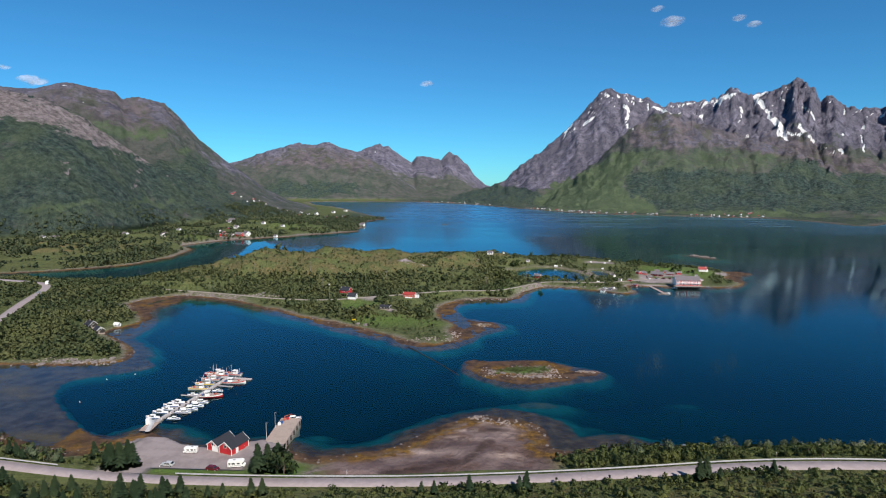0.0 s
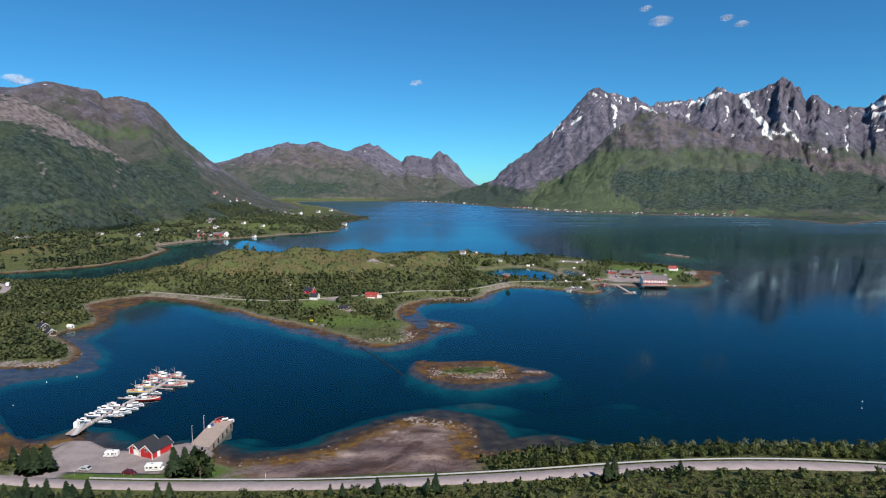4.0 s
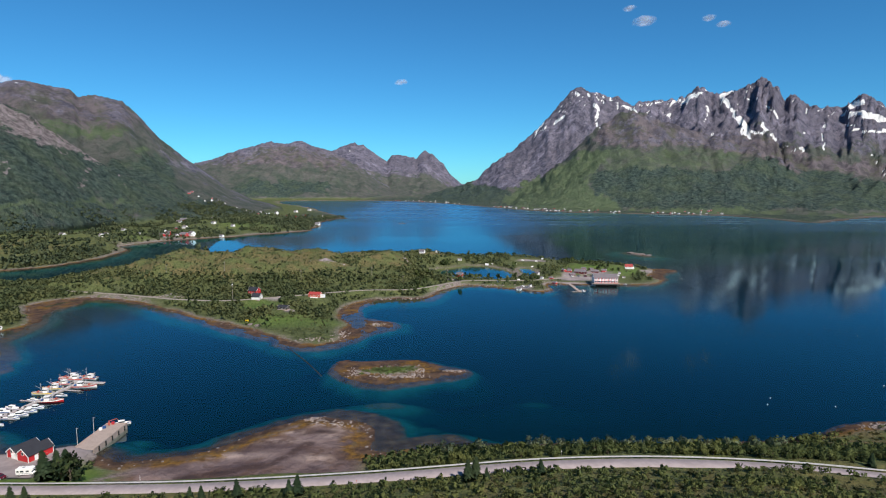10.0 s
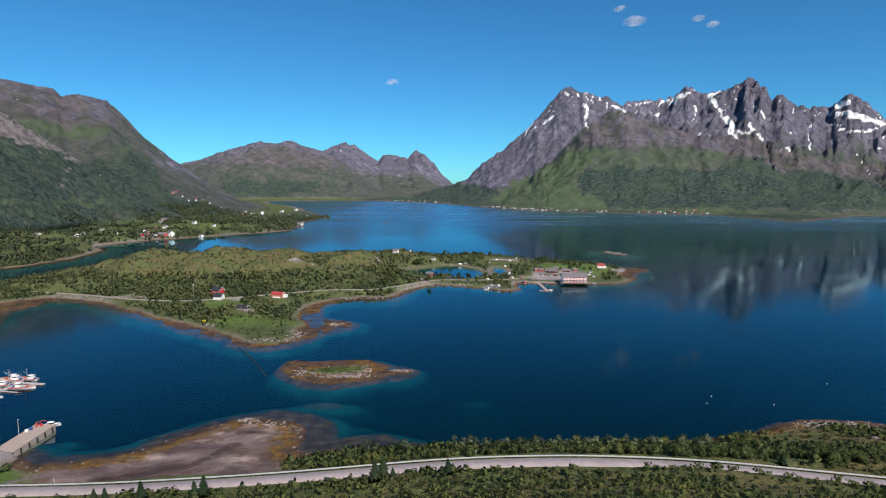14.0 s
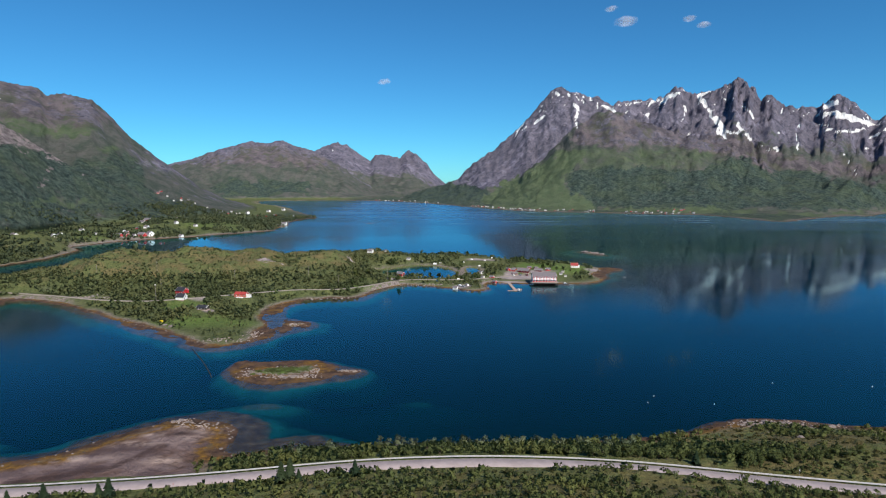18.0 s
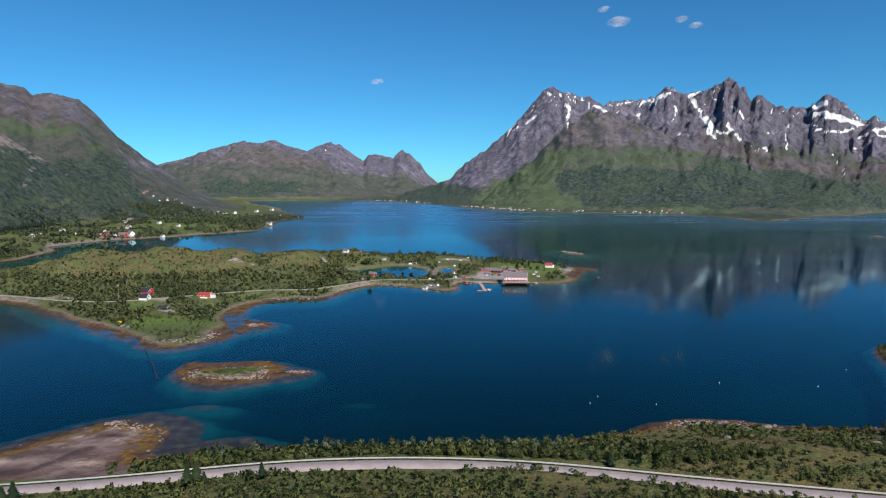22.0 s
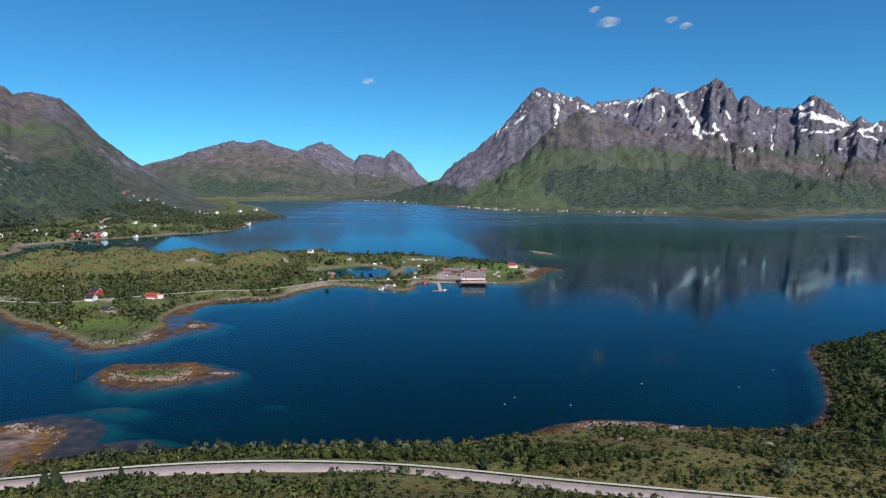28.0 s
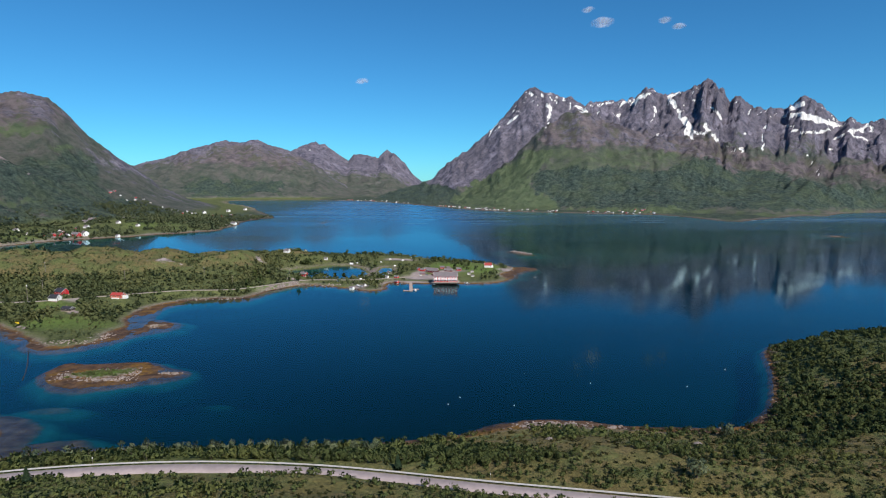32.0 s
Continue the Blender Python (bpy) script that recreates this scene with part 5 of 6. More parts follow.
# ---- stones and weed-covered rocks on the shores ----
STONES = [lump(1, k + 50, 0.22) for k in range(4)]
cx_, cy_, cz_, rr = scattered(26000, -260, 420, 182, 480, 61, lambda x, y, z, d, c: smooth(d, 8, 1) * 0.8 * c["stones"], 0.1)
many("shore_stones", cx_, cy_, cz_ + 0.05, rr.uniform(0.15, 0.75, len(cx_)) ** 1.3, STONES, ROCK, "pale boulders and stones along the tide line", 16, (0.35, 0.7))
ex_, ey_, ez_, rr = scattered(5200, 20, 320, 480, 700, 62, lambda x, y, z, d, c: smooth(d, 7, 1) * 0.8, 0.1)
many("point_stones", ex_, ey_, ez_ + 0.05, rr.uniform(0.3, 1.2, len(ex_)), STONES, ROCK, "grey stones edging the low point", 17, (0.35, 0.6))


q_ = np.random.default_rng(91)
heaps = [(64, 284.5, 4, 1.2, 60), (33, 275.5, 9, 1.6, 150), (46, 283, 3, 5, 70), (14, 281, 4, 4, 60), (5, 224.5, 3, 1.6, 70), (15, 219, 6, 2.0, 60), (238, 220.5, 10, 1.8, 260), (262, 217.5, 3, 0.8, 30), (12, 378, 4, 3, 50),
    (-20, 338, 9, 2.5, 90), (-6, 352, 3, 6, 60), (-205, 285, 16, 2.2, 160), (-172, 455, 14, 3, 120), (30, 462, 20, 2.5, 120), (95, 523, 18, 2, 90), (318, 765, 6, 9, 60)]
gx_, gy_ = (np.concatenate([q_.normal(h[k], h[k + 2] * 0.8, h[4]) for h in heaps]) for k in (0, 1))
gz_ = lookup(GZ, gx_, gy_)
ok_ = gz_ > -0.1
many("pale_stones", gx_[ok_], gy_[ok_], gz_[ok_] + 0.05, q_.uniform(0.2, 0.75, ok_.sum()) ** 1.4 * np.clip(gy_[ok_] / 300, 0.9, 2), STONES, PALE_ROCK, "heaps of pale bare rocks on the islets and points", 18, (0.35, 0.75))


def boulder(x, y, s, seed, flatness=0.55):
    ob = tagged(new("boulder", make_mesh("boulder", lump(3, seed, 0.13), ROCK)), "weathered grey boulder on the shore", "rock", "shore boulders")
    ob.matrix_basis = at(x, y, seed * 37) @ Matrix.Diagonal((s * 1.0, s * 0.75, s * flatness * 0.6, 1))
    return ob


NEAR_BOULDERS = [(228, 219, 1.2), (233, 221, 1.6), (239, 222, 1.8), (245, 220, 1.5), (252, 219, 1.1), (222, 217, 0.9), (262, 217, 1.6), (236, 218, 1.3), (242, 219, 1.2), (230, 217, 1.0), (248, 221, 1.1), (280, 186, 1.6), (231, 189, 1.5), (6, 225, 1.4), (9, 223, 1.2), (82, 204, 1.3), (86, 204, 1.0), (-205, 284, 2.6), (-196, 285, 2.2), (-212, 283, 1.9), (-187, 287, 1.6)]
FAR_BOULDERS = [(-222, 281, 2.1), (-190, 291, 2.0), (-201, 287, 1.7), (-209, 287, 2.2), (-217, 284, 1.5), (-262, 376, 2.2), (-256, 372, 1.8), (20, 279, 1.6), (38, 276, 1.9), (43, 279, 1.5), (34, 274, 1.4), (14, 283, 1.2), (30, 290, 1.4), (60, 285, 1.4), (65, 285, 1.2), (-72, 374, 2.2), (-66, 371, 2.5), (310, 775, 5), (320, 762, 5), (326, 752, 4), (303, 590, 2.5)]
for k, (a, b, s) in enumerate(NEAR_BOULDERS + FAR_BOULDERS):
    boulder(a, b, s, k)


# ---- houses ----
def house(name, w, l, h, wall, roof, label, category="house", windows=3, rise=0.42, door=True, chimney=True, group="", trim=WHITE, upper=False):
    """A house at the origin: gables across x, ridge along y."""
    ob = thing(name, label, category, group=group)
    top = h + rise * w
    part("wall", prism([(-w / 2, -0.8), (w / 2, -0.8), (w / 2, h), (0, top), (-w / 2, h)], -l / 2, l / 2), wall, ob)
    e, t = 0.35, 0.16
    slope = [(0, top + t), (w / 2 + e, h - rise * e * 2 + t), (w / 2 + e, h - rise * e * 2), (0, top), (-w / 2 - e, h - rise * e * 2), (-w / 2 - e, h - rise * e * 2 + t)]
    rf = part("roof", prism(slope, -l / 2 - 0.3, l / 2 + 0.3), roof, ob)
    for q in (-l / 2 - 0.34, l / 2 + 0.34):
        part("fascia", prism([(0, top + t + 0.03), (w / 2 + e, h - rise * e * 2 + t + 0.03), (w / 2 + e, h - rise * e * 2 - 0.12), (0, top - 0.12), (-w / 2 - e, h - rise * e * 2 - 0.12), (-w / 2 - e, h - rise * e * 2 + t + 0.03)], q - 0.04, q + 0.04), trim, rf)
    if chimney:
        part("chimney", box(-0.3, 0.3, l * 0.1 - 0.3, l * 0.1 + 0.3, top - 0.5, top + 0.7), CONCRETE, rf)
    def window(x, y, z, along):
        a, d = 0.55, 0.05
        sx, sy = (a, d) if along == "x" else (d, a)
        wnd = part("window", box(x - sx, x + sx, y - sy, y + sy, z - 0.6, z + 0.6), trim, ob)
        sx, sy = (a - 0.12, d + 0.03) if along == "x" else (d + 0.03, a - 0.12)
        part("pane", box(x - sx, x + sx, y - sy, y + sy, z - 0.48, z + 0.48), GLASS, wnd)
    for s in (-1, 1):
        for k in range(windows):
            yy = (k + 0.5) / windows * l - l / 2
            window(s * w / 2, yy, h * 0.55 if not upper else 1.5, "y")
            if upper:
                window(s * w / 2, yy, 4.1, "y")
    window(0, -l / 2, h + 0.3, "x")
    if door:
        part("door", box(-w / 4 - 0.5, -w / 4 + 0.5, -l / 2 - 0.05, -l / 2 + 0.03, 0, 2.05), TIMBER, ob)
    part("foundation", box(-w / 2 - 0.06, w / 2 + 0.06, -l / 2 - 0.06, l / 2 + 0.06, -1.6, 0.15), CONCRETE, ob)
    return ob


def set_down(ob, x, y, rz=0.0, z=None, s=1.0):
    ob.matrix_basis = at(x, y, rz, 0.1, z, s)
    return ob


# two boathouses on the yard
def boathouse(x, y, rz, w, l, h, wide_door):
    ob = house("boathouse", w, l, h, RED, DARKROOF, "red boarded boathouse with white trim and dark roof", "boathouse", windows=0, rise=0.36, door=False, chimney=False, group="boathouses on the yard")
    hw = w / 2
    part("corner_trim", joined([box(s * hw - 0.1, s * hw + 0.1, q * l / 2 - 0.1, q * l / 2 + 0.1, 0, h) for s in (-1, 1) for q in (-1, 1)]), WHITE, ob)
    if wide_door:
        d = part("gate", box(-0.2, 2.1, -l / 2 - 0.08, -l / 2 + 0.02, 0, 2.0), WHITE, ob, "white double gate")
        for k in range(3):
            part("board", box(0.05 + k * 0.65, 0.55 + k * 0.65, -l / 2 - 0.12, -l / 2 - 0.06, 0.15, 1.85), WHITE, d)
    else:
        for yy in (-1.5, 1.6):
            d = part("side_gate", box(hw - 0.02, hw + 0.08, yy - 0.6, yy + 0.6, 0, 1.9), WHITE if yy < 0 else RED, ob)
            part("handle", box(hw + 0.08, hw + 0.14, yy + 0.35, yy + 0.42, 0.9, 1.1), GALV, d)
    for k in range(int(l / 0.5)):
        q = -l / 2 + 0.25 + k * 0.5
        for s in (-1, 1):
            part("board", box(s * hw - 0.03, s * hw + 0.03, q - 0.03, q + 0.03, 0.1, h - 0.05), RED, ob)
    return set_down(ob, x, y, rz, 2.4)


boathouse(-86.0, 189.4, -20, 4.6, 8.0, 2.1, True)
boathouse(-80.4, 187.2, -20, 5.4, 8.4, 2.5, False)

# houses on the headland
h = set_down(house("house", 7.5, 10, 3.2, RED, DARKROOF, "red wooden house with white trim and a black roof"), -97.5, 458, 70, None, 0.8)
part("porch", box(-5.2, -3.7, -2, 2.5, -0.6, 0.5), TIMBER, h)
set_down(house("garage", 6.5, 7.5, 2.7, WHITE, DARKROOF, "white garage with a black roof", "garage", windows=0, chimney=False), -87.3, 434, 82, None, 0.85)
h = set_down(house("house", 7, 13, 2.9, ORANGE, REDROOF, "long red-orange house with a red roof", rise=0.3), -43, 438, 80, None, 0.72)
part("terrace", box(-5.5, -3.4, -4, 3.5, -1.2, 0.25), WHITE, h)
part("annex", prism([(-2, -0.8), (2, -0.8), (2, 2.2), (-2, 2.6)], -10.4, -6.5), WHITE, h)
set_down(house("cottage", 6.5, 12, 2.6, TARRED, DARKROOF, "low black-stained cottage with a dark roof", "cottage", rise=0.3), -57, 400, 78, None, 0.62)
set_down(house("cottage", 6, 8, 2.6, TARRED, DARKROOF, "dark wooden cottage among birches", "cottage"), -240, 348, 60, None, 0.8)
set_down(house("shed", 4.5, 6, 2.2, TARRED, DARKROOF, "small dark shed among birches", "shed", windows=1, chimney=False), -231, 342, 55)
set_down(house("shed", 2.2, 3.8, 1.5, WHITE, WHITE, "small white shed by the cove", "shed", windows=1, chimney=False), -229, 358, 75)
# round the lagoon and on the point
white_house = house("white_house", 6.5, 8.5, 3.4, WHITE, SLATE, "white wooden house with a grey roof", "house", group="white houses on the point")
set_down(white_house, 30, 661, 70, None, 0.7)
for a, b, q, s in ((46, 684, 20, 0.7), (74, 662, 75, 0.65), (152, 580, 35, 0.72), (124, 506, 60, 0.65), (233, 574, 80, 0.5), (236, 566, 70, 0.45), (152, 553, 50, 0.5), (135, 512, 20, 0.45), (237, 583, 70, 0.45)):
    copy_thing(white_house, at(a, b, q, 0.1, None, s))
cabin = house("cabin", 3.2, 5.4, 2.0, WHITE, WHITE, "small white holiday cabin on the grass", "cabin", windows=1, chimney=False, group="cabins on the point")
set_down(cabin, 105, 650, 70, None, 0.62)
for a, b, q in ((111, 652, 80), (90, 661, 60), (138, 655, 40), (148, 665, 75), (155, 637, 90), (173, 678, 70), (163, 660, 85), (108, 534, 60), (128, 541, 70)):
    copy_thing(cabin, at(a, b, q, 0.1, None, 0.62))
red_house = house("red_house", 5.5, 8, 2.8, RED, SLATE, "red fishing cabin with white trim", "cabin", windows=2, group="red cabins at the fishing station")
set_down(red_house, 72, 553, 60, None, 0.8)
for a, b, q, s in ((182, 594, 20, 0.75), (186, 587, 65, 0.7), (190, 604, 70, 0.65), (207, 612, 75, 0.7), (199, 600, 70, 0.6), (224, 595, 80, 0.75), (162, 537, 40, 0.6), (213, 604, 75, 0.65), (161, 552, 60, 0.6)):
    copy_thing(red_house, at(a, b, q, 0.1, None, s))
long_house = house("long_house", 8, 16, 3.0, MAROON, SLATE, "dark red boathouse with a long grey roof", "house", windows=4, group="long sheds at the fishing station")
set_down(long_house, 196, 579, 65, None, 0.72)
copy_thing(long_house, at(213, 590, 78, 0.1, None, 0.7))
copy_thing(long_house, at(186, 572, 100, 0.1, None, 0.5))
# the fishing station on piles
st = house("fishing_station", 11, 22, 4.9, WHITE, SLATE, "large two-storey white and red fishing station on dark piles", "building", windows=7, rise=0.3, upper=True)
st.matrix_basis = pose(208, 533, 2.6, 0, 0, 88)
part("band", joined([box(-5.56, -5.5, -11, 11, 2.4, 3.0), box(5.5, 5.56, -11, 11, 2.4, 3.0), box(-5.56, -5.5, -11, 11, 0.0, 0.6)]), RED, st, "dark red boarded band")
for k in range(8):
    part("panel", box(-5.6, -5.5, -11 + k * 3.08 - 0.42 * (k > 0), -11 + k * 3.08 + 0.42 * (k < 7), 0.0, 5.3), RED, st, "dark red boarded panel")
part("deck", box(-8.0, 6.5, -13, 13, -0.5, -0.15), TIMBER, st)
for k in range(10):
    for q in (-7.4, -4.6):
        part("pile", tube((q, -12 + k * 2.67, -6), (q, -12 + k * 2.67, -0.4), 0.2, 0.2, 8), TARRED, st)
part("balcony", joined([box(-6.9, -5.5, -11, 11, 2.45, 2.6)] + [box(-6.9, -6.84, -11, 11, 2.6 + 0.3 * k, 2.68 + 0.3 * k) for k in (1, 2, 3)]), WHITE, st)
jt = thing("floating_jetty", "white floating jetty off the fishing station", "jetty", pose(176, 517, 0.35, 0, 0, 2))
part("deck", box(-1.4, 1.4, -21, 21, -0.3, 0.25), CONCRETE, jt)
for k in (-1, 1):
    part("finger", box(1.4 if k > 0 else -7, 7 if k > 0 else -1.4, -17 + 3 * k, -15.8 + 3 * k, -0.2, 0.2), CONCRETE, jt)
# the chapel
ch = house("chapel", 8, 15, 4.6, WHITE, REDROOF, "white wooden chapel with a bright red roof", "chapel", windows=4, rise=0.62, chimney=False)
set_down(ch, 257, 617, 78, None, 0.52)
part("porch", prism([(-2, -0.8), (2, -0.8), (2, 3), (0, 4.6), (-2, 3)], -10.5, -7.5), WHITE, ch)
turret = part("turret", box(-0.9, 0.9, -6.6, -4.8, 6.5, 9.0), WHITE, ch)
part("spire", (([(-1.1, -6.8, 9.0), (1.1, -6.8, 9.0), (1.1, -4.6, 9.0), (-1.1, -4.6, 9.0), (0, -5.7, 12.0)]), [(0, 1, 2, 3), (0, 4, 1), (1, 4, 2), (2, 4, 3), (3, 4, 0)]), REDROOF, turret)

# the village across the strait
village_white = house("village_house", 8, 11, 4.2, WHITE, SLATE, "white village house by the strait", "house", windows=3, group="village houses")
set_down(village_white, -606, 789, 60)
for a, b, q, s in ((-598, 823, 85, 1.2), (-584, 824, 85, 1.2), (-626, 770, 40, 0.8), (-533, 846, 60, 0.6), (-532, 866, 65, 1.15), (-470, 862, 50, 0.9), (-492, 911, 60, 0.9), (-457, 946, 40, 1.0), (-400, 955, 70, 0.8),
        (-379, 968, 50, 1.4), (-492, 1163, 80, 1.2), (-444, 1084, 75, 1.0), (-461, 1247, 70, 1.2), (-402, 1116, 60, 0.9), (-359, 1103, 60, 0.8), (-333, 982, 60, 0.8), (-228, 1250, 75, 1.2), (-418, 1581, 40, 1.3),
        (-405, 1733, 60, 1.2), (-392, 1850, 60, 1.2), (-317, 1270, 60, 0.7), (-440, 1000, 30, 0.9), (-520, 1010, 70, 0.9)):
    copy_thing(village_white, at(a, b, q, 0.1, None, s * 0.78))
village_red = house("village_house", 8, 12, 3.6, RED, SLATE, "red village house by the strait", "house", windows=3, group="village houses")
set_down(village_red, -595, 799, 80)
for a, b, q, s in ((-605, 806, 80, 1.0), (-550, 821, 70, 0.8), (-434, 952, 60, 0.9), (-424, 955, 70, 1.0), (-413, 957, 60, 1.0), (-390, 963, 75, 1.3), (-502, 1204, 85, 1.4), (-459, 1082, 70, 0.8), (-453, 1273, 75, 0.9), (-428, 985, 70, 0.9)):
    copy_thing(village_red, at(a, b, q, 0.1, None, s * 0.78))
# hamlets strung along the far shores
r_ = random.Random(17)
FAR = [(village_white if r_.random() < 0.6 else village_red, x, y) for x, y in
    [(250 + r_.uniform(-15, 180), None) for _ in range(26)] + [(r_.uniform(440, 620), None) for _ in range(14)] + [(r_.uniform(690, 890), None) for _ in range(22)] + [(r_.uniform(-640, 120), None) for _ in range(44)]]
cand = np.linspace(1300, 3300, 1001)
for base, x, _ in FAR:
    ds = lookup(GD, np.full(1001, x), cand)
    ok = np.where((ds > 14) & (cand > 1500))[0]
    if len(ok):
        y = cand[ok[0]] + r_.uniform(0, 70)
        copy_thing(base, at(x, y, r_.uniform(0, 180), 0.1, None, r_.uniform(0.34, 0.62)))


# ---- harbour ----
def pontoon():
    ob = thing("floating_pontoon", "long grey floating pontoon with finger berths", "pontoon", pose(-123.0, 212.0, 0.35, 0, 0, -7.6))
    L = 53.0
    for k in range(11):
        part("deck_section", box(-0.85, 0.85, k * L / 11 + 0.04, (k + 1) * L / 11 - 0.04, -0.15, 0.25), WORN, ob)
        part("float", box(-0.95, 0.95, k * L / 11 + 0.6, (k + 1) * L / 11 - 0.6, -0.6, -0.15), CONCRETE, ob)
    for y, s, q in ((6, -1, 5), (11, 1, 6), (15, -1, 6), (20, -1, 6), (25, 1, 6), (29, -1, 7), (33, 1, 8), (37, -1, 7), (43, 1, 8)):
        part("finger", box(1.1 if s > 0 else -1.1 - q, 1.1 + q if s > 0 else -1.1, y - 0.28, y + 0.28, -0.1, 0.2), WORN, ob)
    part("end_section", box(-3.5, 12.5, L, L + 1.8, -0.15, 0.25), WORN, ob)
    for y in range(3, 53, 6):
        part("bollard", tube((0.9, y, 0.2), (0.9, y, 1.0), 0.12, 0.1), WHITE, ob)
    return ob


pontoon()
gw = thing("gangway", "sloping steel gangway down to the pontoon", "gangway", pose(-119.8, 201.5, 1.6, 0, 0, 17))
part("walkway", prism([(-0.8, 0.0), (0.8, 0.0), (0.8, 0.2), (-0.8, 0.2)], 0, 11), GALV, gw)
for s in (-1, 1):
    part("rail", joined([box(s * 0.78 - 0.04, s * 0.78 + 0.04, 0, 11, 1.0, 1.1)] + [box(s * 0.78 - 0.03, s * 0.78 + 0.03, q, q + 0.08, 0.2, 1.0) for q in range(0, 12, 2)]), GALV, gw)
ab = thing("landing_stage", "concrete and timber landing stage above the shore", "jetty", pose(-121.5, 205.5, 0, 0, 0, 5))
part("deck", box(-2.2, 2.2, -3, 4.5, 1.4, 1.7), CONCRETE, ab)
for s in (-1.8, 1.8):
    for q in (-2, 1, 4):
        part("pile", tube((s, q, -3), (s, q, 1.4), 0.16, 0.16), TARRED, ab)
part("shelter", box(-2.1, -0.6, 2.0, 4.0, 1.7, 4.0), WHITE, ab, "white store box", bevel=0.05)


def hull(L, B, H):
    """A boat's hull along y with its bow ahead."""
    st = [(-0.5, 0.78, 0.0), (-0.3, 0.95, -0.02), (0.0, 1.0, 0.0), (0.2, 0.92, 0.05), (0.36, 0.66, 0.14), (0.46, 0.3, 0.24), (0.52, 0.03, 0.32)]
    v, f = [], []
    for s, b, lift in st:
        y, w = s * L, b * B / 2
        v += [(-w, y, H * (1 + lift)), (-w * 0.92, y, H * 0.45), (-w * 0.55, y, -H * 0.3), (0, y, -H * 0.55), (w * 0.55, y, -H * 0.3), (w * 0.92, y, H * 0.45), (w, y, H * (1 + lift))]
    for k in range(len(st) - 1):
        for j in range(6):
            f.append((k * 7 + j, k * 7 + j + 1, (k + 1) * 7 + j + 1, (k + 1) * 7 + j))
    f.append(tuple(range(7)))
    return v, f, st


def boat(L, color, stripe, label, kind, fishing):
    ob = thing(kind, label, "boat", group="boats at the pontoon")
    B, H = L * 0.34, 0.09 * L
    v, f, st = hull(L, B, H)
    part("hull", (v, f), color, ob, smooth_it=True)
    belt, n = [], len(st)
    for s in (0, 6):
        k = [i * 7 + s for i in range(n)]
        pv = [Vector(v[i]) * 1.0 for i in k]
        o_ = 0.03 if s else -0.03
        belt.append(([(p.x + o_, p.y, p.z + 0.05) for p in pv] + [(p.x + o_, p.y, p.z - 0.22 * H - 0.06) for p in pv], [(i, i + 1, n + i + 1, n + i) for i in range(n - 1)]))
    part("rub_rail", joined(belt), stripe, ob)
    dv = [(v[i * 7][0] * 0.96, v[i * 7][1], v[i * 7][2] - 0.12 * H) for i in range(n)] + [(v[i * 7 + 6][0] * 0.96, v[i * 7][1], v[i * 7][2] - 0.12 * H) for i in range(n)]
    part("deck", (dv, [(i, i + 1, n + i + 1, n + i) for i in range(n - 1)]), CONCRETE if fishing else WHITE, ob)
    if fishing:
        cab = part("wheelhouse", prism([(-B * 0.25, H), (B * 0.25, H), (B * 0.22, H + 1.75), (-B * 0.22, H + 1.75)], -L * 0.27, -L * 0.06), WHITE, ob)
        part("window", box(-B * 0.24, B * 0.24, -L * 0.255, -L * 0.052, H + 1.0, H + 1.45), GLASS, cab)
        part("cabin_roof", box(-B * 0.26, B * 0.26, -L * 0.29, -L * 0.04, H + 1.75, H + 1.86), WHITE, cab)
        part("mast", joined([tube((0, L * 0.06, H), (0, L * 0.06, H + L * 0.5), 0.07, 0.04), tube((0, L * 0.06, H + L * 0.2), (0, L * 0.3, H + L * 0.36), 0.04, 0.03), tube((-0.6, L * 0.06, H + L * 0.4), (0.6, L * 0.06, H + L * 0.4), 0.03, 0.03)]), GALV, ob)
        part("aft_mast", tube((0, -L * 0.4, H), (0, -L * 0.4, H + L * 0.3), 0.05, 0.03), WHITE, ob)
        part("net_drum", tube((-0.5, L * 0.2, H + 0.5), (0.5, L * 0.2, H + 0.5), 0.4, 0.4, 10), ORANGE, ob)
        part("fish_box", box(-0.6, 0.6, -L * 0.42, -L * 0.34, H, H + 0.6), BLUE, ob, bevel=0.04)
    else:
        cab = part("cabin", prism([(-B * 0.34, H), (B * 0.34, H), (B * 0.26, H + 0.95), (-B * 0.26, H + 0.95)], -L * 0.12, L * 0.2), WHITE, ob, bevel=0.06)
        part("windscreen", prism([(-B * 0.33, H + 0.3), (B * 0.33, H + 0.3), (B * 0.28, H + 0.75), (-B * 0.28, H + 0.75)], -L * 0.11, L * 0.212), GLASS, cab)
        part("outboard", box(-0.22, 0.22, -L * 0.56, -L * 0.48, 0.0, H + 0.5), BLACK, ob, bevel=0.05)
        part("pushpit", joined([tube((-B * 0.3, L * 0.3, H * 1.1), (0, L * 0.5, H * 1.75), 0.025, 0.025, 5), tube((B * 0.3, L * 0.3, H * 1.1), (0, L * 0.5, H * 1.75), 0.025, 0.025, 5)]), GALV, ob)
    return ob


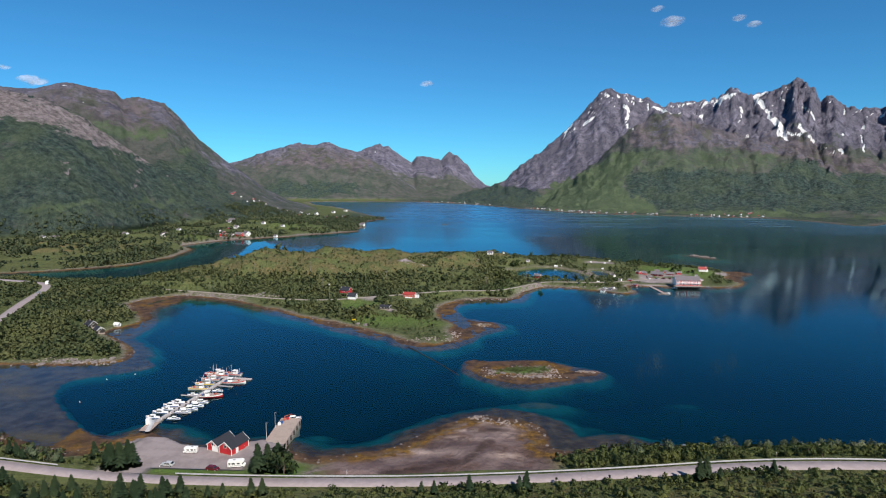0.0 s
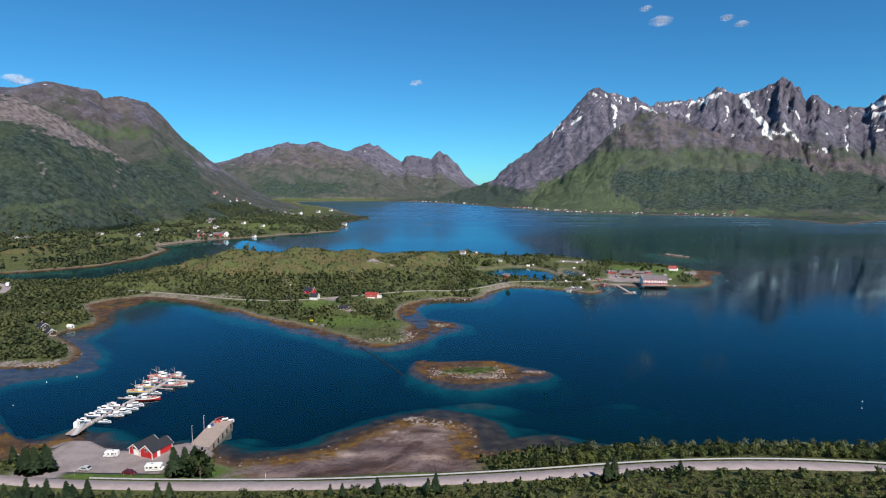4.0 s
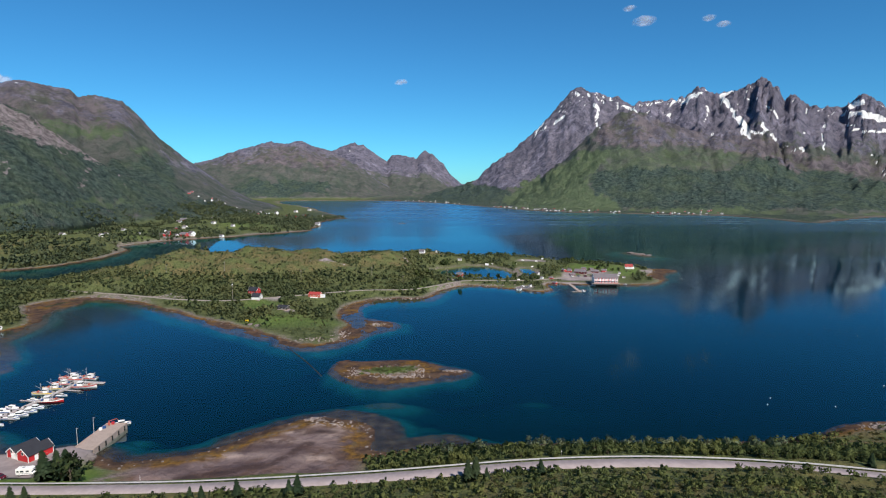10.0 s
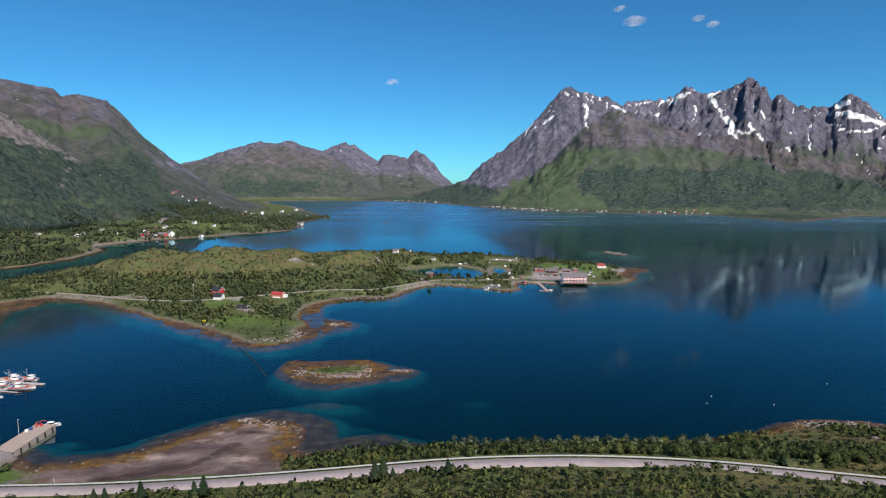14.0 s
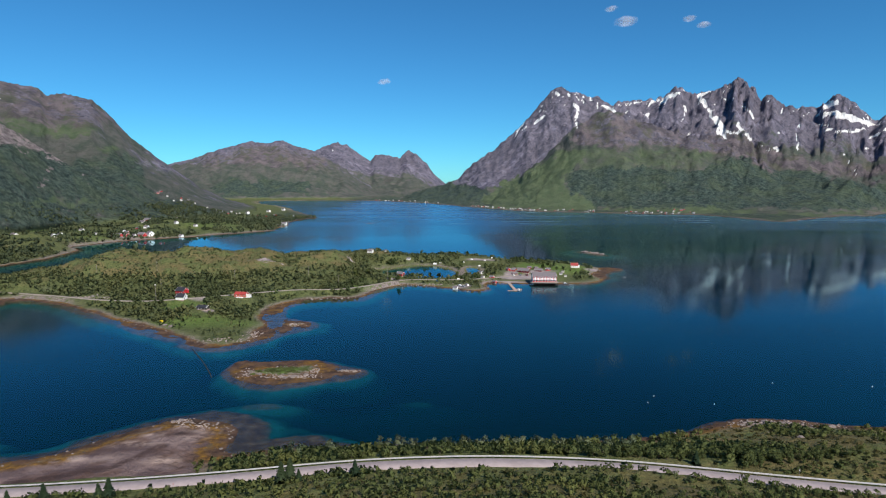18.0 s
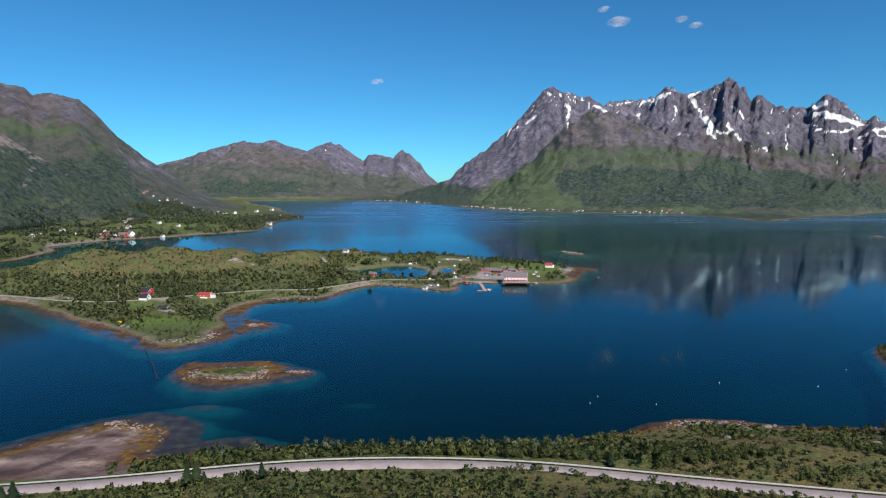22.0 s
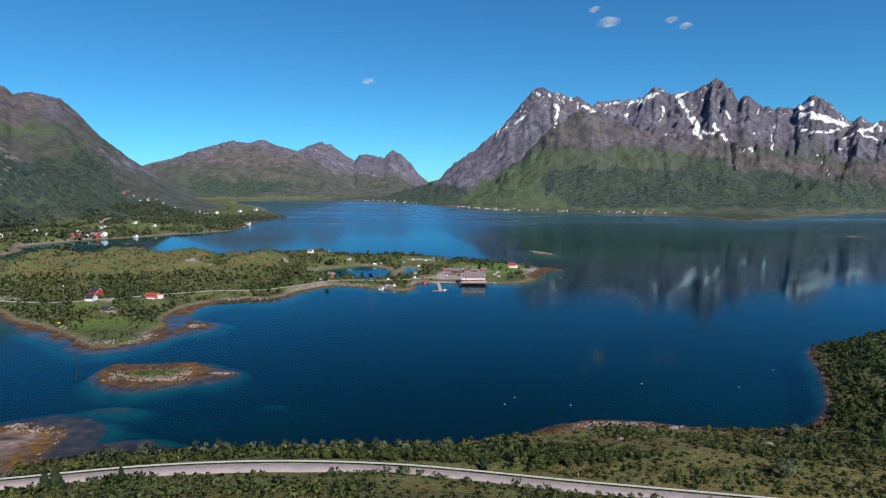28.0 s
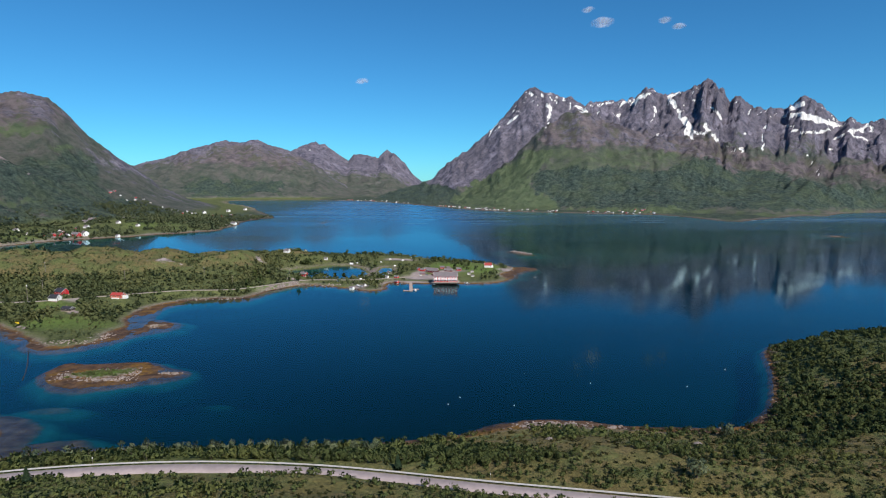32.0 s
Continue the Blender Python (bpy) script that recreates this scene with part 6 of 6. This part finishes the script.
fb = boat(10.5, WHITE, RED, "white fishing boat with a red rail, wheelhouse and mast", "fishing_boat", True)
fb.matrix_basis = pose(-110, 259.2, 0, 0, 0, -82)
for x, y, q, s in ((-122.0, 268.6, 95, 1.0), (-115.5, 270.5, 80, 0.95), (-123.0, 262.5, 92, 0.85)):
    copy_thing(fb, pose(x, y, 0, 0, 0, q) @ Matrix.Scale(s, 4))
fb2 = boat(9.5, RED, WHITE, "fishing boat with a red hull and white wheelhouse", "fishing_boat", True)
fb2.matrix_basis = pose(-113.2, 241.5, 0, 0, 0, -80)
copy_thing(fb2, pose(-124.5, 270.6, 0, 0, 0, 100))
fb3 = boat(9.0, WHITE, YELLOW, "white fishing boat with a yellow rail", "fishing_boat", True)
fb3.matrix_basis = pose(-123.3, 250.2, 0, 0, 0, 96)
copy_thing(fb3, pose(-123.0, 256.4, 0, 0, 0, 94))
mb = boat(6.4, WHITE, BLUE, "small white motorboat with a low cabin", "motorboat", False)
mb.matrix_basis = pose(-126.4, 217.4, 0, 0, 0, 84)
for x, y, q, s in ((-126.0, 222.4, 88, 1.1), (-125.0, 226.0, 84, 0.9), (-125.2, 229.6, 86, 1.15), (-124.0, 233.3, 80, 1.1), (-117.6, 216.8, -85, 0.8), (-117.0, 223.2, -82, 1.0), (-116.2, 226.4, -84, 1.15), (-115.2, 230.0, -80, 1.1),
        (-115.0, 234.0, -82, 1.1), (-113.3, 248.0, -80, 0.75), (-122.0, 242.6, 94, 0.8), (196, 528.5, 80, 0.8), (228, 533, 60, 0.8), (180, 500, 20, 0.9), (-328, 539, 80, 0.9), (-321, 536.5, 60, 0.8), (-317, 534.5, 85, 0.9), (-69.5, 218.6, -70, 1.1)):
    copy_thing(mb, pose(x, y, 0, 0, 0, q) @ Matrix.Scale(s, 4))

qy = thing("quay", "stone and concrete quay reaching into deep water", "quay", pose(-68.4, 204.0, 0, 0, 0, 1.5))
part("deck", box(-3.9, 3.9, -11, 11, 1.7, 2.05), CONCRETE, qy, "pale concrete deck")
part("approach", box(-3.8, 3.8, -16, -11.02, 1.6, 2.0), plain("old_tarmac", (0.2, 0.18, 0.18), 0.9), qy)
for k in range(14):
    for j in range(3):
        for s in (-1, 1):
            y0 = -11 + k * 1.57
            part("block", box(s * 3.55 - 0.3, s * 3.55 + 0.3, y0 + 0.03, y0 + 1.54, -1.6 + j * 1.1 + 0.02, -0.52 + j * 1.1), CONCRETE, qy)
part("core", box(-3.3, 3.3, -15, 10.9, -6, 1.68), TIMBER, qy)
part("kerb", joined([box(-3.9, -3.6, -11, 11, 2.05, 2.3), box(3.6, 3.9, -11, 11, 2.05, 2.3), box(-3.6, 3.6, 10.7, 11, 2.05, 2.3)]), CONCRETE, qy)
for k in range(5):
    part("fender", tube((4.0, -8 + k * 4.2, 0.2), (4.0, -8 + k * 4.2, 1.9), 0.28, 0.28, 9), BLACK, qy)
for x, y in ((-72.0, 205.8), (-72.2, 196.6)):
    lp = thing("lamp_post", "slim steel lamp post on the quay", "street lamp", pose(x, y, 2.05), "quay lamps")
    part("pole", tube((0, 0, 0), (0, 0, 6.2), 0.09, 0.06), GALV, lp)
    part("lamp_head", box(-0.15, 0.6, -0.12, 0.12, 6.1, 6.3), GREY, lp, bevel=0.03)
cr = thing("quay_crane", "small rust-red crane at the end of the quay", "crane", pose(-70.6, 213.0, 2.05, 0, 0, 20))
part("pillar", tube((0, 0, 0), (0, 0, 1.9), 0.22, 0.18), ORANGE, cr)
part("arm", joined([tube((0, 0, 1.8), (2.6, 0.4, 2.3), 0.13, 0.1), tube((2.6, 0.4, 2.3), (3.2, 0.5, 1.5), 0.08, 0.06)]), ORANGE, cr)
part("winch", box(-0.45, 0.3, -0.4, 0.4, 0.4, 1.1), ORANGE, cr, bevel=0.05)
for k, (x, y, m) in enumerate(((-71.0, 210.5, BLUE), (-71.4, 208.9, WHITE), (-69.8, 214.2, RED))):
    cb = thing("fish_crate", "stacked plastic fish crates on the quay", "crate", pose(x, y, 2.05, 0, 0, 12 * k), "fish crates")
    for j in range(2):
        part("crate", box(-0.5, 0.5, -0.4, 0.4, j * 0.5, j * 0.5 + 0.46), m, cb, bevel=0.03)


# ---- vehicles on the yard ----
def wheel(parent, x, y, r):
    t = part("wheel", tube((x - 0.12, y, r), (x + 0.12, y, r), r, r, 14), BLACK, parent)
    part("rim", tube((x - 0.13, y, r), (x + 0.13, y, r), r * 0.55, r * 0.55, 10), GALV, t)


def side_shape(profile, w):
    """A vehicle's side outline in y and z, drawn across its width."""
    n = len(profile)
    v = [(-w / 2, y, z) for y, z in profile] + [(w / 2, y, z) for y, z in profile]
    return v, [tuple(range(n)), tuple(range(2 * n - 1, n - 1, -1))] + [(k, (k + 1) % n, n + (k + 1) % n, n + k) for k in range(n)]


def motorhome(x, y, rz, s, label, name):
    ob = thing(name, label, "motorhome", at(x, y, rz, 0.0, 2.4, s))
    part("body", side_shape([(-3.2, 0.45), (2.0, 0.45), (3.2, 0.5), (3.25, 1.0), (2.5, 1.25), (2.15, 1.75), (2.75, 2.0), (2.8, 2.7), (2.0, 2.95), (-3.0, 2.85), (-3.2, 2.6)], 2.2), WHITE, ob, bevel=0.07)
    part("windscreen", side_shape([(2.5, 1.28), (2.14, 1.78), (2.1, 1.72), (2.44, 1.26)], 1.9), GLASS, ob)
    for sd in (-1, 1):
        for q, ww in ((0.9, 0.5), (-1.0, 0.6), (-2.4, 0.35)):
            part("window", box(sd * 1.1 - 0.03, sd * 1.1 + 0.03, q - ww, q + ww, 1.5, 2.1), GLASS, ob)
        part("stripe", box(sd * 1.1 - 0.02, sd * 1.1 + 0.02, -3.1, 2.0, 0.95, 1.1), GREY, ob)
        part("headlight", box(sd * 0.75 - 0.18, sd * 0.75 + 0.18, 3.18, 3.27, 0.75, 0.95), GALV, ob)
    part("roof_hatch", box(-0.4, 0.4, -1.2, -0.4, 2.85, 3.0), GREY, ob)
    for sd in (-1, 1):
        for q in (-1.9, 2.2):
            wheel(ob, sd * 1.0, q, 0.36)
    return ob


def car(x, y, rz, paint, label):
    ob = thing("car", label, "car", at(x, y, rz, 0.0, 2.4))
    part("body", side_shape([(-2.1, 0.3), (2.1, 0.3), (2.15, 0.62), (1.2, 0.85), (0.5, 1.35), (-1.3, 1.42), (-2.05, 0.95)], 1.72), paint, ob, bevel=0.06)
    part("windscreen", side_shape([(1.15, 0.9), (0.52, 1.33), (0.46, 1.28), (1.05, 0.88)], 1.5), GLASS, ob)
    part("rear_window", side_shape([(-1.38, 1.36), (-2.0, 0.98), (-2.05, 1.02), (-1.42, 1.4)], 1.4), GLASS, ob)
    for sd in (-1, 1):
        part("side_window", joined([box(sd * 0.86 - 0.02, sd * 0.86 + 0.02, -1.2, -0.35, 0.92, 1.28), box(sd * 0.86 - 0.02, sd * 0.86 + 0.02, -0.28, 0.5, 0.92, 1.26)]), GLASS, ob)
        part("headlight", box(sd * 0.6 - 0.15, sd * 0.6 + 0.15, 2.08, 2.16, 0.55, 0.68), GALV, ob)
        for q in (-1.3, 1.3):
            wheel(ob, sd * 0.8, q, 0.31)
    return ob


motorhome(-74.6, 175.2, -82, 0.86, "white motorhome parked on the gravel yard", "motorhome")
motorhome(-94.5, 184.2, 95, 0.74, "white camper van parked by the shore", "camper_van")
car(-97.7, 174.8, 84, GALV, "silver estate car parked on the gravel yard")
car(-81.6, 172.8, -96, MAROON, "dark red hatchback parked on the gravel yard")
car(-336.7, 429.6, -25, GREY, "grey car on the western road").location.z = 8.05
vb = motorhome(-358, 467, 30, 1.0, "white van on the western road", "white_van")
vb.location.z = 8.05
for k, (x, y, q) in enumerate(((184, 566, 10), (190, 562, 20), (196, 560, 15), (128, 514, 40), (131, 510, 50), (203, 563, 12))):
    c = car(x, y, q, (WHITE, GREY, MAROON)[k % 3], "car parked at the fishing station")
    c.location.z = height_at(x, y) + 0.05


# ---- along the road ----
def guard_rail(x0, x1, label):
    line = ROADS[0][0]
    ob = thing("guard_rail", label, "guard rail")
    keep = line[(line[:, 0] > x0) & (line[:, 0] < x1)]
    t = np.gradient(keep[:, :2], axis=0)
    t /= np.hypot(*t.T)[:, None]
    p = keep[:, :2] + np.stack([-t[:, 1], t[:, 0]], 1) * 2.95
    n = len(p)
    v = [(a, b, c + e) for (a, b), c in zip(p, keep[:, 2]) for e in (0.28, 0.48, 0.68)] + [(a + 0.0, b + 0.12, c + e) for (a, b), c in zip(p, keep[:, 2]) for e in (0.28, 0.48, 0.68)]
    f = [(3 * k + j, 3 * k + 3 + j, 3 * k + 4 + j, 3 * k + 1 + j) for k in range(n - 1) for j in (0, 1)]
    f += [tuple(3 * n + i for i in q) for q in f] + [(3 * k + 2, 3 * k + 5, 3 * n + 3 * k + 5, 3 * n + 3 * k + 2) for k in range(n - 1)]
    part("rail", (v, f), GALV, ob)
    post = make_mesh("post", box(-0.06, 0.06, 0.1, 0.22, -0.6, 0.62), TIMBER)
    for (a, b), c in zip(p, keep[:, 2]):
        q = part("post", post, GALV, ob)
        q.location = (a, b, c)


guard_rail(-92, 420, "pale galvanised guard rail along the road")
guard_rail(-240, -128, "pale galvanised guard rail west of the yard")
line_ = ROADS[0][0]
for k, (x, side_) in enumerate(((-106, -4.6), (-142, 4.4), (-100, 4.6), (34, -4.5), (96, 4.4), (146, -4.5), (206, 4.5), (250, -4.5))):
    i = int(np.argmin(np.abs(line_[:, 0] - x)))
    m = thing("marker_post", "slim roadside snow pole", "post", pose(line_[i, 0], line_[i, 1] + side_, line_[i, 2] - 0.3), "snow poles")
    part("pole", tube((0, 0, 0), (0, 0, 2.6), 0.05, 0.035), TIMBER, m)
    part("reflector", box(-0.06, 0.06, -0.06, 0.06, 1.9, 2.3), ORANGE if k % 2 else WHITE, m)
edge_mat = plain("road_paint", (0.47, 0.44, 0.44), 0.7)
for s in (-1, 1):
    q = line_.copy()
    tt = np.gradient(q[:, :2], axis=0)
    tt /= np.hypot(*tt.T)[:, None]
    q[:, :2] += np.stack([-tt[:, 1], tt[:, 0]], 1) * s * 2.35
    ribbon("edge_line", q, 0.31, 0.012, edge_mat, "faded white edge line on the road") if s > 0 else None
fr = thing("navigation_frame", "white steel frame standing at the tide pool", "beacon", at(-37.8, 174.5, 0, -0.2))
part("post", tube((0, 0, 0), (0, 0, 3.6), 0.08, 0.05), WHITE, fr)
for q in (-1, 1):
    part("brace", tube((q * 1.4, 0, 0), (0, 0, 2.0), 0.05, 0.04), WHITE, fr)


# ---- on and in the water ----
for x, y in ((204.8, 250.0), (199.3, 242.4), (227.4, 240.6), (267.7, 266.4), (311.5, 261.0), (341.9, 284.4), (-167.6, 232.4), (-164.4, 268.8), (-173.8, 260.9)):
    b = thing("mooring_buoy", "small white mooring buoy floating on the fjord", "buoy", pose(x, y, 0.0), "mooring buoys")
    part("float", turned(lump(2, 1, 0.0), Matrix.Translation((0, 0, 0.1)) @ Matrix.Scale(0.22, 4)), WHITE, b, smooth_it=True)
    part("ring", tube((0, 0, 0.4), (0, 0, 0.6), 0.06, 0.05), GALV, b)
pipe = [(-33, 325), (-26.5, 315), (-20, 305.5), (-12.2, 293.2), (-6, 282.5), (-2.3, 275.8)]
cv = bpy.data.curves.new("pipe", "CURVE")
cv.dimensions, cv.bevel_depth, cv.bevel_resolution = "3D", 0.28, 2
sp = cv.splines.new("POLY")
fine = densify([(a, b, 0.02) for a, b in pipe], 2.0)
sp.points.add(len(fine) - 1)
for p, q in zip(sp.points, fine):
    p.co = (*q, 1)
cv.materials.append(BLACK)
tagged(new("floating_pipe", cv), "black pipe floating across the narrow sound", "pipe")
ym = thing("sea_mark", "yellow sign board on a pole at the shore", "sign", at(-75, 376.5, 0, -0.2))
part("post", tube((0, 0, 0), (0, 0, 2.4), 0.08, 0.06), TIMBER, ym)
part("board", box(-1.1, 1.1, -0.06, 0.06, 1.5, 2.9), YELLOW, ym, bevel=0.02)
for x, y, hh in ((-104.7, 430, 13), (-70, 500, 9), (-140, 505, 9), (-10, 520, 9), (60, 545, 8), (-190, 500, 9), (-120, 470, 9), (20, 505, 8)):
    tp = thing("utility_pole", "grey timber utility pole among the birches", "utility pole", at(x, y, 20, -0.4), "utility poles")
    part("pole", tube((0, 0, 0), (0, 0, hh), 0.16, 0.11), TIMBER, tp)
    part("crossarm", box(-0.9, 0.9, -0.08, 0.08, hh - 0.7, hh - 0.5), TIMBER, tp)
    if hh > 10:
        part("lamp_head", turned(lump(1, 2, 0.0), Matrix.Translation((0, 0, hh)) @ Matrix.Scale(0.5, 4)), WHITE, tp)


# ---- clouds ----
def cloud_material():
    """Thin vapour: dense in the middle of the puff, ragged and clear towards its rim."""
    n = Nodes("cloud")
    tc = n.t.nodes.new("ShaderNodeTexCoord")
    sp = n.t.nodes.new("ShaderNodeSeparateXYZ")
    n.t.links.new(tc.outputs["Generated"], sp.inputs[0])
    sq = [n.math("POWER", n.math("MULTIPLY", n.math("SUBTRACT", sp.outputs[k], 0.5), 2.0), 2.0) for k in (0, 2)]
    r2 = n.math("ADD", n.math("ADD", *sq), n.math("MULTIPLY", n.math("SUBTRACT", n.noise(0.014, 5, 0.6), 0.5), 2.6))
    dense = n.ramp(r2, 0.75, -0.25, 0.0, 0.5)
    mat = n.done((0.86, 0.84, 0.92), 1.0, spec=0.0)
    thin, both = n.t.nodes.new("ShaderNodeBsdfTranslucent"), n.t.nodes.new("ShaderNodeMixShader")
    clear, all_ = n.t.nodes.new("ShaderNodeBsdfTransparent"), n.t.nodes.new("ShaderNodeMixShader")
    thin.inputs[0].default_value = (0.86, 0.84, 0.92, 1)
    both.inputs[0].default_value = 0.5
    n.t.links.new(n.bsdf.outputs[0], both.inputs[1])
    n.t.links.new(thin.outputs[0], both.inputs[2])
    n.put(all_.inputs[0], dense)
    n.t.links.new(clear.outputs[0], all_.inputs[1])
    n.t.links.new(both.outputs[0], all_.inputs[2])
    n.t.links.new(all_.outputs[0], n.out.inputs[0])
    return mat


CLOUD = cloud_material()


def cloud(bearing, rise, rng, w, seed):
    a = radians(bearing)
    c = Vector((MIDDLE[0] + math.sin(a) * rng, MIDDLE[1] + math.cos(a) * rng, 95 + math.tan(radians(rise)) * rng))
    bm = bmesh.new()
    bmesh.ops.create_icosphere(bm, subdivisions=5, radius=1.0)
    for v in bm.verts:
        p = v.co.copy()
        v.co = Vector((p.x * w * 0.55, p.y * w * 0.2, p.z * w * 0.22)) + Vector((0, 0, p.x * w * 0.06))
    shape = [tuple(v.co) for v in bm.verts], [tuple(v.index for v in f.verts) for f in bm.faces]
    bm.free()
    shape = turned(shape, pose(0, 0, 0, 0, 0, -bearing))
    ob = tagged(new("cloud", make_mesh("cloud", shape, CLOUD, True)), "small wispy white cloud in the clear sky", "cloud", "clouds")
    ob.location = c


for k, c in enumerate([(-5.07, 9.67, 4600, 120), (17.92, 14.53, 4600, 190), (16.62, 15.66, 4600, 110), (23.25, 14.3, 4600, 120), (24.44, 13.64, 4600, 110), (-38.44, 7.97, 4600, 170), (-40.27, 8.77, 4600, 90)]):
    cloud(*c, k + 1)
